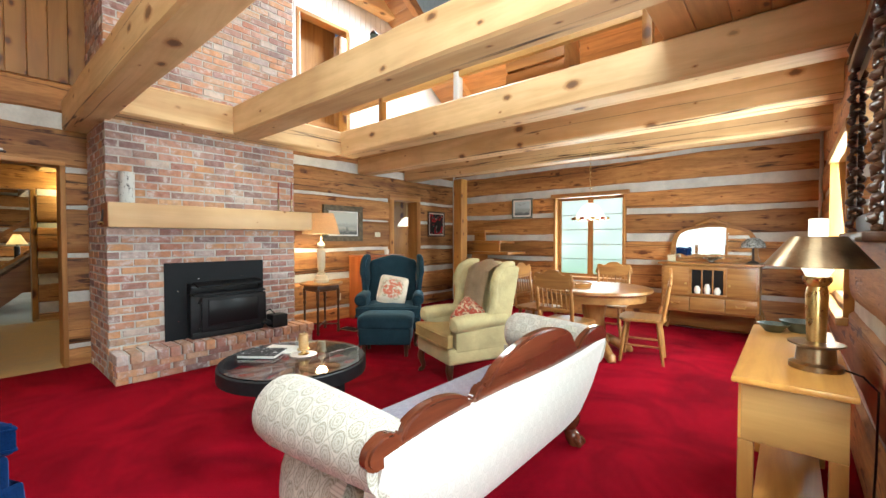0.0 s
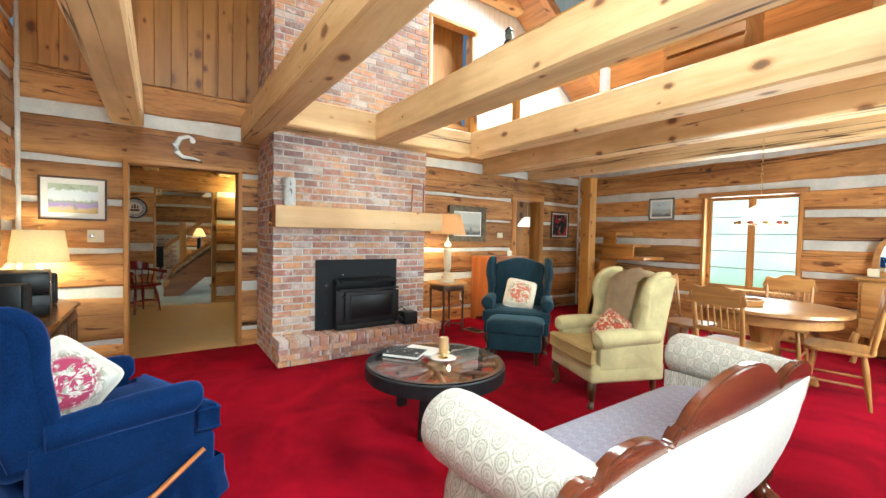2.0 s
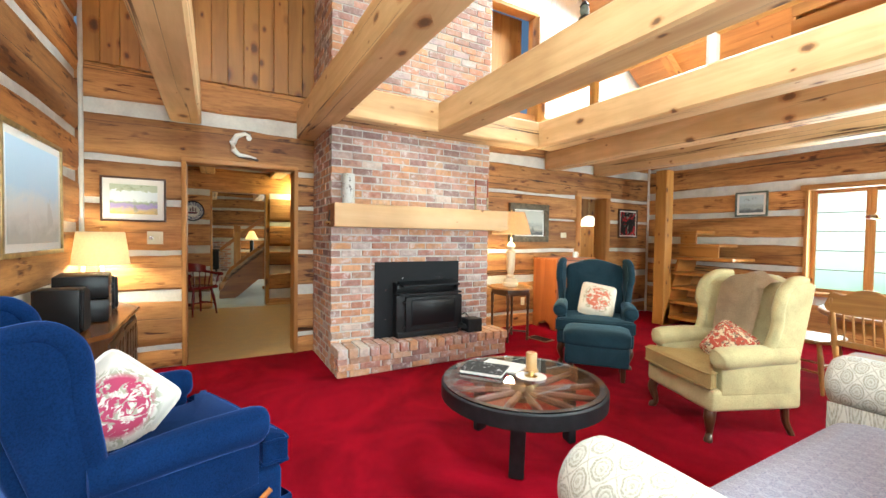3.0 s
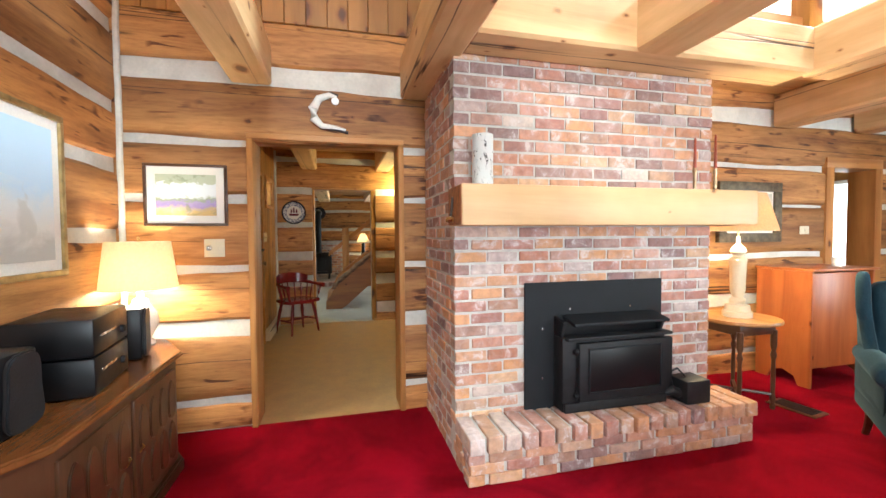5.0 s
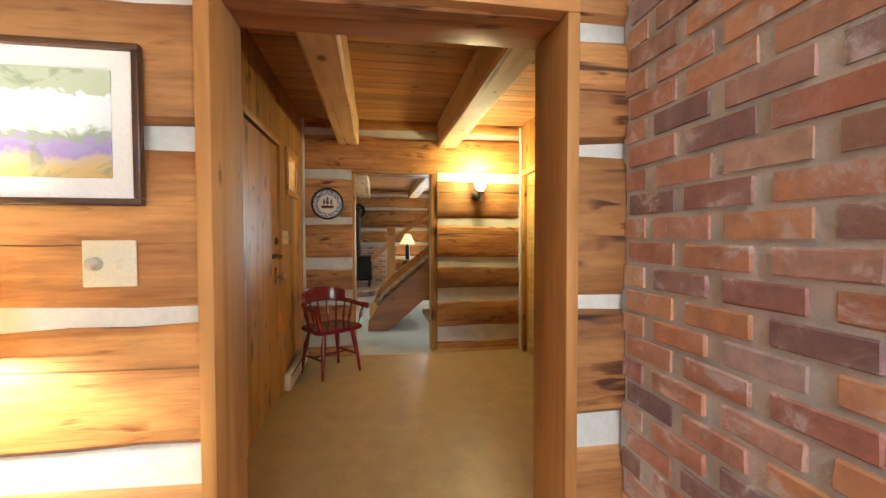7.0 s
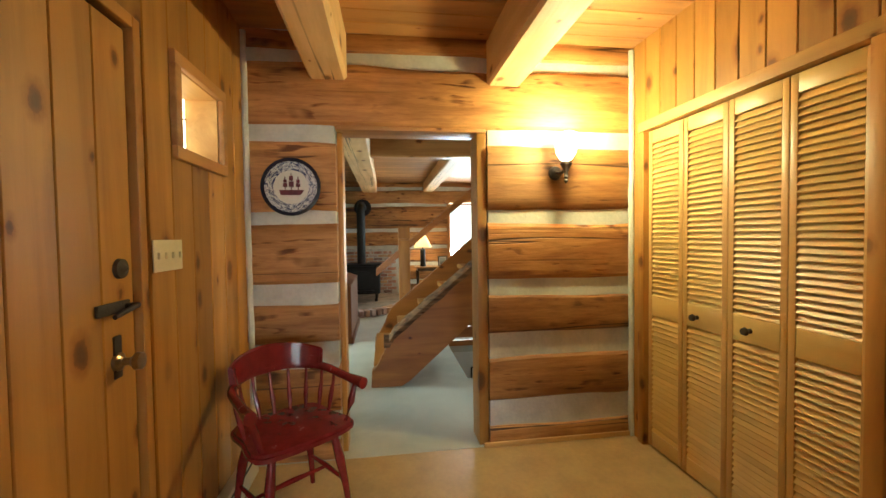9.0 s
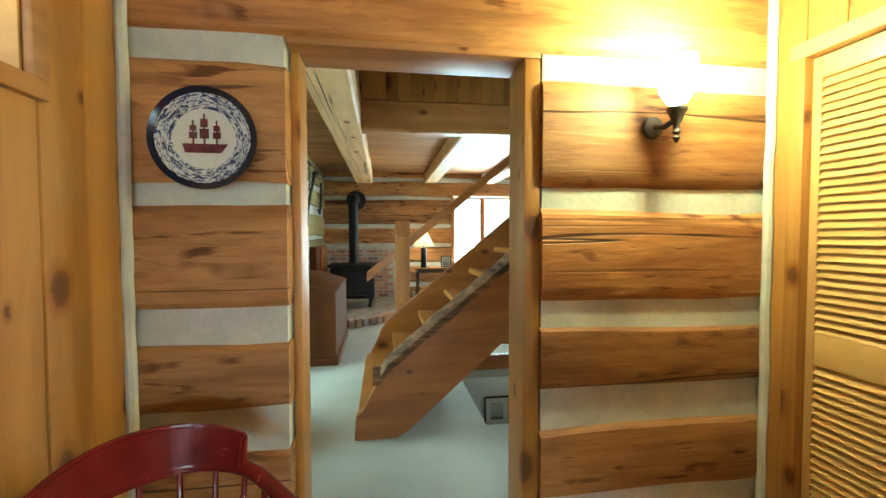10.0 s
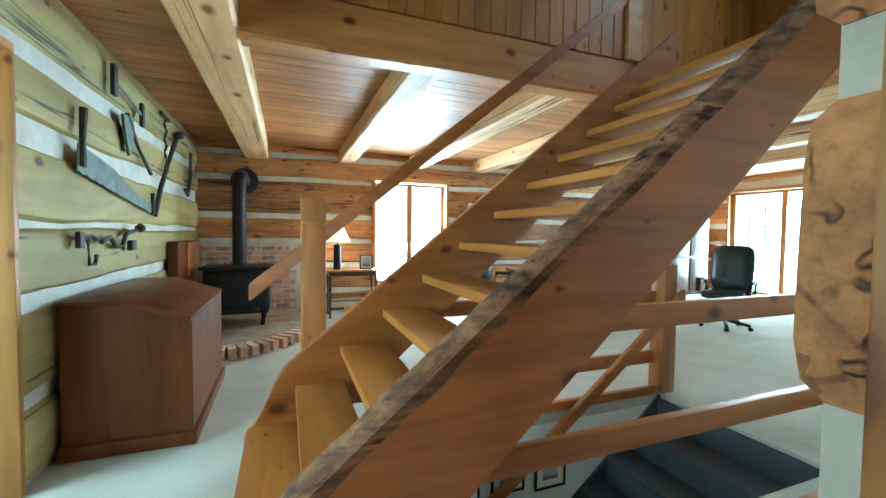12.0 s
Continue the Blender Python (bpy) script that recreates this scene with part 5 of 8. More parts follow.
def table_lamp(name, label, m, base_prof, base_mat, shade, shade_mat_, watts, colour=(1.0, 0.7, 0.38)):
    """shade: (bottom radius, top radius, bottom height, top height)."""
    l = thing(name, label, "table lamp", m)
    part("base", lathe(base_prof, 28), base_mat, l)
    rb, rt, zb, zt = shade
    part("shade", lathe([(rb - 0.004, zb), (rb, zb), (rt, zt), (rt - 0.004, zt), (rb - 0.004, zb)], 40), shade_mat_, l)
    top = max(z for r, z in base_prof)
    part("stem", tube([(0, 0, top - 0.02), (0, 0, zt + 0.005)], 0.006), M_BRASS, l)
    for a in (0, 2.094, 4.189):
        part("spoke", tube([(0, 0, zt - 0.01), (rt * math.cos(a), rt * math.sin(a), zt - 0.01)], 0.002, 5), M_BRASS, l)
    part("finial", lathe([(0, zt), (0.009, zt + 0.004), (0.006, zt + 0.015), (0.01, zt + 0.022), (0, zt + 0.032)], 12), M_BRASS, l)
    if watts:
        part("bulb", lathe([(0, -0.04), (0.02, -0.03), (0.032, 0.0), (0.022, 0.025), (0, 0.034)], 14, (0, 0, (zb + zt) / 2 + 0.02)), M_BULB, l)
        p = m @ Vector((0, 0, zb + 0.06))
        bulb(name + "_light", p, watts, colour, 0.07)
    return l


def casement(name, label, m, w, h, wall_t, lights=2, rows=4, cols=2, mat_z=None, mat_h=None, face=0.02):
    """A window in its local xz plane, room side towards -y, sill at z=0, centred in x; frame, sashes, glazing bars, panes."""
    win = thing(name, label, "window", m, kind="structure")
    mz, mh = mat_z or M_TRIMZ, mat_h or M_TRIMX
    j = 0.04
    part("jamb", rbox(-w / 2, -w / 2 + j, -face, wall_t, 0, h, 0.004), mz, win)
    part("jamb", rbox(w / 2 - j, w / 2, -face, wall_t, 0, h, 0.004), mz, win)
    part("head", rbox(-w / 2 - 0.05, w / 2 + 0.05, -face - 0.012, wall_t, h - j, h + 0.03, 0.004), mh, win)
    part("sill", rbox(-w / 2 - 0.04, w / 2 + 0.04, -face - 0.04, wall_t, -0.03, 0.02, 0.006), mh, win)
    y = wall_t * 0.6
    inner = w - 2 * j
    for i in range(lights):
        x0 = -w / 2 + j + inner * i / lights
        x1 = x0 + inner / lights
        s = 0.045
        sash = part("sash", rbox(x0, x0 + s, y - 0.02, y + 0.02, 0.02, h - j, 0.004), mz, win)
        part("stile", rbox(x1 - s, x1, y - 0.02, y + 0.02, 0.02, h - j, 0.004), mz, sash)
        part("rail", rbox(x0 + s, x1 - s, y - 0.02, y + 0.02, 0.02, 0.02 + s, 0.004), mh, sash)
        part("rail", rbox(x0 + s, x1 - s, y - 0.02, y + 0.02, h - j - s, h - j, 0.004), mh, sash)
        g = part("pane", rbox(x0 + s, x1 - s, y - 0.003, y + 0.003, 0.02 + s, h - j - s, 0.001, 1), M_GLASS, win)
        g.visible_shadow = False
        for k in range(1, cols):
            xx = x0 + s + (x1 - x0 - 2 * s) * k / cols
            part("glazing_bar", rbox(xx - 0.008, xx + 0.008, y - 0.008, y + 0.008, 0.02 + s, h - j - s, 0.002, 1), M_BAR, win)
        for k in range(1, rows):
            zz = 0.02 + s + (h - j - 2 * s - 0.02) * k / rows
            part("glazing_bar", rbox(x0 + s, x1 - s, y - 0.008, y + 0.008, zz - 0.006, zz + 0.006, 0.002, 1), M_BAR, win)
    return win


# ---- windows and the distance beyond ----
M_BAR = plain_mat("grey_glazing_bar", (0.3, 0.31, 0.3), 0.6, scale=8, amount=0.1, relief=0.05)
casement("window_1", "wooden casement window with white glazing bars", pose(-2.08, YW, 0.62), 1.2, 1.4, 0.22, 2, 5, 1)
casement("window_2", "deep wooden window in the side wall", pose(XR, 4.3, 0.75, 0, 0, -90), 1.5, 1.25, 0.22, 2, 3, 2, M_PINEZ, M_PINEY)
casement("window_3", "wooden window behind the navy chair", pose(-1.7, YL, 0.75, 0, 0, 180), 1.6, 1.3, 0.22, 2, 1, 1)
casement("window_4", "wooden window in the near side wall", pose(XR, 0.6, 0.75, 0, 0, -90), 1.8, 1.3, 0.22, 2, 3, 2, M_PINEZ, M_PINEY)
casement("window_5", "tall wooden window beside the stove", pose(XB, 2.1, 0.4, 0, 0, 90), 1.36, 1.78, 0.22, 2, 1, 1)
# window_6 is never in view, added as the opening for the extra daylight
casement("window_6", "unseen window added in the far side wall", pose(-11.45, 9.5, 0.8), 1.1, 1.3, 0.22, 2, 3, 2)
casement("patio_door", "glazed wooden patio door with white bars", pose(-13.67, 9.5, 0.03), 2.15, 2.27, 0.22, 2, 6, 3)
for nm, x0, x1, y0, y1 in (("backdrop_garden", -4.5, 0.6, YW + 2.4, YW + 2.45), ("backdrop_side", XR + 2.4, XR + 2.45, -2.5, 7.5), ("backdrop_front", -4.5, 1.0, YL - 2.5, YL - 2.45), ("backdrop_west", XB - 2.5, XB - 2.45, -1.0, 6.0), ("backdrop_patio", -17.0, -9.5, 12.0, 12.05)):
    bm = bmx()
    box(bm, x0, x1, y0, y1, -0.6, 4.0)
    solid(nm, bm, M_GARDEN_GLOW, "bright blurred green garden in daylight", "backdrop")
bm = bmx()
box(bm, -60, 60, -60, 60, -0.75, -0.7)
bmesh.ops.delete(bm, geom=[f for f in bm.faces if f.normal.z < -0.5], context="FACES")
solid("ground", bm, plain_mat("lawn", (0.07, 0.12, 0.03), 0.95, scale=2, amount=0.4, relief=0.8, fine=40), "sunlit lawn round the house", "lawn")

# ---- living room: sofa ----
sofa = thing("sofa", "cream damask sofa with a carved mahogany crest rail", "sofa", pose(-0.85, 1.66, 0))
SX = lambda b: b.transform(Matrix.Translation((0.85, -1.66, 0))) or b  # noqa: E731
SY0, SY1 = 0.70, 2.62
part("seat_frame", SX(rbox(-1.04, -0.5, 0.84, 2.5, 0.17, 0.33, 0.03, 3)), M_MAHOG, sofa)


def sofa_seat():
    """The long seat cushion: crowned top, rounded front."""
    rows, us, n = [], [], 26
    prof = [(-0.53, 0.3), (-0.53, 0.42), (-0.6, 0.45), (-0.72, 0.462), (-0.84, 0.462), (-0.95, 0.452), (-1.03, 0.43), (-1.06, 0.39), (-1.055, 0.34), (-1.04, 0.3)]
    vs = [0.0]
    for p, q in zip(prof, prof[1:]):
        vs.append(vs[-1] + (Vector(q) - Vector(p)).length)
    for i in range(n + 1):
        u = i / n
        y = 0.87 + 1.6 * u
        e = abs(2 * u - 1) ** 10
        rows.append([(x, y, z - 0.02 * e) for x, z in prof])
        us.append(y)
    return cloth_loft(rows, us, vs)


part("seat_cushion", SX(sofa_seat()), M_SEATDAM, sofa)


def sofa_back(front):
    """The bowed back: leaning out towards the top, its lower corners drawn in round the ends."""
    rows, us, n = [], [], 48
    for i in range(n + 1):
        u = i / n
        y = SY0 + (SY1 - SY0) * u
        e = abs(2 * u - 1) ** 5
        xt, xb, zt, zb = -0.385 - 0.03 * e, -0.45 - 0.14 * e, 0.635 + 0.012 * math.sin(u * 7), 0.2 + 0.04 * e
        if front:
            row = [(xt - 0.06, y, zt), (xt - 0.1, y, zt - 0.02), (xt - 0.13, y, 0.55), (xb - 0.1, y, 0.42), (xb - 0.08, y, 0.3)]
        else:
            row = [(xt - 0.06, y, zt), (xt - 0.02, y, zt), (xt, y, zt - 0.015)]
            row += [(xb + (xt - xb) * k + 0.025 * math.sin(k * math.pi), y, zb + (zt - 0.03 - zb) * k) for k in (0.95, 0.85, 0.7, 0.55, 0.4, 0.25, 0.1, 0.03)]
            row += [(xb - 0.012, y, zb - 0.008), (xb - 0.08, y, zb), (xb - 0.09, y, zb + 0.1)]
        rows.append(row)
        us.append(y)
    vs = [0.0]
    for p, q in zip(rows[n // 2], rows[n // 2][1:]):
        vs.append(vs[-1] + (Vector(q) - Vector(p)).length)
    return cloth_loft(rows, us, vs)


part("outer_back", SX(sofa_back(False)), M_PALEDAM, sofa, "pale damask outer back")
part("inner_back", SX(sofa_back(True)), M_DAMASK, sofa)


def lobe(y0, y1, base, top, skew, n=14, flat=0.55):
    """One hump of the crest from y0 to y1, its peak moved along by skew."""
    out = []
    for i in range(n + 1):
        u = i / n
        out.append((y0 + (y1 - y0) * u, base + (top - base) * max(0.0, math.sin(math.pi * u ** skew)) ** flat))
    return out


curl = [(0.7 - 0.062 * math.sin(a), 0.63 - 0.055 * math.cos(a)) for a in (math.pi * k / 8 for k in range(0, 8))]
CREST = [(0.735, 0.58)] + curl + [(0.7, 0.69), (0.745, 0.685)] + lobe(0.775, 1.14, 0.655, 0.727, 0.8)
CREST += [(1.165, 0.66), (1.185, 0.69), (1.21, 0.708), (1.235, 0.7)] + lobe(1.24, 2.11, 0.69, 0.838, 1.05) + [(2.15, 0.655)]
CREST += lobe(2.18, 2.63, 0.66, 0.738, 1.0, 10) + [(2.64, 0.6), (2.2, 0.6), (1.7, 0.6), (1.2, 0.6), (0.9, 0.6)]
bm = prism(CREST, 0.05, AYZ, 0.011)
bm.transform(Matrix.Translation((-0.455, 0, 0)))
for v in bm.verts:
    v.co.x += (v.co.z - 0.7) * 0.12
part("crest_rail", SX(bm), M_MAHOG, sofa, "polished carved mahogany crest rail")
for yc, s in ((0.79, -1), (2.56, 1)):
    pts = [(-1.13, 0.02), (-1.125, 0.075), (-1.11, 0.112), (-1.08, 0.134), (-1.02, 0.14), (-0.9, 0.137), (-0.75, 0.13), (-0.58, 0.12), (-0.44, 0.112)]
    rows = [[(x, yc + s * (0.02 + 0.03 * (x + 0.43) / 0.9 * -1) + r * math.cos(a), 0.58 + r * math.sin(a)) for a in (2 * math.pi * k / 32 for k in range(33))] for x, r in pts]
    part("arm_roll", SX(cloth_loft(rows, [p[0] - (0.14 - p[1]) for p in pts], [0.86 * k / 32 for k in range(33)])), M_DAMASK, sofa)
    prof = [(0.0, 0.55), (0.015, 0.47), (0.0, 0.445), (0.03, 0.42), (0.062, 0.36), (0.075, 0.28), (0.068, 0.2), (0.04, 0.13), (0.0, 0.09), (-0.1, 0.1), (-0.1, 0.3), (-0.1, 0.5)]
    rows, us = [], []
    for x, k in ((-1.09, -0.5), (-1.085, 0.3), (-1.06, 0.75), (-1.02, 0.95), (-0.95, 1.0), (-0.85, 1.0), (-0.72, 0.95), (-0.64, 0.8), (-0.59, 0.5), (-0.57, 0.0)):
        rows.append([(x, yc + s * ((d + 0.03) * k if d > -0.05 else d), z) for d, z in prof])
        us.append(x)
    part("arm_panel", SX(cloth_loft(rows, us, [0.05 * k for k in range(len(prof))])), M_DAMASK, sofa)
for x, y in ((-0.56, 2.34), (-0.56, 0.92), (-0.99, 2.44), (-0.99, 0.9)):
    k = 1 if x > -0.8 else -1
    bm = swept([(x, y, 0.22), (x + k * 0.03, y, 0.16), (x + k * 0.02, y, 0.09), (x + k * 0.04, y, 0.05), (x + k * 0.05, y, 0.02), (x + k * 0.05, y, 0.0)], [0.05, 0.055, 0.035, 0.048, 0.042, 0.036], 4, 12)
    leg = part("leg", SX(bm), M_MAHOG, sofa)
    for q in (-0.025, 0.0, 0.025):
        part("toe", SX(swept([(x + k * 0.06, y + q, 0.045), (x + k * 0.09, y + q * 1.3, 0.03), (x + k * 0.1, y + q * 1.4, 0.008)], [0.016, 0.017, 0.011], 3, 8)), M_MAHOG, leg)

# armchairs
gold = wing_chair("wing_chair", "pale gold velvet wing chair with dark cabriole legs", M_GOLDV, pose(-1.83, 2.97, 0, 0, 0, -22), M_GOLDSEAT, 0.69, 1.05, reach=0.08)


def throw():
    """A tan cloth laid over the seat back, hanging down before it and a little behind."""
    bm = bmx()
    path = [(0.3, 0.86), (0.305, 1.0), (0.27, 1.085), (0.2, 1.075), (0.165, 1.0), (0.13, 0.85), (0.1, 0.7), (0.085, 0.58), (0.07, 0.5), (0.0, 0.482), (-0.12, 0.484)]
    rows = []
    for k, (y, z) in enumerate(path):
        wob = 0.008 * math.sin(k * 1.7)
        rows.append([bm.verts.new((-0.17 + 0.34 * i / 12 + wob * (1 if i > 6 else -0.6), y - 0.005 * math.sin(i * 1.3 + k * 0.4) - (0.03 if 3 < k < 9 else 0.0), z + (0.012 * math.cos(i * 0.9) if k < 4 or k > 8 else 0) - 0.05 * ((i - 6) / 6) ** 2 * (1 if k in (2, 3) else 0.3))) for i in range(13)])
    for p, q in zip(rows, rows[1:]):
        for i in range(12):
            bm.faces.new((p[i], p[i + 1], q[i + 1], q[i]))
    bmesh.ops.solidify(bm, geom=bm.faces[:], thickness=0.008)
    bmesh.ops.recalc_face_normals(bm, faces=bm.faces[:])
    return bm


th = thing("throw", "thin tan throw laid over the gold chair's back", "throw", pose(-1.83, 2.97, -0.01, 0, 0, -22))
part("cloth", throw(), M_TANV, th)
cushion("cushion", "red and brown paisley cushion on the gold chair", M_CUSH_PAISLEY, pose(-1.75, 2.88, 0.58, 62, 24, -10), 0.28)
blue = wing_chair("wing_chair", "blue teal velvet wing chair with a matching ottoman", M_TEAL, pose(-3.36, 3.42, 0, 0, 0, 42), M_TEAL, 0.78, 1.05)
cushion("cushion", "cream cushion with coral flowers on the blue chair", M_CUSH_CORAL, pose(-3.27, 3.36, 0.64, 66, 10, 42), 0.36)
ott = thing("ottoman", "blue velvet ottoman with a piped lid", "ottoman", pose(-2.93, 2.96, 0, 0, 0, 40))
part("body", rbox(-0.28, 0.28, -0.2, 0.2, 0.13, 0.32, 0.025, 3), M_TEAL, ott)
bm = pillow(0.6, 0.44, 0.17, 7, 8, 0.15)
bm.transform(Matrix.Translation((0, 0, 0.37)))
part("lid", bm, M_TEAL, ott)
for x in (-0.23, 0.23):
    for y in (-0.15, 0.15):
        part("leg", lathe([(0, 0), (0.018, 0), (0.026, 0.13), (0, 0.13)], 10), M_WALNUTZ, ott).location = (x, y, 0)
navy = wing_chair("wing_chair", "navy velvet recliner wing chair with a ruffled skirt", M_NAVY, pose(-2.233, -0.489, 0, 0, 0, 204), M_NAVY, 0.8, 1.03, skirt=True, rake=0.32, reach=0.11, square=True)
part("lever", tube([(-0.43, 0.06, 0.12), (-0.435, -0.1, 0.19), (-0.435, -0.3, 0.3)], [0.012, 0.013, 0.011]), M_STAIR, navy, "wooden recliner lever")
cushion("cushion", "white cushion with red roses on the navy chair", M_CUSH_ROSE, look((-2.285, -0.575, 0.605), (-2.815, -0.75, 0.405), 44), 0.35)

# wagon wheel coffee table
ct = thing("coffee_table", "round wagon wheel coffee table with a glass top", "coffee table", pose(-2.2, 1.43, 0))
R = 0.5
M_SPOKE = wood_mat("red_brown_spoke", (0.1, 0.03, 0.016), (0.05, 0.015, 0.008), "x", 0.45, knots=False)
part("rim", lathe([(R, 0.33), (R, 0.41), (R - 0.015, 0.418), (R - 0.05, 0.418), (R - 0.055, 0.33), (R, 0.33)], 56), M_BLACK, ct, "black painted wooden wheel rim")
g = part("glass_top", lathe([(0, 0.4185), (R - 0.012, 0.4185), (R - 0.012, 0.4265), (0, 0.4265)], 56), M_GLASS, ct)
g.visible_shadow = False
part("hub", lathe([(0, 0.29), (0.05, 0.29), (0.07, 0.31), (0.075, 0.36), (0.06, 0.395), (0, 0.4)], 24), M_WALNUT, ct)
for i in range(12):
    a = math.pi * 2 * i / 12 + 0.1
    part("spoke", tube([(0.06 * math.cos(a), 0.06 * math.sin(a), 0.35), (0.25 * math.cos(a), 0.25 * math.sin(a), 0.36), ((R - 0.05) * math.cos(a), (R - 0.05) * math.sin(a), 0.37)], [0.018, 0.022, 0.016], 8), M_SPOKE, ct)
for i in range(3):
    a = math.pi * 2 * i / 3 - 0.75
    c, s = math.cos(a), math.sin(a)
    bm = prism([(-0.04, 0.34), (0.04, 0.34), (0.032, 0.0), (-0.05, 0.0)], 0.05, AXZ, 0.006)
    bm.transform(Matrix.Translation((0.36 * c, 0.36 * s, 0)) @ Matrix.Rotation(a + math.pi / 2, 4, "Z"))
    part("leg", bm, M_BLACK, ct)
bk = thing("book", "large dark picture book with gold lettering", "book", pose(-2.42, 1.3, 0.4275, 0, 0, 38))
part("pages", rbox(-0.135, 0.135, -0.1, 0.1, 0.004, 0.022, 0.002, 1), M_PAPER, bk)
part("cover", rbox(-0.14, 0.14, -0.105, 0.105, 0.0225, 0.0265, 0.001, 1), M_COVER, bk)
part("cover", rbox(-0.14, 0.14, -0.105, 0.105, 0.0, 0.004, 0.001, 1), M_COVER, bk)
bk2 = thing("magazine", "white magazine lying beside the book", "magazine", pose(-2.44, 1.46, 0.4275, 0, 0, 30))
part("pages", rbox(-0.14, 0.14, -0.1, 0.1, 0, 0.012, 0.002, 1), M_PAPER, bk2)
cd = thing("candle_holder", "amber candle on a brass stand with a white plate", "candle", pose(-2.2, 1.5, 0.4275))
part("plate", lathe([(0, 0), (0.085, 0), (0.095, 0.006), (0.085, 0.008), (0, 0.006)], 28), M_PORCELAIN, cd)
part("stand", lathe([(0, 0.0065), (0.04, 0.0065), (0.036, 0.012), (0.02, 0.016), (0.015, 0.03), (0.045, 0.04), (0.045, 0.046), (0, 0.046)], 24), M_BRASS, cd)
part("candle", lathe([(0, 0.046), (0.034, 0.046), (0.034, 0.15), (0.03, 0.155), (0, 0.15)], 20), plain_mat("amber_wax", (0.5, 0.3, 0.12), 0.35, scale=8, amount=0.2, relief=0.05), cd)

# console with hi-fi and lamp
con = thing("console_cabinet", "walnut console with canted ends and carved doors", "cabinet", pose(-4.0, -1.04, 0))
CX = lambda b: b.transform(Matrix.Translation((4.0, 1.04, 0))) or b  # noqa: E731
CT = 0.68
o = [(-4.88, -1.22), (-4.84, -0.98), (-4.5, -0.78), (-3.42, -0.78), (-3.12, -0.98), (-3.08, -1.22)]
part("top", CX(prism(o, 0.03, Matrix.Translation((0, 0, CT - 0.03)), 0.008)), M_HONEY, con, "glossy honey coloured top")
o2 = [(-4.84, -1.22), (-4.8, -1.0), (-4.48, -0.81), (-3.44, -0.81), (-3.16, -1.0), (-3.12, -1.22)]
part("carcass", CX(prism(o2, CT - 0.1, Matrix.Translation((0, 0, 0.07)), 0.004)), M_WALNUTZ, con)
part("plinth", CX(prism([(-4.86, -1.22), (-4.82, -0.99), (-4.49, -0.785), (-3.43, -0.785), (-3.14, -0.99), (-3.1, -1.22)], 0.07, Matrix(), 0.01)), M_WALNUT, con)
for i in range(2):
    x0 = -4.44 + i * 0.5
    dr = part("door", CX(rbox(x0, x0 + 0.47, -0.812, -0.797, 0.12, 0.6, 0.004)), M_WALNUTZ, con)
    for k in range(4):
        for r in range(2):
            xx, zz = x0 + 0.075 + k * 0.107, 0.15 + r * 0.22
            part("arch_panel", CX(prism(arc_outline([(xx - 0.035, zz), (xx + 0.035, zz), (xx + 0.038, zz + 0.13), (xx, zz + 0.19), (xx - 0.038, zz + 0.13)], 3), 0.012, Matrix.Translation((0, -0.8, 0)) @ AXZ, 0.004)), M_WALNUT, dr)
    part("handle", CX(tube([(x0 + 0.43 - i * 0.38, -0.797, 0.4), (x0 + 0.43 - i * 0.38, -0.78, 0.38), (x0 + 0.43 - i * 0.38, -0.797, 0.35)], 0.005, 6)), M_BRASS, dr)
hifi = thing("stereo", "black stacked hi-fi unit with rounded front", "stereo", pose(-4.0, -1.02, CT, 0, 0, 8))
for k in range(2):
    u = part("unit", rbox(-0.2, 0.2, -0.16, 0.13, 0.004 + k * 0.16, 0.16 + k * 0.16, 0.012, 2), M_PLASTIC, hifi)
    part("knob", lathe([(0, 0), (0.018, 0), (0.016, 0.015), (0, 0.016)], 14), M_BLACK, u).matrix_local = pose(-0.1, 0.131, 0.075 + k * 0.145, -90)
    part("slot", rbox(-0.04, 0.13, 0.129, 0.133, 0.09 + k * 0.145, 0.1 + k * 0.145, 0.001, 1), M_CHROME, u)
for px, rz in ((-4.42, 14), (-3.55, 0)):
    sp = thing("speaker", "black shelf loudspeaker with a curved grille", "speaker", pose(px, -1.04, CT, 0, 0, rz), "hi-fi speakers")
    part("case", rbox(-0.085, 0.085, -0.12, 0.1, 0.003, 0.27, 0.012, 2), M_PLASTIC, sp)
    part("grille", prism(arc_outline([(-0.075, 0.02), (0.075, 0.02), (0.078, 0.14), (0.06, 0.255), (-0.06, 0.255), (-0.078, 0.14)], 4), 0.018, Matrix.Translation((0, 0.1, 0)) @ AXZ, 0.006), M_BLACK, sp)
table_lamp("table_lamp", "porcelain vase lamp with a lit cream drum shade", pose(-4.74, -1.08, CT), [(0, 0), (0.075, 0), (0.07, 0.015), (0.05, 0.03), (0.075, 0.08), (0.095, 0.13), (0.085, 0.19), (0.045, 0.25), (0.04, 0.27), (0.02, 0.28), (0.012, 0.36), (0, 0.36)], M_PORCELAIN, (0.2, 0.165, 0.34, 0.62), M_SHADE_ON, 56, (1.0, 0.84, 0.6))

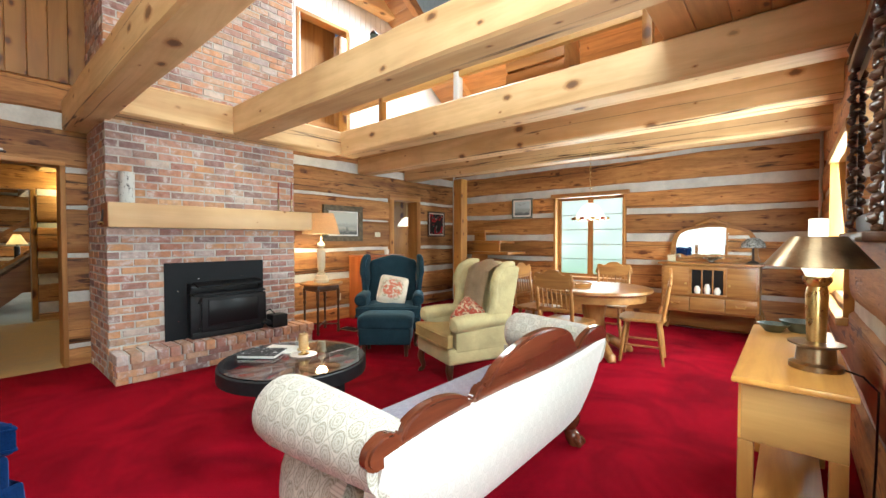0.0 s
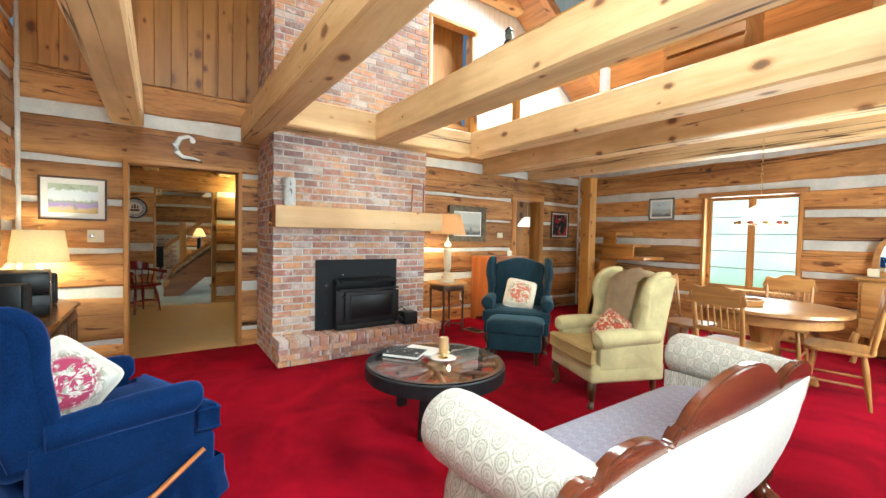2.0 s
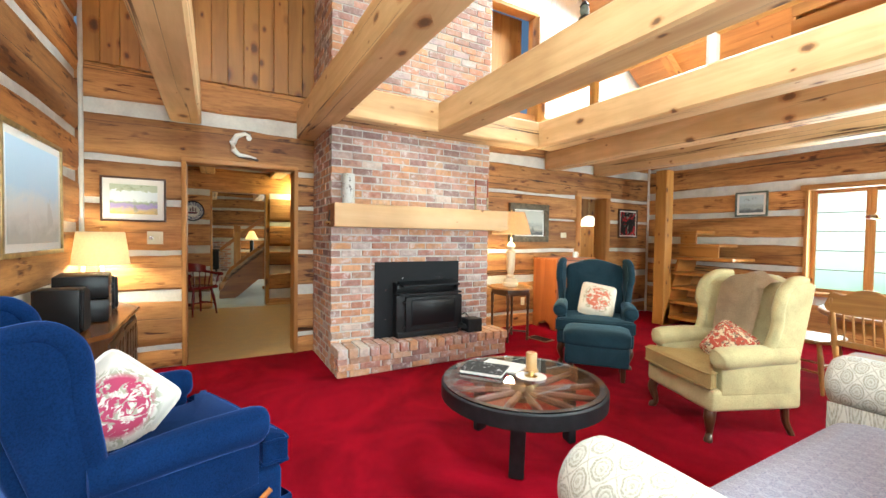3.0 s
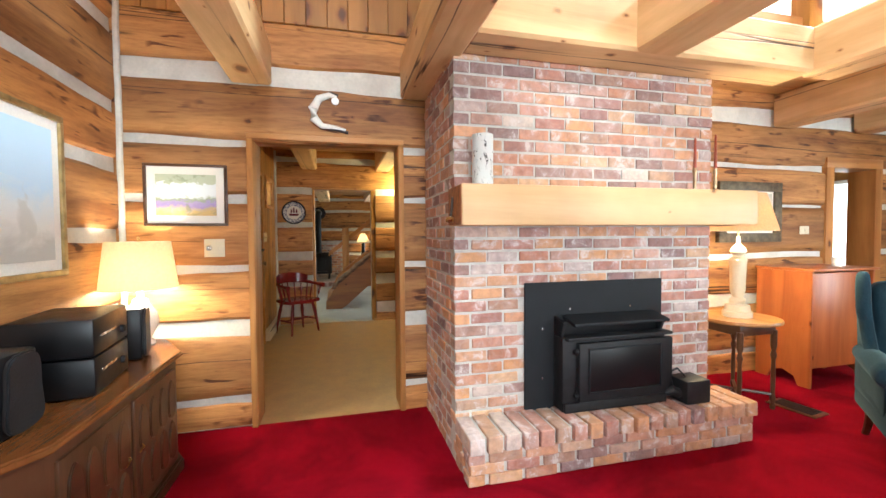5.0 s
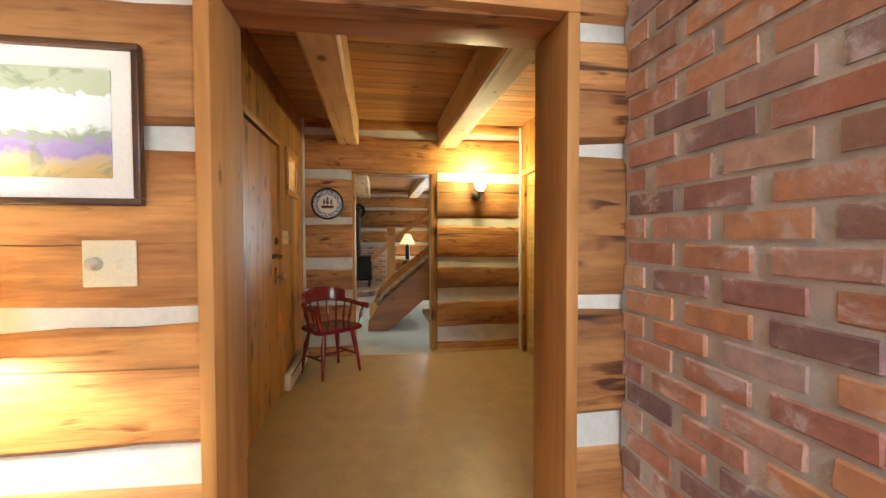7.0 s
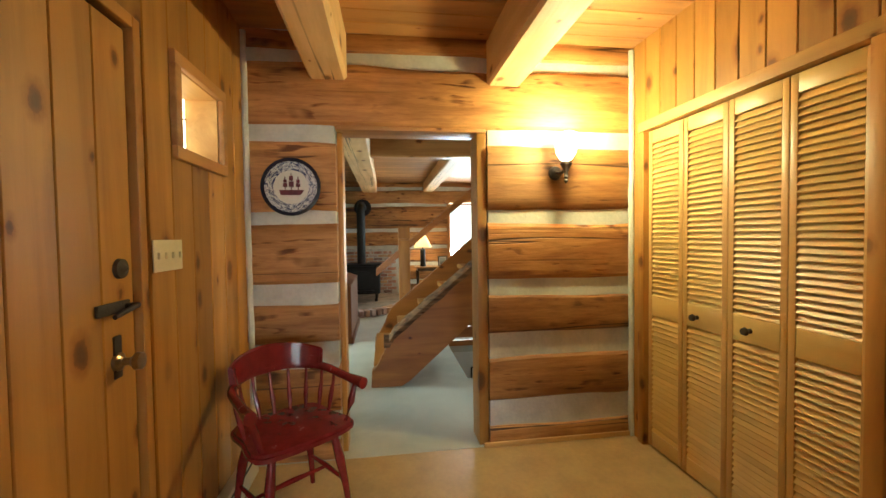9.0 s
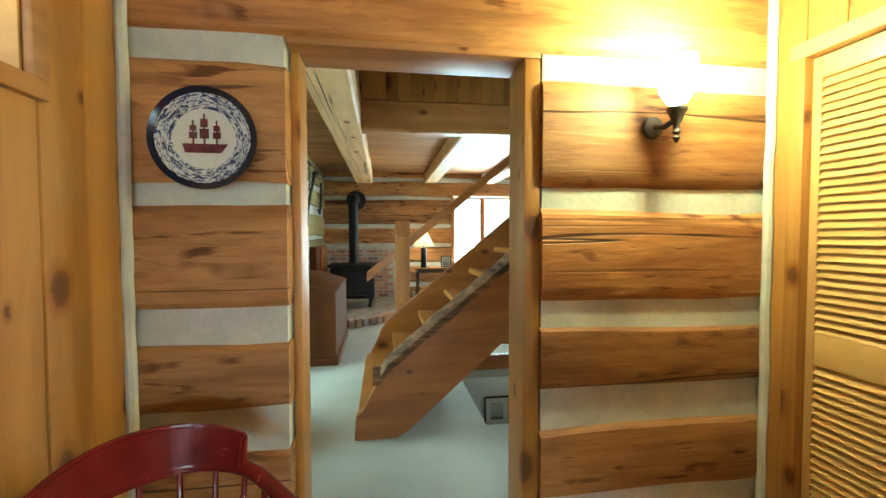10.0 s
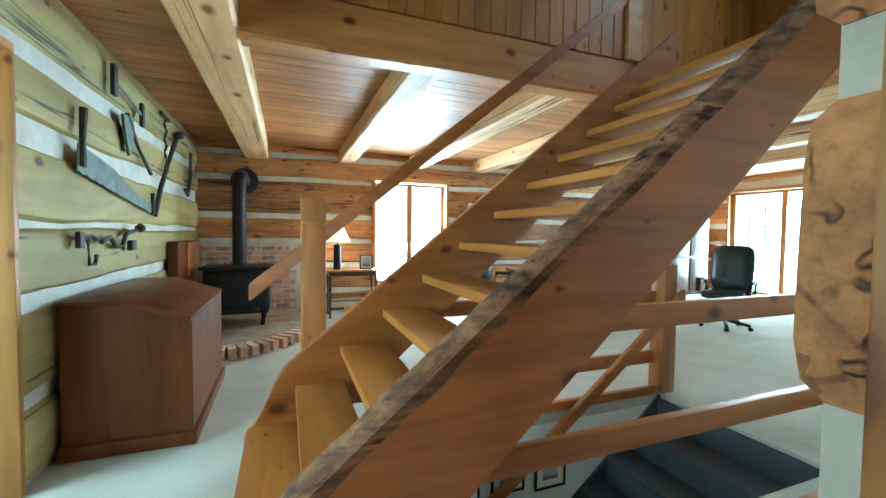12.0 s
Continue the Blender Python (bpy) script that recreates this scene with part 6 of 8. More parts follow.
# pictures and wall fittings
framed("painting", "large pale blue landscape in a narrow gilt frame", pose(-3.84, YL + 0.012, 1.53, 0, 0, 180), 1.02, 0.78, picture_mat("pale_blue_landscape", (0.5, 0.66, 0.8), (0.68, 0.72, 0.72), (0.5, 0.5, 0.46), (0.72, 0.72, 0.68), 4.0), M_GILT, 0.03, 0.05)
framed("painting", "watercolour garden scene in a dark wooden frame", pose(W1 + 0.012, -0.875, 1.6, 0, 0, 90), 0.49, 0.405, picture_mat("garden_watercolour", (0.66, 0.72, 0.7), (0.3, 0.38, 0.16), (0.2, 0.24, 0.14), (0.36, 0.3, 0.5), 6.0, [(0.3, (0.6, 0.42, 0.16)), (0.4, (0.5, 0.4, 0.3)), (0.46, (0.32, 0.24, 0.5)), (0.56, (0.36, 0.3, 0.52)), (0.62, (0.3, 0.36, 0.22)), (0.7, (0.7, 0.75, 0.76)), (1.0, (0.72, 0.78, 0.8)), (1.14, (0.45, 0.5, 0.36))]), M_WALNUT, 0.018, 0.05)
framed("painting", "dark seascape in a wide worn carved frame", pose(W1 + 0.015, 3.82, 1.52, 0, 0, 90), 0.74, 0.56, picture_mat("grey_seascape", (0.45, 0.45, 0.38), (0.3, 0.3, 0.26), (0.08, 0.08, 0.07), (0.4, 0.38, 0.3), 5.0), M_OLDFRAME, 0.085, 0.02, 0.045)
framed("painting", "red flowers on black in a dark frame", pose(W1 + 0.012, 6.07, 1.57, 0, 0, 90), 0.5, 0.5, M_FLOWERPIC, M_WALNUT, 0.03, 0.02)
framed("painting", "small ship print in a grey blue frame", pose(-3.3, YW - 0.012, 1.84), 0.42, 0.36, picture_mat("ship_print", (0.5, 0.6, 0.62), (0.35, 0.42, 0.42), (0.12, 0.14, 0.15), (0.4, 0.46, 0.45), 7.0), M_TOOL, 0.025, 0.03)
switch_plate("light_switch", "ivory dimmer and switch plate on the log wall", pose(W1 + 0.004, -0.72, 1.25, 0, 0, 90), 0.125, 0.12)
switch_plate("light_switch", "small ivory switch plate on the log wall", pose(W1 + 0.004, 4.55, 1.35, 0, 0, 90), 0.12, 0.08, 1, False)
oc = thing("wall_outlet", "ivory wall outlet near the floor", "outlet", pose(W1 + 0.004, 3.75, 0.36, 0, 0, 90))
part("plate", rbox(-0.035, 0.035, -0.006, 0, -0.057, 0.057, 0.003), M_IVORY, oc)
part("socket", rbox(-0.016, 0.016, -0.009, -0.005, 0.008, 0.04, 0.004), M_IVORY, oc)
part("socket", rbox(-0.016, 0.016, -0.009, -0.005, -0.04, -0.008, 0.004), M_IVORY, oc)
moon = thing("wall_hook_ornament", "curled pale and black crescent ornament over the doorway", "ornament", pose(W1 + 0.02, 0.02, 2.2))
cur = [(0.07, 0.105), (0.02, 0.12), (-0.05, 0.09), (-0.09, 0.02), (-0.085, -0.05), (-0.03, -0.1), (0.06, -0.105), (0.13, -0.12)]
part("crescent", tube([(0, y, z) for y, z in cur], [0.012, 0.02, 0.028, 0.034, 0.032, 0.022, 0.014, 0.008], 12), M_PORCELAIN, moon)
part("edge", tube([(-0.004, y * 1.14, z * 1.14) for y, z in cur], 0.011, 8), M_TOOLDARK, moon)
part("curl", lathe([(0, -0.012), (0.024, -0.01), (0.028, 0), (0.024, 0.01), (0, 0.012)], 16), M_PORCELAIN, moon).matrix_local = Matrix.Translation((0, 0.06, 0.08)) @ pose(0, 0, 0, 0, 90, 0)

# mantel things
va = thing("birch_vase", "birch bark cylinder vase on the mantel", "vase", pose(-4.03, 0.86, 1.59))
part("body", lathe([(0, 0), (0.058, 0), (0.058, 0.28), (0.05, 0.28), (0.05, 0.24), (0, 0.24)], 24), floral_mat("birch_bark", (0.6, 0.61, 0.58), (0.06, 0.06, 0.06), (0.36, 0.37, 0.36), 5.0, 0.66), va)
for k, y in enumerate((2.28, 2.44)):
    cs = thing("candlestick", "slender dark candlestick with a tall taper", "candlestick", pose(-4.03, y, 1.59), "mantel candlesticks")
    part("holder", lathe([(0, 0), (0.035, 0), (0.03, 0.012), (0.009, 0.02), (0.012, 0.06), (0.008, 0.1), (0.016, 0.13), (0.012, 0.15), (0, 0.15)], 16), M_BRONZE, cs)
    part("taper", lathe([(0, 0.15), (0.01, 0.15), (0.007, 0.33 + 0.03 * k), (0, 0.34 + 0.03 * k)], 10), M_RUST, cs)

# lamp table right of the fireplace
lt = thing("side_table", "small round dark table with turned legs", "side table", pose(-4.4, 3.08, 0))
part("tabletop", lathe([(0, 0.655), (0.28, 0.655), (0.285, 0.665), (0.28, 0.68), (0, 0.68)], 36), M_OAK, lt, "pale worn round top")
part("apron", rbox(-0.17, 0.17, -0.17, 0.17, 0.57, 0.655, 0.006), M_WALNUT, lt)
for x in (-0.16, 0.16):
    for y in (-0.16, 0.16):
        part("leg", turned_leg(0.6, 0.022), M_WALNUTZ, lt).location = (x, y, 0)
for s in (-1, 1):
    part("stretcher", tube([(-0.16, s * 0.16, 0.11), (0.16, -s * 0.16, 0.11)], 0.011, 8), M_WALNUT, lt)
table_lamp("table_lamp", "tall cream column lamp with a tan shade", pose(-4.4, 3.08, 0.682), [(0, 0), (0.1, 0), (0.1, 0.04), (0.085, 0.05), (0.08, 0.09), (0.05, 0.1), (0.055, 0.13), (0.035, 0.15), (0.05, 0.2), (0.055, 0.4), (0.06, 0.44), (0.03, 0.47), (0.055, 0.5), (0.045, 0.53), (0.015, 0.56), (0.012, 0.62), (0, 0.62)], M_IVORY, (0.25, 0.17, 0.66, 0.94), M_SHADE_TAN, 115, (1.0, 0.76, 0.45))

# orange cabinet behind the blue chair
oc = thing("low_cupboard", "orange stained pine cupboard with arched feet", "cupboard", pose(-4.68, 4.3, 0))
part("carcass", rbox(-0.23, 0.2, -0.34, 0.36, 0.16, 0.98, 0.006), M_REDPINE, oc)
for y in (-0.36, 0.36):
    part("end_board", prism([(-0.24, 0), (-0.13, 0), (-0.1, 0.07), (0, 0.11), (0.1, 0.07), (0.13, 0), (0.23, 0), (0.23, 0.995), (-0.24, 0.995)], 0.022, Matrix.Translation((0, y - 0.011, 0)) @ AXZ, 0.003), M_REDPINE, oc)
part("top", rbox(-0.25, 0.25, -0.38, 0.4, 0.995, 1.018, 0.006), M_REDPINE, oc)
mg = thing("mug", "small white mug on the cupboard", "mug", pose(-4.6, 4.45, 1.0195))
part("cup", lathe([(0, 0), (0.035, 0), (0.04, 0.085), (0.034, 0.085), (0.03, 0.01), (0, 0.01)], 18), M_PORCELAIN, mg)
part("handle", tube([(0.036, 0, 0.07), (0.065, 0, 0.06), (0.062, 0, 0.03), (0.035, 0, 0.02)], 0.006, 6), M_PORCELAIN, mg)

# post and winding stair
tagged(new("stair_post", ob_mesh("stair_post", rbox(-4.2, -4.02, 5.72, 5.9, 0, 2.36, 0.012), M_PINEZ)), "knotty square pine post from floor to beam", "post", kind="structure")
ws = thing("corner_stair", "open timber stair winding up beside the post", "staircase", kind="structure")
for i, z in enumerate((0.1, 0.33, 0.55, 0.77)):
    part("tread", rbox(-4.02, -3.33, 5.84 + 0.03 * i, 6.4, z, z + 0.042, 0.006), M_STAIRX, ws)
part("string_board", prism([(5.7, 0), (6.15, 0), (6.6, 1.0), (6.1, 1.0)], 0.04, Matrix.Translation((-4.06, 0, 0)) @ AYZ, 0.004), M_STAIR, ws)
part("landing", rbox(-4.02, -3.22, 6.0, 6.62, 1.0, 1.045, 0.006), M_STAIRX, ws)
for i, xr in enumerate((-3.45, -3.78)):
    part("winder", rbox(-4.05, xr, 6.1 + 0.02 * i, 6.62, 1.2 + 0.2 * i, 1.245 + 0.2 * i, 0.006), M_STAIRX, ws)
    part("riser", rbox(-4.05, xr - 0.03, 6.14 + 0.02 * i, 6.17 + 0.02 * i, 1.045 + 0.2 * i, 1.2 + 0.2 * i, 0.004), M_STAIRX, ws)
# ---- dining end ----
dt = thing("dining_table", "round golden oak pedestal dining table", "dining table", pose(-1.18, 4.5, 0))
part("tabletop", lathe([(0, 0.695), (0.58, 0.695), (0.6, 0.71), (0.595, 0.735), (0.58, 0.74), (0, 0.74)], 48), M_OAK, dt)
part("apron", lathe([(0.5, 0.61), (0.53, 0.61), (0.53, 0.695), (0.5, 0.695), (0.5, 0.61)], 40), M_OAK, dt)
part("pedestal", lathe([(0, 0.1), (0.15, 0.1), (0.17, 0.16), (0.13, 0.22), (0.11, 0.4), (0.14, 0.56), (0.17, 0.61), (0.3, 0.615), (0.3, 0.69), (0, 0.69)], 24), M_OAKZ, dt)
for i in range(4):
    a = math.pi / 4 + i * math.pi / 2
    c, s = math.cos(a), math.sin(a)
    part("foot", tube([(0.1 * c, 0.1 * s, 0.17), (0.22 * c, 0.22 * s, 0.13), (0.34 * c, 0.34 * s, 0.06), (0.4 * c, 0.4 * s, 0.045), (0.43 * c, 0.43 * s, 0.0)], [0.06, 0.055, 0.05, 0.05, 0.035], 10), M_OAKZ, dt)
bw = thing("wooden_bowl", "shallow pale wooden tray on the dining table", "bowl", pose(-1.3, 4.35, 0.7405))
part("dish", lathe([(0, 0), (0.13, 0), (0.15, 0.05), (0.14, 0.05), (0.12, 0.012), (0, 0.012)], 24), M_OAK, bw)


def press_back_chair(label, m):
    """Front towards -y: shaped crest rail, spindles, caned seat, turned legs."""
    c = thing("dining_chair", label, "chair", m, "chairs round the table")
    part("seat", prism(arc_outline([(-0.2, -0.2), (0.2, -0.2), (0.215, 0.0), (0.18, 0.2), (-0.18, 0.2), (-0.215, 0.0)], 4), 0.03, Matrix.Translation((0, 0, 0.43)), 0.008), M_OAK, c)
    crest = arc_outline([(-0.2, 0.8), (0.2, 0.8), (0.215, 0.9), (0.19, 0.945), (0.12, 0.93), (0.06, 0.965), (0, 0.975), (-0.06, 0.965), (-0.12, 0.93), (-0.19, 0.945), (-0.215, 0.9)], 4)
    bm = prism(crest, 0.022, Matrix.Translation((0, 0.24, 0)) @ AXZ, 0.006)
    part("crest_rail", bm, M_OAK, c)
    part("back_rail", rbox(-0.18, 0.18, 0.205, 0.225, 0.56, 0.6, 0.006), M_OAK, c)
    for s in (-1, 1):
        part("back_post", tube([(s * 0.18, 0.19, 0.45), (s * 0.187, 0.215, 0.6), (s * 0.192, 0.245, 0.82), (s * 0.195, 0.258, 0.9)], [0.017, 0.02, 0.016, 0.012], 10), M_OAKZ, c)
        for y in (-0.16, 0.16):
            part("leg", tube([(s * 0.15, y * 0.9, 0.43), (s * 0.165, y * 1.05, 0.28), (s * 0.18, y * 1.15, 0.14), (s * 0.19, y * 1.25, 0.0)], [0.016, 0.022, 0.018, 0.013], 10), M_OAKZ, c)
        part("stretcher", tube([(s * 0.175, -0.18, 0.18), (s * 0.175, 0.18, 0.18)], 0.01, 8), M_OAKZ, c)
    part("stretcher", tube([(-0.175, -0.185, 0.24), (0.175, -0.185, 0.24)], 0.012, 8), M_OAKZ, c)
    for i in range(6):
        x = -0.13 + i * 0.052
        part("spindle", tube([(x, 0.213, 0.6), (x, 0.228, 0.7), (x, 0.246, 0.81)], [0.006, 0.009, 0.006], 8), M_OAKZ, c)
    return c


ch = press_back_chair("golden oak press-back chair turned away from the table", pose(-0.68, 4.55, 0, 0, 0, -80))
tagged(copy_thing(ch, pose(-1.22, 3.85, 0, 0, 0, 172)), "golden oak press-back chair with a scalloped crest rail")
tagged(copy_thing(ch, pose(-1.85, 4.45, 0, 0, 0, 85)), "golden oak press-back chair with a scalloped crest rail")
tagged(copy_thing(ch, pose(-1.25, 5.2, 0, 0, 0, 5)), "golden oak press-back chair by the window")
jug = thing("stone_jug", "grey stoneware jug on the carpet", "jug", pose(-2.25, 5.1, 0))
part("body", lathe([(0, 0), (0.09, 0), (0.11, 0.06), (0.115, 0.25), (0.08, 0.34), (0.04, 0.37), (0.045, 0.4), (0, 0.4)], 20), M_STONE, jug)

pl = thing("pendant_lamp", "lit white glass pendant with red leaded edge", "pendant lamp", pose(-1.42, 5.0, 0))
part("canopy", lathe([(0, 2.645), (0.06, 2.645), (0.05, 2.6), (0.015, 2.58), (0, 2.58)], 20), M_BRASS, pl)
ch_ = bmx()
for i in range(15):
    z = 1.74 + i * 0.057
    merge(ch_, tube([(0.01 * math.cos(a) if i % 2 else 0, 0 if i % 2 else 0.01 * math.cos(a), z + 0.03 * math.sin(a)) for a in (k * math.pi / 4 for k in range(8))], 0.0025, 5, True))
part("chain", ch_, M_BRASS, pl)
part("shade", lathe([(0.03, 1.72), (0.1, 1.68), (0.15, 1.6), (0.165, 1.56), (0.16, 1.56), (0.145, 1.6), (0.095, 1.675), (0.03, 1.71)], 32), M_PENDANT, pl)
part("rim", lathe([(0.165, 1.56), (0.2, 1.535), (0.197, 1.52), (0.16, 1.55), (0.165, 1.56)], 32), M_PENDANT, pl)
for i in range(10):
    a = i * math.pi / 5 + 0.2
    part("glass_flower", lathe([(0, -0.024), (0.03, -0.014), (0.036, 0.006), (0, 0.022)], 8, (0.2 * math.cos(a), 0.2 * math.sin(a), 1.53)), M_RUST if i % 2 else M_BRASS, pl, "red and amber glass flower")
bulb("pendant_light", (-1.42, 5.0, 1.52), 18)

# sideboard with mirror
sb = thing("sideboard", "golden oak sideboard with bowed legs and drawers", "sideboard", pose(-0.32, 6.38, 0))
part("carcass", rbox(-0.54, 0.54, -0.2, 0.22, 0.3, 0.93, 0.006), M_OAK, sb)
part("top", rbox(-0.58, 0.58, -0.25, 0.23, 0.93, 0.96, 0.008), M_OAK, sb)
part("back_panel", rbox(-0.5, 0.5, 0.18, 0.2, 0.05, 0.3, 0.004), M_OAK, sb)
for s in (-1, 1):
    d = part("door", rbox(s * 0.36 - 0.15, s * 0.36 + 0.15, -0.22, -0.2, 0.53, 0.9, 0.006), M_OAK, sb)
    part("knob", lathe([(0, 0), (0.012, 0), (0.015, 0.02), (0, 0.024)], 12), M_BRASS, d).matrix_local = pose(s * 0.24, -0.22, 0.68, 90)
    w = part("drawer", rbox(s * 0.36 - 0.16, s * 0.36 + 0.16, -0.225, -0.2, 0.33, 0.5, 0.006), M_OAK, sb)
    part("pull", tube([(s * 0.36 - 0.05, -0.226, 0.43), (s * 0.36 - 0.04, -0.25, 0.41), (s * 0.36 + 0.04, -0.25, 0.41), (s * 0.36 + 0.05, -0.226, 0.43)], 0.006, 6), M_BRASS, w)
    for y in (-0.2, 0.18):
        part("leg", tube([(s * 0.53, y, 0.34), (s * 0.555, y - 0.02, 0.24), (s * 0.53, y, 0.1), (s * 0.55, y - 0.02, 0.0)], [0.035, 0.035, 0.02, 0.028], 10), M_OAKZ, sb)
part("middle_drawer", rbox(-0.19, 0.19, -0.225, -0.2, 0.33, 0.5, 0.006), M_OAK, sb)
gd = part("glass_door", rbox(-0.2, 0.2, -0.205, -0.201, 0.53, 0.9, 0.002, 1), M_PLASTIC, sb)
for x0, x1, z0, z1 in ((-0.21, 0.21, 0.87, 0.905), (-0.21, 0.21, 0.525, 0.555), (-0.21, -0.175, 0.555, 0.87), (0.175, 0.21, 0.555, 0.87), (-0.068, -0.052, 0.555, 0.87), (0.052, 0.068, 0.555, 0.87)):
    part("door_bar", rbox(x0, x1, -0.225, -0.204, z0, z1, 0.003), M_OAK, gd)
for x, h in ((-0.11, 0.1), (0.0, 0.13), (0.11, 0.09)):
    part("china", lathe([(0, 0), (0.03, 0), (0.04, h * 0.5), (0.02, h), (0, h)], 14, (x, -0.214, 0.557)), M_PORCELAIN, gd)
mr = thing("sideboard_mirror", "wide oak framed mirror with a carved crest", "mirror", pose(-0.32, 6.58, 0.962))
mo = arc_outline([(-0.44, 0.0), (0.44, 0.0), (0.5, 0.1), (0.47, 0.34), (0.36, 0.45), (0.12, 0.5), (-0.12, 0.5), (-0.36, 0.45), (-0.47, 0.34), (-0.5, 0.1)], 5)
mi = [(x * 0.88, 0.05 + (z - 0.0) * 0.83) for x, z in mo]
bm = bmx()
n = len(mo)
v0 = [bm.verts.new((x, -0.03, z)) for x, z in mo]
v1 = [bm.verts.new((x, -0.03, z)) for x, z in mi]
v2 = [bm.verts.new((x, 0.02, z)) for x, z in mo]
v3 = [bm.verts.new((x, 0.0, z)) for x, z in mi]
for i in range(n):
    j = (i + 1) % n
    bm.faces.new((v0[i], v0[j], v1[j], v1[i]))
    bm.faces.new((v0[i], v2[i], v2[j], v0[j]))
    bm.faces.new((v1[i], v1[j], v3[j], v3[i]))
bmesh.ops.recalc_face_normals(bm, faces=bm.faces[:])
part("frame", bm, M_OAK, mr)
part("glass", prism(mi, 0.006, Matrix.Translation((0, -0.01, 0)) @ AXZ), M_MIRROR, mr)
part("carving", merge(tube([(-0.2, -0.035, 0.5), (-0.08, -0.04, 0.54), (0, -0.04, 0.57), (0.08, -0.04, 0.54), (0.2, -0.035, 0.5)], [0.012, 0.03, 0.045, 0.03, 0.012], 10), lathe([(0, -0.03), (0.04, 0), (0, 0.03)], 10, (0, -0.05, 0.54))), M_OAK, mr)
tl = thing("leaded_lamp", "small dark lamp with a leaded glass shade", "table lamp", pose(0.14, 6.36, 0.962))
part("base", lathe([(0, 0), (0.07, 0), (0.06, 0.015), (0.015, 0.04), (0.012, 0.2), (0, 0.2)], 18), M_TOOLDARK, tl)
part("shade", lathe([(0.13, 0.2), (0.12, 0.26), (0.07, 0.31), (0.015, 0.33), (0, 0.33)], 24), M_TIFF, tl)
sv = thing("silver_dish", "small silver basket on the sideboard", "dish", pose(-0.3, 6.35, 0.962))
part("bowl", lathe([(0, 0), (0.05, 0), (0.03, 0.015), (0.1, 0.06), (0.095, 0.06), (0.03, 0.022), (0, 0.022)], 20), M_CHROME, sv)
part("handle", tube([(-0.095, 0, 0.058), (-0.05, 0, 0.1), (0.05, 0, 0.1), (0.095, 0, 0.058)], 0.004, 6), M_CHROME, sv)
ck = thing("mantel_clock", "small cream box on the sideboard", "box", pose(-0.78, 6.4, 0.962))
part("case", rbox(-0.045, 0.045, -0.04, 0.04, 0, 0.09, 0.008), M_IVORY, ck)

# pine table under the side window
pt = thing("pine_table", "waxed pine side table with deep apron", "table", pose(0.53, 2.42, 0))
part("tabletop", rbox(-0.2, 0.15, -0.62, 0.62, 0.725, 0.75, 0.006), M_DESK, pt)
part("end_apron", rbox(-0.17, 0.13, -0.585, -0.56, 0.5, 0.725, 0.004), M_PINEX, pt)
part("end_apron", rbox(-0.17, 0.13, 0.56, 0.585, 0.5, 0.725, 0.004), M_PINEX, pt)
part("side_apron", rbox(-0.18, -0.155, -0.58, 0.58, 0.5, 0.725, 0.004), M_DESK, pt)
for x in (-0.155, 0.105):
    for y in (-0.56, 0.56):
        part("leg", rbox(x - 0.025, x + 0.025, y - 0.025, y + 0.025, 0, 0.5, 0.005), M_PINEZ, pt)
part("shelf", rbox(-0.14, 0.09, -0.55, 0.55, 0.16, 0.185, 0.004), M_DESK, pt)
bl = thing("brass_lamp", "brass oil-style lamp with a wide bronze shade", "table lamp", pose(0.58, 2.12, 0.752))
part("foot", lathe([(0, 0), (0.085, 0), (0.085, 0.02), (0.065, 0.03), (0.06, 0.085), (0.09, 0.1), (0.09, 0.105), (0.03, 0.11), (0, 0.11)], 32), M_BRONZE, bl)
part("column", lathe([(0, 0.11), (0.03, 0.11), (0.036, 0.3), (0.03, 0.33), (0.045, 0.35), (0.045, 0.37), (0, 0.37)], 24), M_BRASS, bl)
part("chimney", lathe([(0.035, 0.37), (0.05, 0.4), (0.045, 0.45), (0.03, 0.5), (0.03, 0.6), (0.027, 0.6), (0.027, 0.5), (0.042, 0.45), (0.047, 0.4), (0.032, 0.37)], 20), M_PENDANT, bl)
part("shade", lathe([(0.17, 0.41), (0.174, 0.412), (0.085, 0.53), (0.075, 0.53), (0.17, 0.41)], 40), M_BRONZE, bl)
part("cord", tube([(0.08, 0.02, 0.006), (0.13, -0.05, 0.005), (0.17, -0.06, -0.04), (0.165, -0.08, -0.3), (0.16, -0.05, -0.6)], 0.004, 6), M_PLASTIC, bl)
bulb("brass_lamp_light", (0.58, 2.12, 1.19), 10, radius=0.02)
for x, y, r in ((0.43, 2.86, 0.075), (0.55, 2.93, 0.1)):
    b_ = thing("pottery_bowl", "shallow grey green pottery bowl on the pine table", "bowl", pose(x, y, 0.752), "bowls on the table")
    part("bowl", lathe([(0, 0), (r * 0.5, 0), (r, r * 0.6), (r * 0.94, r * 0.6), (r * 0.46, 0.01), (0, 0.01)], 24), M_TOOL, b_)
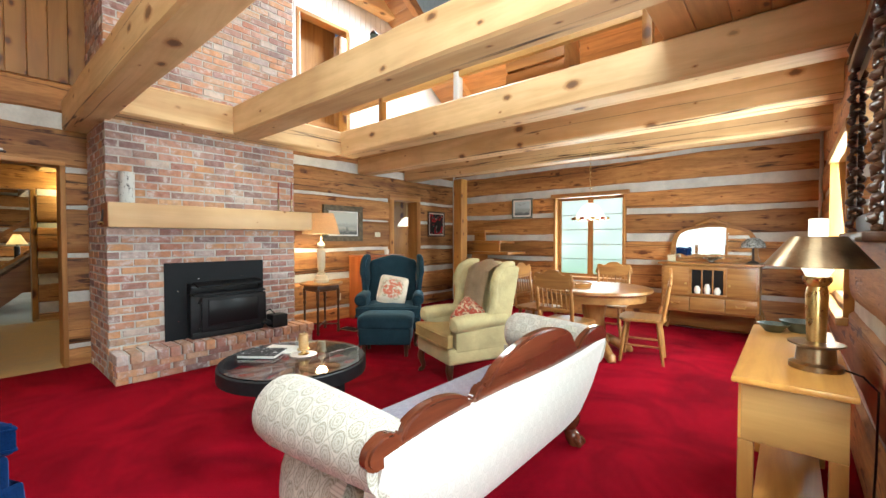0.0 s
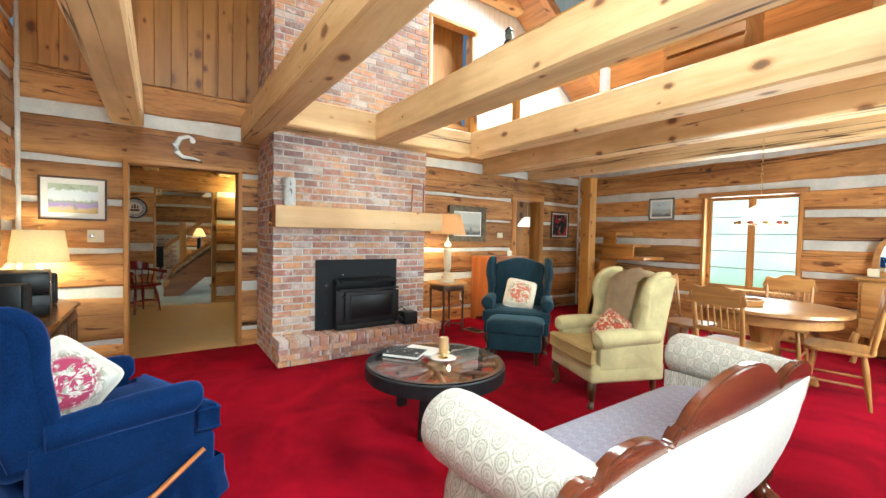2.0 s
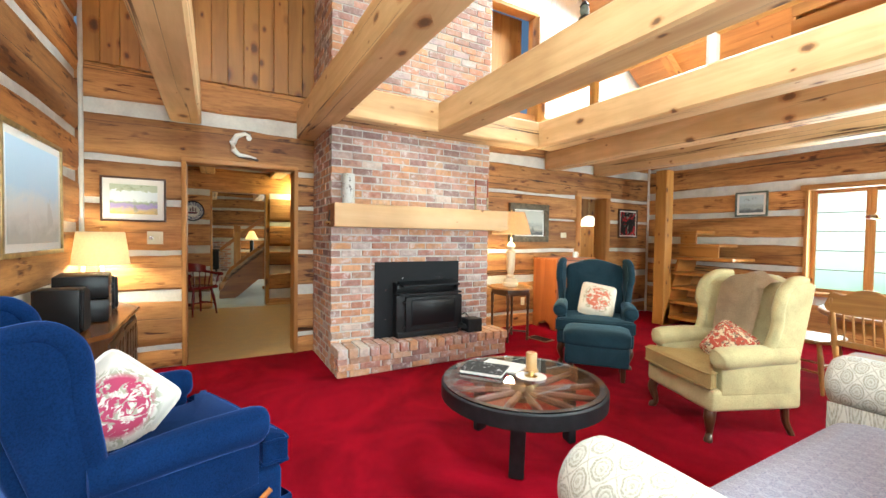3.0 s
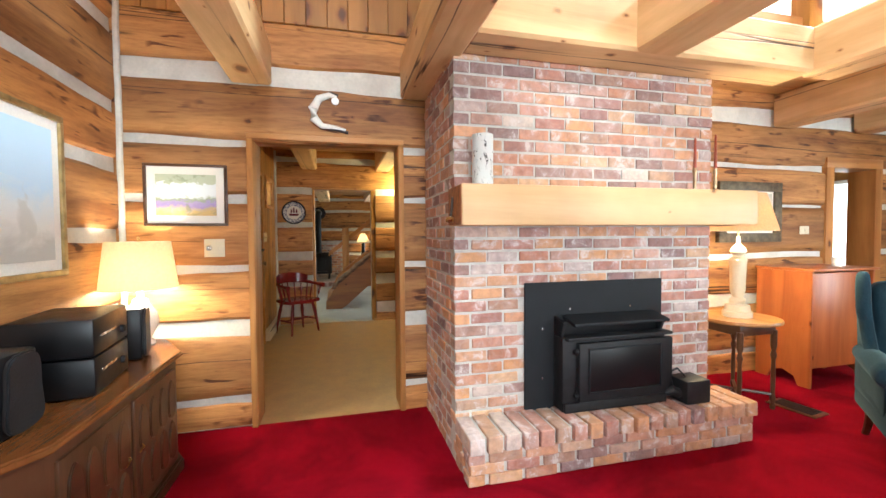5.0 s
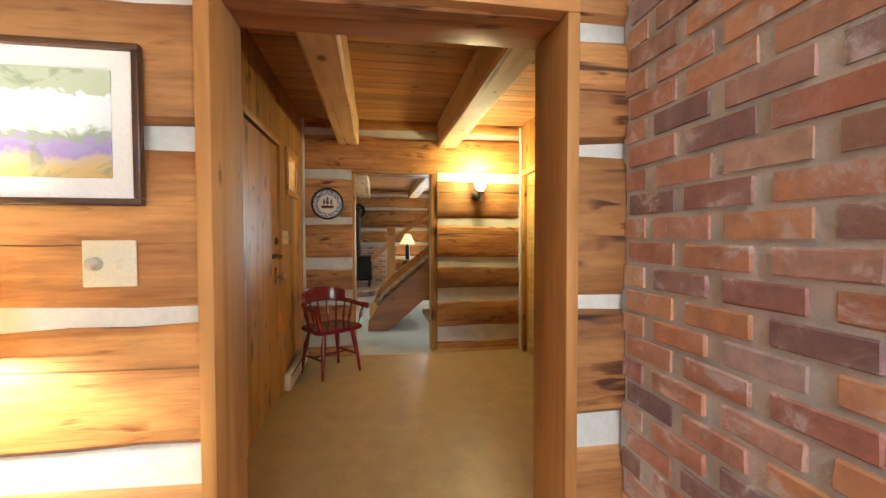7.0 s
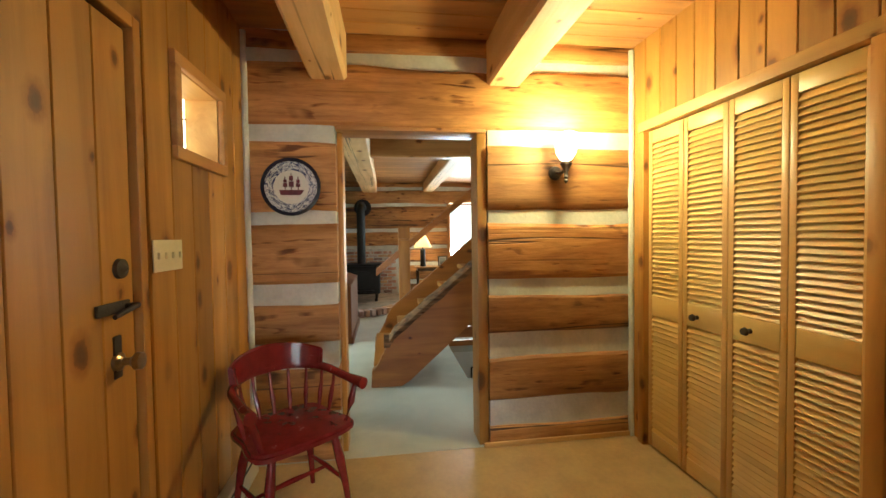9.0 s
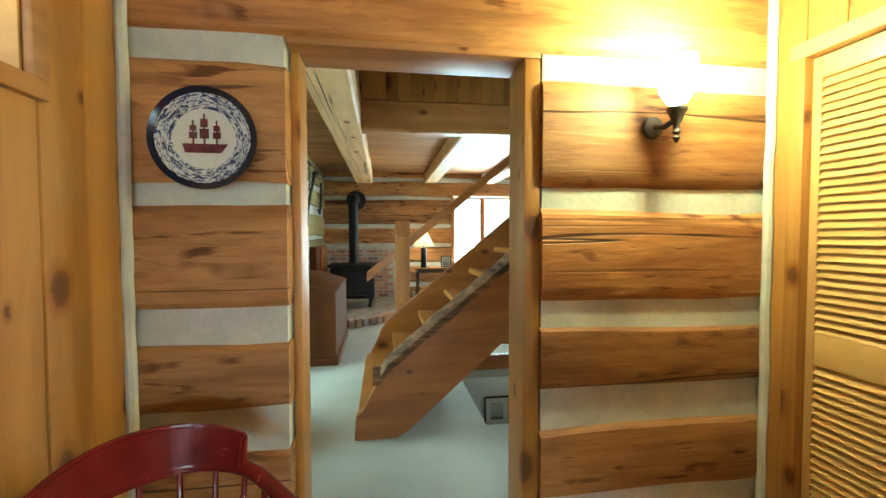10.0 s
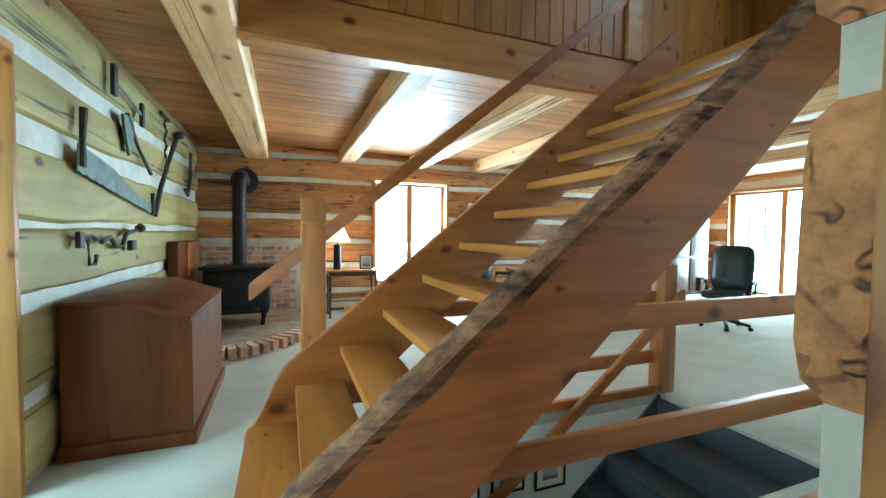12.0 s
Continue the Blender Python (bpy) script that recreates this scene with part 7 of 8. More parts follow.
# dark carved wall mirror
wm = thing("wall_mirror", "dark carved wooden wall mirror with twisted columns", "mirror", pose(XR - 0.014, 2.42, 1.72, 0, 0, -90))
part("back_board", rbox(-0.42, 0.42, -0.02, 0, -0.42, 0.4, 0.004), M_WALNUT, wm)
part("glass", rbox(-0.33, 0.33, -0.026, -0.021, -0.34, 0.32, 0.002, 1), M_MIRROR, wm)
for s in (-1, 1):
    turns = [(s * 0.38 + 0.007 * math.cos(i * 0.9), -0.04 + 0.007 * math.sin(i * 0.9), -0.42 + i * 0.0082) for i in range(101)]
    bm = tube(turns, [0.014 + 0.006 * math.sin(i * 1.4) for i in range(101)], 10)
    part("twisted_column", bm, M_WALNUTZ, wm)
    part("finial", lathe([(0, 0.42), (0.03, 0.43), (0.02, 0.47), (0.03, 0.5), (0.012, 0.55), (0, 0.58)], 12, (s * 0.38, -0.04, 0)), M_WALNUTZ, wm)
part("cornice", rbox(-0.44, 0.44, -0.06, 0, 0.4, 0.44, 0.01), M_WALNUT, wm)
part("base_shelf", rbox(-0.44, 0.44, -0.08, 0, -0.46, -0.42, 0.01), M_WALNUT, wm)

# corner beads of chinking and base trims
for nm, x, y in (("corner_bead", W1 + 0.012, YL + 0.012), ("corner_bead", XR - 0.012, YW - 0.012), ("corner_bead", W1 + 0.012, YW - 0.012), ("corner_bead", W2 + 0.01, YH + 0.012), ("corner_bead", W2 + 0.01, YC - 0.012)):
    top = 3.8 if x > -5 else 2.58
    tagged(new(nm, ob_mesh(nm, tube([(x + 0.006 * noise.noise((i * 0.7, x, y)), y + 0.006 * noise.noise((i * 0.7, y, x)), top * i / 30) for i in range(31)], 0.019, 8), M_CHINK, True)), "pale chinking bead in the log corner", "trim", kind="structure")
bm = bmx()
merge(bm, rbox(W2 + 0.002, W2 + 0.02, 0.6, YC, 0, 0.03, 0.004))
solid("baseboard", bm, M_PINEY, "thin pine strip along the floor", "trim")

# ---- hall ----
ed = thing("door_1", "closed knotty pine entrance door with black hardware", "door", pose(-6.81, YH, 0), kind="structure")
n = 6
for i in range(n):
    x0 = -0.455 + i * 0.91 / n
    part("board", rbox(x0 + 0.001, x0 + 0.91 / n - 0.001, -0.06, -0.012, 0.008, 2.05, 0.004, 1), M_PINEZ, ed)
dm = part("deadbolt", lathe([(0, 0), (0.032, 0), (0.03, 0.012), (0.012, 0.016), (0, 0.03)], 16), M_TOOLDARK, ed)
dm.matrix_local = pose(-0.385, -0.012, 1.285, -90)
dk = part("knob", lathe([(0, 0), (0.03, 0), (0.028, 0.01), (0.012, 0.02), (0.012, 0.04), (0.028, 0.055), (0.026, 0.07), (0, 0.076)], 16), M_BRONZE, ed)
dk.matrix_local = pose(-0.36, -0.012, 1.0, -90)
part("key_plate", rbox(-0.378, -0.342, -0.014, -0.006, 0.95, 1.08, 0.003), M_TOOLDARK, ed)
la = part("latch", rbox(-0.42, -0.27, -0.014, -0.002, 1.15, 1.185, 0.003), M_TOOLDARK, ed)
part("latch_pin", tube([(-0.4, -0.004, 1.165), (-0.4, 0.03, 1.168), (-0.33, 0.035, 1.16), (-0.28, 0.035, 1.15)], [0.01, 0.009, 0.009, 0.007], 8), M_TOOLDARK, la)
for z in (0.3, 1.75):
    part("hinge", rbox(0.43, 0.455, -0.014, -0.006, z, z + 0.1, 0.003), M_TOOLDARK, ed)
bm = bmx()
merge(bm, rbox(-7.31, -7.27, YH - 0.03, YH + 0.012, 0, 2.1, 0.003))
merge(bm, rbox(-6.35, -6.31, YH - 0.03, YH + 0.012, 0, 2.1, 0.003))
merge(bm, rbox(-7.27, -6.35, YH - 0.03, YH + 0.012, 2.06, 2.1, 0.003))
solid("door_trim", bm, M_PINEZ, "slim pine stop round the entrance door", "trim")
hw = thing("window_7", "small leaded glass window in a splayed pine recess", "window", pose(-7.775, YH, 1.9), kind="structure")
for x0, x1, z0, z1 in ((-0.255, 0.255, -0.21, -0.16), (-0.255, 0.255, 0.16, 0.21), (-0.255, -0.205, -0.16, 0.16), (0.205, 0.255, -0.16, 0.16)):
    part("casing", rbox(x0, x1, -0.004, 0.022, z0, z1, 0.004), M_TRIMX, hw)
for x0, x1, z0, z1 in ((-0.205, 0.205, -0.165, -0.155), (-0.205, 0.205, 0.155, 0.165), (-0.208, -0.198, -0.155, 0.155), (0.198, 0.208, -0.155, 0.155)):
    part("reveal", rbox(x0, x1, -0.17, -0.004, z0, z1, 0.001, 1), M_PINEX, hw)
part("pane", rbox(-0.198, 0.198, -0.155, -0.15, -0.155, 0.155, 0.001, 1), M_STAIN, hw)
for a, b in (((-0.198, -0.155), (0, 0.02)), ((0.198, -0.155), (0, 0.02)), ((0, 0.02), (0, 0.155)), ((-0.198, 0.06), (0, 0.02)), ((0.198, 0.06), (0, 0.02))):
    part("lead_bar", tube([(a[0], -0.149, a[1]), (b[0], -0.149, b[1])], 0.005, 6), M_TOOLDARK, hw)
for (x, z), c in (((-0.12, 0.1), (0.5, 0.12, 0.02)), ((0.1, -0.1), (0.05, 0.3, 0.06)), ((-0.08, -0.09), (0.6, 0.35, 0.03))):
    part("coloured_glass", prism(arc_outline([(x - 0.04, z), (x, z - 0.03), (x + 0.04, z), (x, z + 0.04)], 3), 0.003, Matrix.Translation((0, -0.15, 0)) @ AXZ), glow_mat("coloured_pane", c, 1.6, c), hw)
switch_plate("light_switch", "wide ivory plate with four switches by the door", pose(-7.45, YH + 0.004, 1.315, 0, 0, 180), 0.2, 0.115, 4, False)

wp = thing("wall_plate", "large blue and white ship plate with a dark rim", "plate", pose(W2 + 0.014, -0.555, 1.675, 0, 90, 0) @ Matrix.Diagonal((0.87, 0.87, 1, 1)))
part("rim", lathe([(0.15, 0.012), (0.195, 0.028), (0.197, 0.022), (0.15, 0.004), (0.15, 0.012)], 48), plain_mat("ink_blue_glaze", (0.012, 0.015, 0.035), 0.15, scale=20, amount=0.2, relief=0.02), wp)
part("band", lathe([(0.11, 0.009), (0.172, 0.0215), (0.172, 0.0195), (0.11, 0.003), (0.11, 0.009)], 48), M_BLUEW, wp)
part("well", lathe([(0, 0.0), (0.15, 0.002), (0.15, 0.0135), (0.12, 0.01), (0, 0.008)], 48), M_PORCELAIN, wp)
sh = bmx()
merge(sh, prism([(-0.07, -0.055), (0.06, -0.055), (0.085, -0.02), (-0.08, -0.02)], 0.003))
for x, h, w in ((-0.04, 0.05, 0.028), (0.0, 0.075, 0.032), (0.045, 0.05, 0.028)):
    merge(sh, prism([(x - 0.003, -0.02), (x + 0.003, -0.02), (x + 0.003, h + 0.02), (x - 0.003, h + 0.02)], 0.003))
    merge(sh, prism([(x - w / 2, 0.0), (x + w / 2, 0.0), (x + w / 2, h * 0.5), (x - w / 2, h * 0.5)], 0.004))
    merge(sh, prism([(x - w / 2.4, h * 0.58), (x + w / 2.4, h * 0.58), (x + w / 2.6, h), (x - w / 2.6, h)], 0.004))
sh.transform(Matrix.Translation((0, 0, 0.008)) @ Matrix.Rotation(radians(90), 4, "Z"))
part("ship_motif", sh, plain_mat("plum_glaze", (0.12, 0.02, 0.035), 0.2, scale=30, amount=0.5, relief=0.02), wp)

sc = thing("wall_sconce", "bronze wall sconce with a lit glass shade", "wall lamp", pose(W2 + 0.012, 1.12, 1.72))
part("back_plate", lathe([(0, 0), (0.045, 0), (0.04, 0.015), (0.02, 0.02), (0, 0.022)], 18), M_TOOLDARK, sc).matrix_local = pose(0, -0.03, 0.05, 0, 90)
part("arm", tube([(0.015, -0.03, 0.05), (0.06, -0.02, 0.04), (0.09, 0, 0.06), (0.1, 0, 0.1)], 0.012, 8), M_TOOLDARK, sc)
part("cup", lathe([(0, -0.02), (0.012, -0.015), (0.012, 0.01), (0.028, 0.05), (0.035, 0.06), (0.035, 0.07), (0, 0.07)], 18, (0.1, 0, 0.03)), M_TOOLDARK, sc)
part("drop", lathe([(0, -0.05), (0.006, -0.045), (0.014, -0.03), (0.007, -0.018), (0.016, -0.008), (0.01, 0.01), (0, 0.01)], 12, (0.1, 0, 0.02)), M_TOOLDARK, sc)
part("shade", lathe([(0.035, 0.12), (0.06, 0.16), (0.07, 0.24), (0.065, 0.28), (0.06, 0.28), (0.064, 0.24), (0.055, 0.165), (0.03, 0.12)], 20, (0.1, 0, 0)), glow_mat("lit_sconce_glass", (1.0, 0.84, 0.5), 9.0), sc)
bulb("sconce_light", (W2 + 0.25, 1.12, 2.03), 50, (1.0, 0.85, 0.42), 0.05)

# captain's chair
rc = thing("captains_chair", "glossy dark red painted captain's chair", "chair", pose(-7.86, -0.485, 0, 0, 0, 128) @ Matrix.Diagonal((0.94, 0.94, 1, 1)))
part("seat", prism(arc_outline([(-0.23, -0.22), (0.23, -0.22), (0.25, 0.0), (0.2, 0.21), (-0.2, 0.21), (-0.25, 0.0)], 5), 0.04, Matrix.Translation((0, 0, 0.42)), 0.014), M_REDPAINT, rc)
hoop = []
for i in range(17):
    a = math.pi * (i / 16)
    hoop.append((0.27 * math.cos(a), 0.0 + 0.25 * math.sin(a), 0.66 + 0.03 * math.sin(a)))
hoop = [(0.29, -0.24, 0.645), (0.28, -0.12, 0.65)] + hoop + [(-0.28, -0.12, 0.65), (-0.29, -0.24, 0.645)]
part("arm_hoop", tube(hoop, [0.03] + [0.022] * (len(hoop) - 2) + [0.03], 10), M_REDPAINT, rc)
bm = bmx()
crest = []
for i in range(13):
    a = math.pi * (0.14 + 0.72 * i / 12)
    h = 0.08 + 0.045 * math.sin(math.pi * i / 12)
    x, y = 0.265 * math.cos(a), 0.245 * math.sin(a)
    crest.append([bm.verts.new((x * k, y * k, z)) for k, z in ((1.07, 0.67), (1.1, 0.69 + h), (1.0, 0.69 + h), (0.93, 0.67))])
for a, b in zip(crest, crest[1:]):
    for i in range(4):
        bm.faces.new((a[i], a[(i + 1) % 4], b[(i + 1) % 4], b[i]))
bm.faces.new(crest[0][::-1])
bm.faces.new(crest[-1])
bmesh.ops.recalc_face_normals(bm, faces=bm.faces[:])
bmesh.ops.bevel(bm, geom=bm.edges[:], offset=0.008, segments=2, affect="EDGES")
part("crest", bm, M_REDPAINT, rc)
for i in range(9):
    a = math.pi * (0.02 + 0.96 * i / 8)
    x, y = 0.27 * math.cos(a), 0.25 * math.sin(a)
    part("spindle", tube([(x * 0.84, y * 0.78, 0.455), (x * 0.9, y * 0.86, 0.53), (x * 0.97, y * 0.96, 0.6), (x, y, 0.665)], [0.008, 0.014, 0.009, 0.008], 8), M_REDPAINT, rc)
for s in (-1, 1):
    part("arm_post", tube([(s * 0.22, -0.17, 0.455), (s * 0.25, -0.18, 0.55), (s * 0.28, -0.18, 0.645)], [0.012, 0.019, 0.011], 8), M_REDPAINT, rc)
    for y in (-1, 1):
        part("leg", tube([(s * 0.16, y * 0.14, 0.42), (s * 0.185, y * 0.165, 0.28), (s * 0.205, y * 0.185, 0.14), (s * 0.22, y * 0.2, 0.0)], [0.017, 0.025, 0.017, 0.013], 10), M_REDPAINT, rc)
    part("stretcher", tube([(s * 0.2, -0.18, 0.17), (s * 0.2, 0, 0.175), (s * 0.2, 0.18, 0.17)], [0.008, 0.014, 0.008], 8), M_REDPAINT, rc)
part("stretcher", tube([(-0.2, 0, 0.175), (0, 0, 0.178), (0.2, 0, 0.175)], [0.008, 0.014, 0.008], 8), M_REDPAINT, rc)

# louvred folding doors
M_LOUV = wood_mat("golden_louvre_pine", (0.66, 0.44, 0.15), (0.6, 0.385, 0.12), "x", 0.4, spread=0.08, knots=False)
M_LOUVZ = wood_mat("golden_louvre_stile", (0.6, 0.36, 0.12), (0.48, 0.27, 0.08), "z", 0.4, spread=0.08, knots=False)
CW = 1.22 / 4
louvre = ob_mesh("slat", rbox(0.032, CW - 0.032, -0.024, 0.024, -0.003, 0.003, 0.002, 1), M_LOUV)
for i in range(4):
    x0 = -8.2 + i * CW
    lv = thing("louvre_door", "golden pine louvred folding door panel with a dark knob" if i in (1, 2) else "golden pine louvred folding door panel", "closet door", pose(x0, YC + 0.03, 0.012), "closet door panels")
    for u in (0.002, CW - 0.034):
        part("stile", rbox(u, u + 0.032, -0.015, 0.015, 0, 2.0, 0.003), M_LOUVZ, lv)
    for z0, z1 in ((0.0, 0.09), (0.84, 0.96), (1.92, 2.0)):
        part("rail", rbox(0.034, CW - 0.034, -0.014, 0.014, z0, z1, 0.003), M_LOUV, lv)
    for z0, z1, n in ((0.1, 0.84, 24), (0.965, 1.92, 31)):
        for k in range(n):
            piece("slat", louvre, lv, pose(0, 0, z0 + (z1 - z0) * (k + 0.5) / n, 56, 0, 0))
    if i in (1, 2):
        kx = 0.11 if i == 1 else 0.13
        part("knob", lathe([(0, 0), (0.012, 0), (0.01, 0.015), (0.02, 0.028), (0.015, 0.042), (0, 0.045)], 14), M_TOOLDARK, lv).matrix_local = pose(kx, -0.014, 0.9, 90)

# ---- room beyond the far doorway ----
kl = thing("kitchen_lamp", "hanging lamp with a lit white dome shade", "pendant lamp", pose(-5.9, 6.2, 0))
part("cord", tube([(0, 0, 1.75), (0, 0, 2.6)], 0.006, 6), M_BRASS, kl)
part("shade", lathe([(0.02, 1.75), (0.08, 1.73), (0.16, 1.64), (0.2, 1.56), (0.195, 1.56), (0.155, 1.635), (0.078, 1.72), (0.02, 1.74)], 28), M_PENDANT, kl)
bulb("kitchen_light", (-5.9, 6.2, 1.54), 30)
kw = thing("window_8", "white framed window in the room beyond", "window", pose(-5.6, YW - 0.005, 0.72), kind="structure")
for x0, x1, z0, z1 in ((-0.45, 0.45, -0.05, 0.0), (-0.45, 0.45, 1.25, 1.3), (-0.45, -0.4, 0, 1.25), (0.4, 0.45, 0, 1.25), (-0.02, 0.02, 0, 1.25)):
    part("frame", rbox(x0, x1, -0.03, 0, z0, z1, 0.003), M_WHITE, kw)
part("pane", rbox(-0.4, 0.4, -0.012, -0.006, 0, 1.25, 0.001, 1), M_FARSKY, kw)
# ---- stove room: open stair ----
SLOPE = 0.82
st = thing("staircase", "open orange pine staircase with waney-edged stringers", "staircase", kind="structure")
for x, w in ((-9.56, 0.075), (-10.82, 0.06)):
    near = x > -10
    top = lambda y: 0.47 + SLOPE * y  # noqa: E731
    bot = lambda y: 0.47 + SLOPE * y - 0.42  # noqa: E731
    o = [(-0.16, 0.0), (0.12, 0.0), (0.2, 0.05), (3.0, bot(3.0)), (3.0, top(3.0)), (0.06, top(0.06)), (0.0, 0.42), (-0.02, 0.36), (-0.1, 0.2), (-0.15, 0.16)]
    part("stringer", prism(o, w, Matrix.Translation((x - w / 2, 0, 0)) @ AYZ, 0.006), M_STAIR, st)
    if near:
        bm = bmx()
        n = 60
        rows = []
        for i in range(n + 1):
            y = -0.04 + 3.02 * i / n
            z = 0.47 + SLOPE * max(y, 0.05) - (0.07 if y < 0.03 else 0)
            k = 0.012 * noise.noise((y * 9, 3, 1))
            h = 0.02 + 0.016 * noise.noise((y * 7, 1, 8)) + 0.01 * noise.noise((y * 23, 1, 8))
            rows.append([bm.verts.new((x + u, y, z + v)) for u, v in ((-w / 2 - 0.004, -0.05), (-w / 2 - 0.01 + k, 0.01), (-0.012, h + 0.012), (0.018 + k, h), (w / 2 + 0.012 + k, -0.02 + k), (w / 2 + 0.004, -0.075 + 2 * k))])
        for a, b in zip(rows, rows[1:]):
            for i in range(5):
                bm.faces.new((a[i], a[i + 1], b[i + 1], b[i]))
        bm.faces.new(rows[0])
        bm.faces.new(rows[-1][::-1])
        bmesh.ops.recalc_face_normals(bm, faces=bm.faces[:])
        part("bark_edge", bm, M_BARK, st, "rough grey brown bark along the upper edge")
for i in range(1, 13):
    z = 0.205 * i
    y = (z - 0.3) / SLOPE
    part("tread", rbox(-10.79, -9.595, y - 0.02, y + 0.25, z - 0.05, z, 0.008), M_STAIRX, st)
part("bottom_riser", rbox(-10.79, -9.595, -0.1, -0.07, 0.0, 0.15, 0.004), M_STAIRX, st)
bm = prism([(-0.13, 0.93 - 0.045), (3.3, 0.93 + 3.43 * SLOPE - 0.045), (3.3, 0.93 + 3.43 * SLOPE + 0.055), (-0.13, 0.93 + 0.055)], 0.05, Matrix.Translation((-10.915, 0, 0)) @ AYZ, 0.008)
part("handrail", bm, M_STAIR, st)
nw = part("newel", rbox(-11.0, -10.86, 0.15, 0.29, 0, 1.33, 0.01), M_STAIRZ, st)
part("newel_neck", rbox(-10.992, -10.868, 0.158, 0.282, 1.33, 1.35, 0.003), M_STAIRZ, nw)
cap = rbox(-0.07, 0.07, -0.07, 0.07, 0, 0.17, 0.004)
for v in cap.verts:
    if v.co.z > 0.1:
        v.co.z -= 0.9 * max(0.0, max(abs(v.co.x), abs(v.co.y)) - 0.03)
part("newel_cap", cap, M_STAIRZ, nw).location = (-10.93, 0.22, 1.35)

# stair well down to the basement
bm = bmx()
box(bm, WX0 - 0.1, WX0, WY0, WY1, -2.4, -0.081)
box(bm, WX1, WX1 + 0.1, WY0, WY1, -2.4, -0.081)
box(bm, WX0 - 0.1, WX1 + 0.1, WY0 - 0.1, WY0, -2.4, -0.081)
box(bm, WX0 - 0.1, WX1 + 0.1, WY1, WY1 + 0.1, -2.4, -0.081)
solid("wall_stairwell", bm, M_WHITE, "white plaster walls of the basement stair", "wall")
bm = bmx()
box(bm, WX0 - 0.1, WX1 + 0.1, WY0 - 0.1, WY1 + 0.1, -2.5, -2.4)
solid("floor_basement", bm, M_GREY, "dark basement floor", "floor")
bs = thing("basement_stair", "dark grey painted stair going down", "staircase", kind="structure")
for i in range(8):
    y = WY1 - 0.02 - 0.25 * i
    part("tread", rbox(WX0 + 0.03, WX1 - 0.03, y - 0.28, y, -0.2 * (i + 1) - 0.04, -0.2 * (i + 1), 0.006), M_GREY, bs)
    part("riser", rbox(WX0 + 0.03, WX1 - 0.03, y - 0.02, y, -0.2 * (i + 1) + 0.0, -0.2 * i - 0.04 if i else -0.02, 0.003), M_GREY, bs)
for x in (WX0 + 0.005, WX1 - 0.025):
    part("side_string", prism([(WY1, 0.0), (WY1, -0.4), (WY1 - 2.0, -2.0), (WY1 - 2.0, -1.6)], 0.02, Matrix.Translation((x, 0, 0)) @ AYZ), M_GREY, bs)
bm = bmx()
merge(bm, rbox(WX0 - 0.03, WX0 + 0.012, WY0, WY1, 0.001, 0.07, 0.006))
solid("well_trim", bm, M_STAIR, "pine curb along the stair opening", "trim")
for i, (y, z) in enumerate(((1.15, -0.42), (1.5, -0.36), (1.85, -0.4))):
    framed("picture", "small black framed picture inside the stairwell", pose(WX0 + 0.004, y, z, 0, 0, 90), 0.26, 0.3, picture_mat("grey_print", (0.55, 0.55, 0.52), (0.4, 0.4, 0.38), (0.1, 0.1, 0.1), (0.5, 0.5, 0.46), 6.0), M_BLACK, 0.015, 0.05)
gr2 = thing("stair_guard", "orange pine guard rails round the stair opening", "railing", kind="structure")
for z0 in (0.4, 0.9):
    part("rail", rbox(-9.66, -9.61, 0.4 if z0 < 0.5 else 0.7, 3.02, z0, z0 + 0.1, 0.006), M_STAIR, gr2)
    part("far_rail", rbox(-10.9, -10.85, 0.4, 3.0, z0 - 0.17, z0 - 0.07, 0.006), M_STAIR, gr2)
part("post", rbox(-10.9, -10.76, 2.92, 3.06, 0, 1.05, 0.008), M_STAIRZ, gr2)
part("post", rbox(-9.61, -9.49, 2.92, 3.06, 0, 1.05, 0.008), M_STAIRZ, gr2)
bm = prism([(3.05, 0.86), (3.05, 0.76), (0.9, -0.9), (0.9, -0.8)], 0.045, Matrix.Translation((-10.72, 0, 0)) @ AYZ, 0.006)
part("sloping_rail", bm, M_STAIR, gr2)

# desk chest against the tool wall
cb = thing("slope_top_chest", "old red brown chest with a sloping lid", "chest", pose(-11.75, -0.77, 0))
o = [(-0.33, 0.0), (0.31, 0.0), (0.31, 0.72), (0.02, 0.9), (-0.33, 0.9)]
part("body", prism([(-0.32, 0.05), (0.31, 0.05), (0.31, 0.75), (-0.02, 0.86), (-0.32, 0.86)], 1.2, Matrix.Translation((-0.6, 0, 0)) @ AYZ, 0.006), M_CHESTW, cb)
part("plinth", rbox(-0.63, 0.63, -0.33, 0.335, 0, 0.085, 0.012), M_CHESTW, cb)
bm = rbox(-0.625, 0.625, -0.01, 0.36, -0.012, 0.012, 0.005)
bm.transform(pose(0, -0.03, 0.875, -18.4))
part("lid", bm, M_CHESTW, cb)
part("top_board", rbox(-0.625, 0.625, -0.33, -0.025, 0.862, 0.887, 0.004), M_CHESTW, cb)
bx = thing("wall_cabinet", "shallow reddish wooden wall cabinet with a framed door", "cabinet", pose(-13.95, YT + 0.01, 0.92))
part("case", rbox(-0.62, 0.5, 0, 0.1, -0.26, 0.24, 0.006), M_CHESTW, bx)
wd = part("door", rbox(-0.6, 0.12, 0.1, 0.118, -0.24, 0.22, 0.004), M_REDPINE, bx)
part("panel", rbox(-0.5, 0.02, 0.116, 0.124, -0.16, 0.14, 0.003), M_OAK, wd)

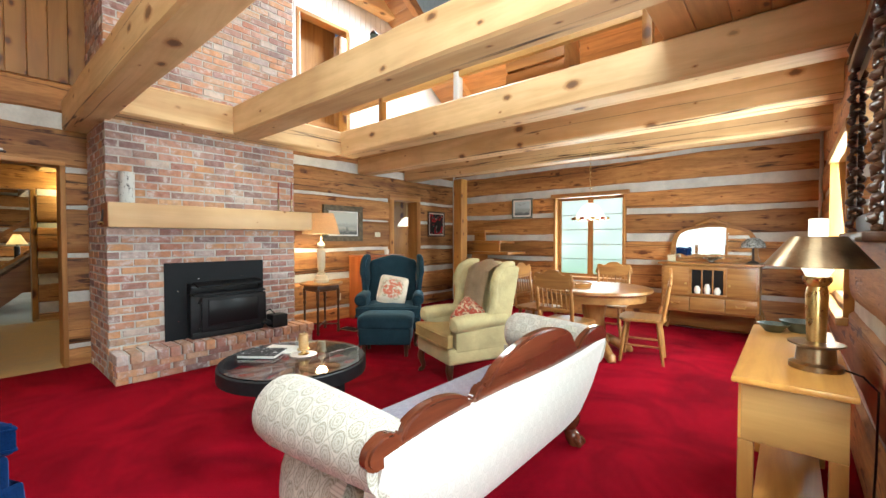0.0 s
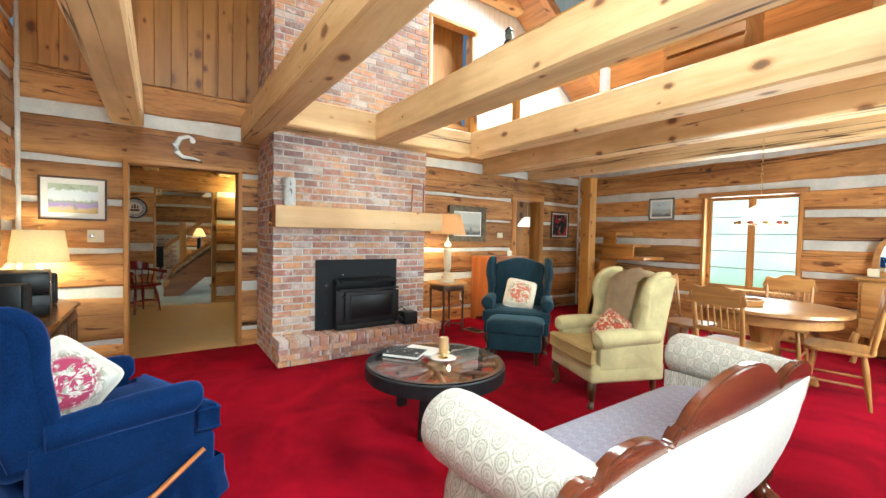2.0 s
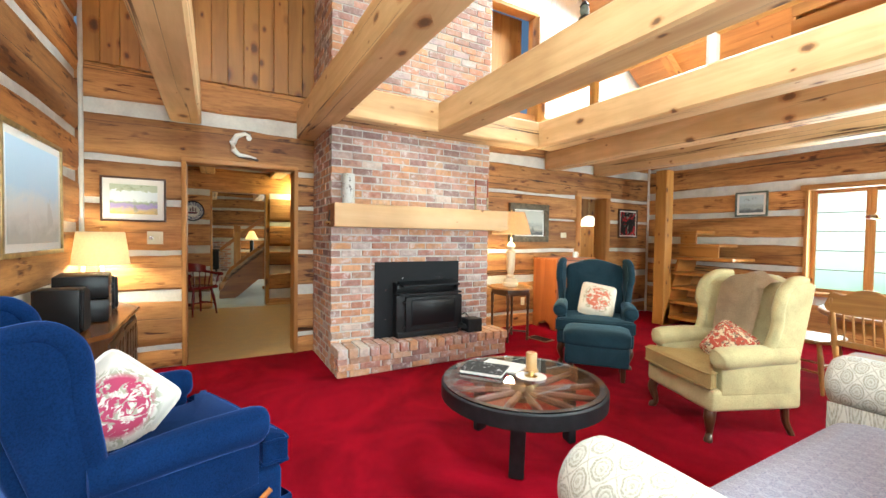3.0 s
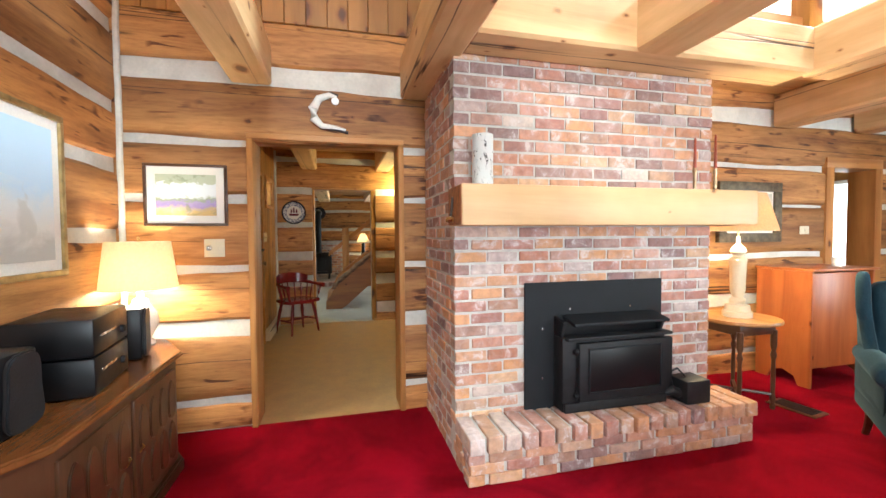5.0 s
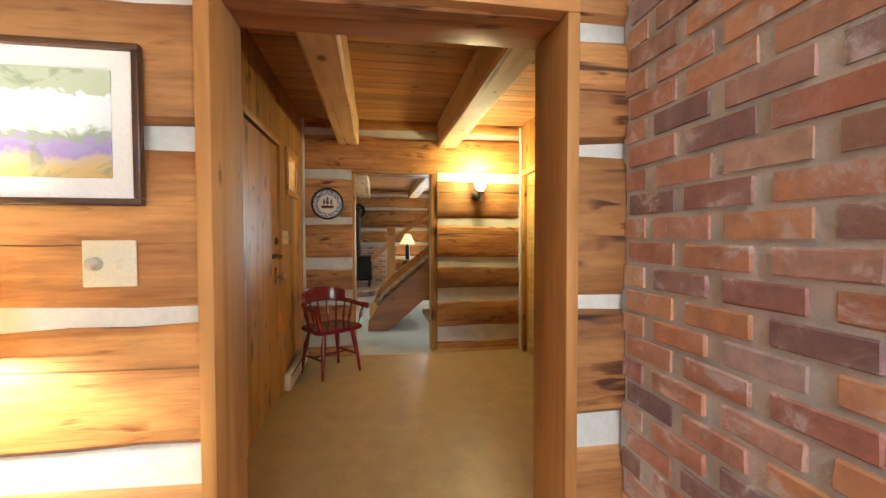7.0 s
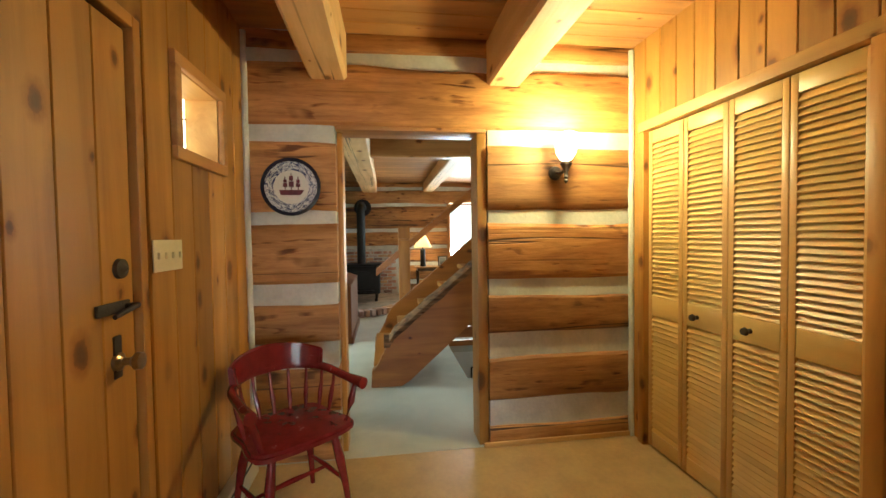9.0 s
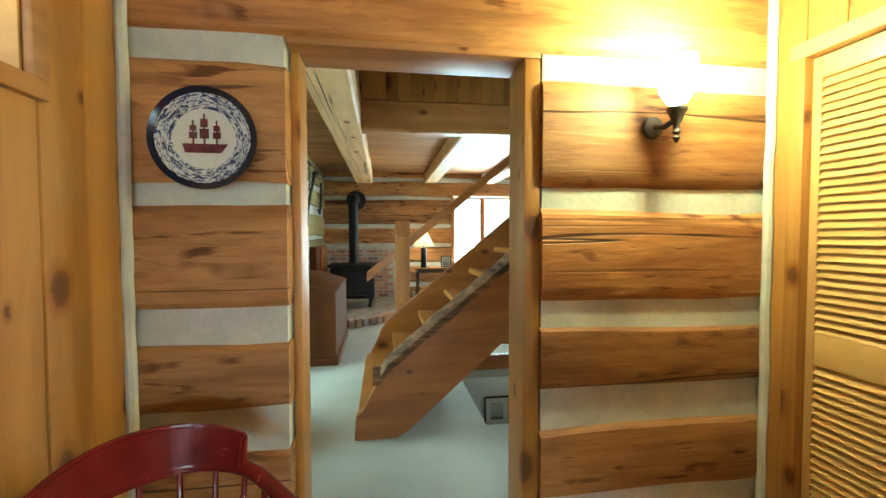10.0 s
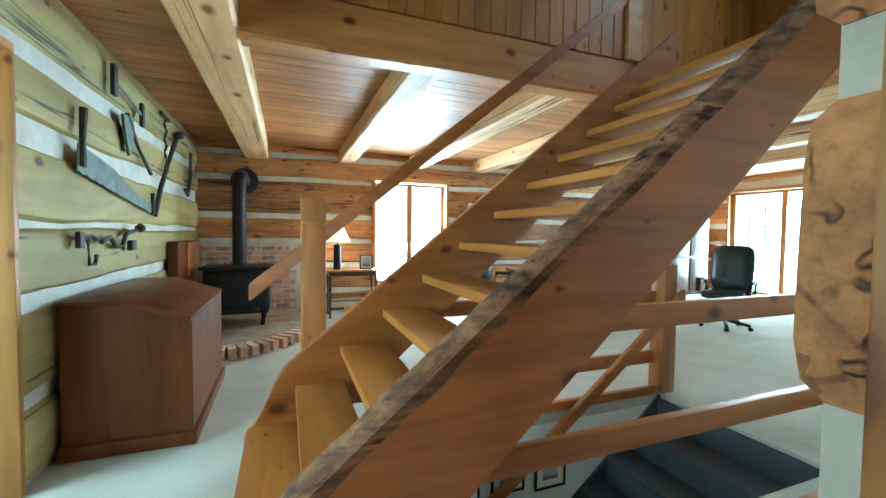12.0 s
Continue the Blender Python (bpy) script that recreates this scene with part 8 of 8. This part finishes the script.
# wood stove on its round hearth
he = thing("stove_hearth", "raised half-round stone hearth edged with brick", "hearth", kind="structure")
hc = (-14.55, -0.55)
R0 = 1.62
o = [(hc[0] + R0 * math.cos(a), max(-1.1, hc[1] + R0 * math.sin(a) * 0.62)) for a in (math.pi * 2 * i / 40 for i in range(40))]
o = [(max(x, XB), y) for x, y in o]
part("slab", prism(o, 0.1, Matrix(), 0.0), M_STONE, he)
nb = 26
brick_e = ob_mesh("brick", brick_shape(0.075, 0.2, 0.11, 3), M_BRICK)
for i in range(nb):
    a = -0.55 + (math.pi * 0.5 + 0.75) * i / (nb - 1)
    px, py = hc[0] + R0 * math.cos(a), hc[1] + R0 * 0.62 * math.sin(a)
    if py > -1.05:
        piece("brick", brick_e, he, pose(px, py, 0.058, 0, 0, math.degrees(math.atan2(math.sin(a) / 0.62, math.cos(a))) - 90))
bb = thing("stove_backing", "low brick backing wall behind the stove", "brickwork", kind="structure")
bm = bmx()
box(bm, XB + 0.005, XB + 0.06, -1.08, 0.3, 0.1, 1.1)
part("mortar", bm, M_MORTAR, bb, smooth=False)
for r in range(13):
    for c in range(7):
        y = -1.0 + c * 0.205 + (0.1 if r % 2 else 0)
        if y < 0.22:
            piece("brick", near_bricks[(r + c) % 5], bb, pose(XB + 0.03, y, 0.14 + r * 0.0735, 0, 0, 90))
ws_ = thing("wood_stove", "black cast iron wood stove with an arched door", "wood stove", pose(-14.2, -0.5, 0.1))
part("body", rbox(-0.28, 0.28, -0.37, 0.37, 0.15, 0.7, 0.03, 3), M_BLACK, ws_)
part("top_plate", rbox(-0.32, 0.32, -0.41, 0.41, 0.7, 0.74, 0.012), M_BLACK, ws_)
dr = part("door", prism(arc_outline([(-0.2, 0.27), (0.2, 0.27), (0.21, 0.5), (0.12, 0.6), (-0.12, 0.6), (-0.21, 0.5)], 5), 0.03, Matrix.Translation((0.28, 0, 0)) @ AYZ, 0.008), M_BLACK, ws_)
part("glass", prism(arc_outline([(-0.14, 0.32), (0.14, 0.32), (0.15, 0.48), (0.08, 0.55), (-0.08, 0.55), (-0.15, 0.48)], 5), 0.006, Matrix.Translation((0.308, 0, 0)) @ AYZ), M_PLASTIC, dr)
for x in (-0.22, 0.22):
    for y in (-0.28, 0.28):
        part("leg", tube([(x, y, 0.22), (x * 1.12, y * 1.08, 0.12), (x * 1.05, y * 1.03, 0.0)], [0.035, 0.026, 0.03], 8), M_BLACK, ws_)
part("ash_shelf", rbox(0.25, 0.4, -0.25, 0.25, 0.2, 0.23, 0.01), M_BLACK, ws_)
part("flue", tube([(-0.12, 0, 0.7), (-0.12, 0, 1.8), (-0.16, 0, 1.88), (-0.3, 0, 1.93), (-0.9, 0, 1.93)], 0.085, 18), M_BLACK, ws_)
part("collar", lathe([(0.085, -0.01), (0.19, -0.01), (0.19, 0.012), (0.085, 0.02)], 24), M_BLACK, ws_).matrix_local = pose(-0.93, 0, 1.93, 0, 90)

# old tools on the pale wall
TY = YT + 0.03
def tool(name, label, parts_):
    r = thing(name, label, "hand tool", group="tools on the wall")
    for nm, b, mt in parts_:
        part(nm, b, mt, r)
    return r


TX = Matrix(((1, 0, 0, 0), (0, 0, 1, TY), (0, 1, 0, 0), (0, 0, 0, 1)))
def px_(*pts):
    return [(x, TY + 0.012, z) for x, z in pts]


saw = [(-11.4, 1.74), (-11.55, 1.72), (-12.1, 1.58), (-12.6, 1.46), (-12.86, 1.45), (-12.86, 1.52), (-12.5, 1.5)]
teeth = [(-12.86 + i * 0.058, 1.42 + 0.008 * i + (0.02 if i % 2 else 0)) for i in range(26)]
tool("crosscut_saw", "large rusted crosscut saw with an upright wooden handle", [("blade", prism([(-11.42, 1.8), (-11.95, 1.72), (-12.5, 1.56), (-12.88, 1.52)] + teeth + [(-11.4, 1.62)], 0.006, TX), M_TOOL), ("handle", tube(px_((-11.45, 1.66), (-11.46, 1.82), (-11.48, 2.02)), [0.022, 0.018, 0.024]), M_TOOLDARK), ("grip", tube(px_((-12.84, 1.42), (-12.85, 1.62)), 0.018), M_TOOLDARK)])
tool("frame_saw", "small old bow saw with dark wooden ends", [("blade", tube(px_((-11.98, 2.36), (-12.25, 2.32), (-12.55, 2.26)), 0.012, 6), M_TOOL), ("end", rbox(-12.0, -11.93, TY, TY + 0.03, 2.24, 2.46, 0.006), M_TOOLDARK), ("end", rbox(-12.6, -12.54, TY, TY + 0.03, 2.16, 2.36, 0.006), M_TOOLDARK)])
tool("hatchet", "rusty broad axe with a long wooden handle", [("head", prism([(-12.12, 2.16), (-12.34, 2.18), (-12.36, 2.1), (-12.3, 1.9), (-12.24, 1.86), (-12.16, 2.02)], 0.02, TX, 0.003), M_TOOL), ("handle", tube(px_((-12.22, 2.18), (-12.45, 1.98), (-12.8, 1.79)), [0.018, 0.014, 0.016]), M_TOOLDARK)])
tool("auger", "long dark twisted auger", [("shank", tube([(-13.3 + 0.02 * math.sin(i * 1.3), TY + 0.015 + 0.008 * math.cos(i * 1.3), 2.42 - i * 0.03) for i in range(18)], 0.012, 6), M_TOOLDARK), ("handle", tube(px_((-13.15, 2.44), (-13.45, 2.43)), 0.018), M_TOOLDARK)])
tool("draw_knife", "long dark wooden-handled scythe arm", [("shaft", tube(px_((-13.75, 2.3), (-13.4, 1.98), (-13.1, 1.68), (-12.92, 1.42)), [0.028, 0.02, 0.024, 0.02]), M_TOOLDARK), ("head", lathe([(0, -0.03), (0.05, -0.02), (0.06, 0.01), (0.03, 0.05), (0, 0.06)], 12, (-13.78, TY + 0.03, 2.34)), M_TOOLDARK)])
tool("pruning_hook", "rusty iron hook hanging near the corner", [("hook", tube(px_((-14.5, 2.28), (-14.45, 1.95), (-14.3, 1.72), (-14.15, 1.78)), 0.02, 8), M_TOOLDARK)])
tool("brace_drill", "old iron brace with a wooden knob", [("crank", tube(px_((-11.7, 1.2), (-11.85, 1.23), (-11.95, 1.16), (-12.08, 1.16), (-12.15, 1.25), (-12.45, 1.29)), 0.016, 8), M_TOOLDARK), ("knob", lathe([(0, -0.04), (0.035, -0.02), (0.04, 0.01), (0, 0.04)], 12, (-12.42, TY + 0.03, 1.3)), M_TOOLDARK), ("chuck", rbox(-12.3, -12.2, TY, TY + 0.04, 1.12, 1.2, 0.008), M_TOOLDARK)])
tool("clamp", "small dark iron clamp below the saw", [("bar", tube(px_((-11.36, 1.22), (-11.55, 1.24), (-11.62, 1.22)), 0.014, 6), M_TOOLDARK), ("jaw", tube(px_((-11.5, 1.23), (-11.52, 1.06), (-11.6, 1.06), (-11.62, 1.12)), 0.012, 6), M_TOOLDARK), ("jaw", rbox(-11.42, -11.36, TY, TY + 0.03, 1.17, 1.27, 0.006), M_TOOLDARK)])

# window table with a lit lamp
wt = thing("window_table", "small dark turned-leg table under the window", "side table", pose(-14.72, 1.02, 0))
part("tabletop", rbox(-0.22, 0.22, -0.4, 0.4, 0.69, 0.715, 0.006), M_OAK, wt)
part("frieze", rbox(-0.18, 0.18, -0.35, 0.35, 0.62, 0.69, 0.004), M_WALNUT, wt)
for x in (-0.17, 0.17):
    for y in (-0.34, 0.34):
        part("leg", turned_leg(0.63, 0.024), M_WALNUTZ, wt).location = (x, y, 0)
part("stretcher", rbox(-0.015, 0.015, -0.34, 0.34, 0.1, 0.125, 0.004), M_WALNUT, wt)
table_lamp("table_lamp", "black painted lamp with a lit white shade", pose(-14.72, 0.8, 0.717), [(0, 0), (0.07, 0), (0.065, 0.012), (0.06, 0.02), (0.055, 0.36), (0.05, 0.38), (0.012, 0.39), (0.012, 0.45), (0, 0.45)], M_PLASTIC, (0.2, 0.07, 0.42, 0.68), M_SHADE_ON, 16)
framed("photo_frame", "small framed photograph standing on the table", pose(-14.62, 1.22, 0.83, -8, 0, 90), 0.2, 0.22, picture_mat("grey_photo", (0.5, 0.5, 0.48), (0.3, 0.3, 0.28), (0.1, 0.1, 0.1), (0.4, 0.4, 0.38), 5.0), M_BLACK, 0.02, 0.02)
framed("painting", "small print in a pale frame by the window", pose(XB + 0.012, 3.4, 1.68, 0, 0, 90), 0.52, 0.36, picture_mat("pale_print", (0.7, 0.68, 0.6), (0.6, 0.58, 0.5), (0.15, 0.14, 0.12), (0.6, 0.58, 0.5), 6.0), M_OAK, 0.02, 0.06)
bh = thing("baseboard_heater", "long pale baseboard heater under the window", "heater", pose(XB + 0.03, 1.9, 0))
part("case", rbox(-0.025, 0.05, -1.3, 1.6, 0.02, 0.2, 0.008), M_IVORY, bh)
part("slot", rbox(0.05, 0.056, -1.25, 1.55, 0.16, 0.175, 0.002, 1), M_BLACK, bh)


def swivel_chair(label, m):
    c = thing("office_chair", label, "office chair", m, "leather swivel chairs")
    bm = pillow(0.52, 0.52, 0.14, 6, 8, 0.2)
    bm.transform(Matrix.Translation((0, 0, 0.47)))
    part("seat", bm, M_LEATHER, c)
    bm = pillow(0.52, 0.66, 0.15, 5, 8, 0.2)
    bm.transform(Matrix.Translation((0, 0.27, 0.83)) @ Matrix.Rotation(radians(80), 4, "X"))
    part("backrest", bm, M_LEATHER, c)
    for s in (-1, 1):
        part("arm", tube([(s * 0.29, 0.2, 0.5), (s * 0.31, 0.16, 0.66), (s * 0.31, -0.14, 0.67), (s * 0.29, -0.2, 0.5)], 0.032, 10), M_LEATHER, c)
    part("stem", tube([(0, 0, 0.1), (0, 0, 0.42)], 0.03, 12), M_BLACK, c)
    for i in range(5):
        a = i * 2 * math.pi / 5
        f = part("foot", tube([(0, 0, 0.12), (0.3 * math.cos(a), 0.3 * math.sin(a), 0.07)], [0.028, 0.02], 8), M_BLACK, c)
        part("castor", lathe([(0, -0.03), (0.03, -0.02), (0.03, 0.02), (0, 0.03)], 10, (0.3 * math.cos(a), 0.3 * math.sin(a), 0.03)), M_BLACK, f)
    return c


oc1 = swivel_chair("dark leather swivel chair near the patio door", pose(-12.25, 5.85, 0, 0, 0, 20))
tagged(copy_thing(oc1, pose(-13.9, 3.0, 0, 0, 0, 110)), "dark green leather swivel chair by the desk")
dk = thing("writing_desk", "dark wooden writing desk with papers", "desk", pose(-13.6, 4.0, 0))
part("desktop", rbox(-0.4, 0.4, -0.7, 0.7, 0.72, 0.75, 0.006), M_OAK, dk)
for y in (-0.5, 0.5):
    part("pedestal", rbox(-0.36, 0.36, y - 0.18, y + 0.18, 0, 0.72, 0.006), M_WALNUTZ, dk)
gl = thing("desk_lamp", "desk lamp with a pale green glass shade", "desk lamp", pose(-13.6, 3.75, 0.752))
part("base", lathe([(0, 0), (0.09, 0), (0.08, 0.02), (0.012, 0.03), (0.012, 0.32), (0, 0.32)], 18), M_BRASS, gl)
part("shade", lathe([(0.15, 0.3), (0.14, 0.34), (0.05, 0.42), (0, 0.43)], 24), plain_mat("pale_green_glass", (0.4, 0.58, 0.5), 0.25, scale=5, amount=0.1, relief=0.02), gl)
hutch = thing("bookcase", "dark panelled wooden bookcase in the corner", "bookcase", pose(-14.95, 8.3, 0))
part("carcass", rbox(-0.18, 0.22, -0.6, 0.6, 0, 1.9, 0.008), M_WALNUTZ, hutch)
for y in (-0.3, 0.3):
    for z0, z1 in ((0.08, 0.8), (0.86, 1.84)):
        d = part("door", rbox(0.22, 0.24, y - 0.27, y + 0.27, z0, z1, 0.006), M_WALNUTZ, hutch)
        part("panel", rbox(0.238, 0.246, y - 0.19, y + 0.19, z0 + 0.08, z1 - 0.08, 0.004), M_WALNUT, d)
sd = thing("door_2", "pale pine panelled door standing beyond the opening", "door", pose(-11.05, -2.2, 0), kind="structure")
part("leaf", rbox(-0.02, 0.02, -0.4, 0.4, 0.01, 2.0, 0.004), M_PALEPINE, sd)
for y in (-0.18, 0.18):
    for z0, z1 in ((0.15, 0.85), (1.0, 1.85)):
        part("panel", rbox(0.018, 0.03, y - 0.13, y + 0.13, z0, z1, 0.006), M_PALEPINE, sd)
lb = thing("low_chest", "low dark wooden chest standing in the opening", "chest", pose(-9.7, -1.12, 0))
part("body", rbox(-0.26, 0.26, -0.2, 0.15, 0, 0.42, 0.008), M_WALNUTZ, lb)
part("lid", rbox(-0.28, 0.28, -0.22, 0.17, 0.42, 0.45, 0.006), M_WALNUT, lb)
# unseen skylight with a glowing pane, added to go with the upstairs fill
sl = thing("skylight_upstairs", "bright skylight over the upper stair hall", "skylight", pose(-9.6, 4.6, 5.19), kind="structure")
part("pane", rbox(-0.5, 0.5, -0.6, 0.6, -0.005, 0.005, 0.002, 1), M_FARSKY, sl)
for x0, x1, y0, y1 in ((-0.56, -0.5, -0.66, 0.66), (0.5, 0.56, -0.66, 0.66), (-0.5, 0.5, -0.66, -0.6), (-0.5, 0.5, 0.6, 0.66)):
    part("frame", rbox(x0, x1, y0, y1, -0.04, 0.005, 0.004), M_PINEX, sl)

# ---- small things ----
hh = thing("hall_heater", "low cream baseboard heater beside the entrance door", "heater", pose(-7.82, YH + 0.002, 0))
part("case", rbox(-0.45, 0.47, 0, 0.055, 0.015, 0.16, 0.008), M_IVORY, hh)
part("slot", rbox(-0.42, 0.44, 0.055, 0.059, 0.125, 0.14, 0.002, 1), M_BLACK, hh)
fv = thing("floor_vent", "brown metal floor vent by the lamp table", "vent", pose(-4.2, 3.42, 0.001, 0, 0, 8))
part("frame", rbox(-0.16, 0.16, -0.09, 0.09, 0, 0.008, 0.003), M_BRONZE, fv)
for i in range(9):
    part("slat", rbox(-0.13, 0.13, -0.066 + i * 0.016, -0.058 + i * 0.016, 0.008, 0.013, 0.001, 1), M_TOOLDARK, fv)
lan = thing("lantern", "small black lantern on the gallery rail", "lantern", pose(-3.3, 3.1, 3.562))
part("base", lathe([(0, 0), (0.06, 0), (0.05, 0.02), (0.03, 0.03), (0, 0.03)], 14), M_BLACK, lan)
part("globe", lathe([(0, 0.03), (0.035, 0.03), (0.05, 0.08), (0.035, 0.13), (0, 0.13)], 14), M_TOOL, lan)
part("cap", lathe([(0, 0.13), (0.05, 0.13), (0.03, 0.16), (0, 0.19)], 14), M_BLACK, lan)
cr8 = thing("wooden_crate", "brown wooden crate standing on the gallery", "crate", pose(-1.35, 3.55, 2.7))
for y in (-0.18, 0.16):
    for z in (0.02, 0.2, 0.38):
        part("board", rbox(-0.3, 0.3, y, y + 0.02, z, z + 0.15, 0.004), M_TRIMX, cr8)
for x in (-0.3, 0.28):
    part("end", rbox(x, x + 0.02, -0.16, 0.16, 0.02, 0.53, 0.004), M_TRIMX, cr8)
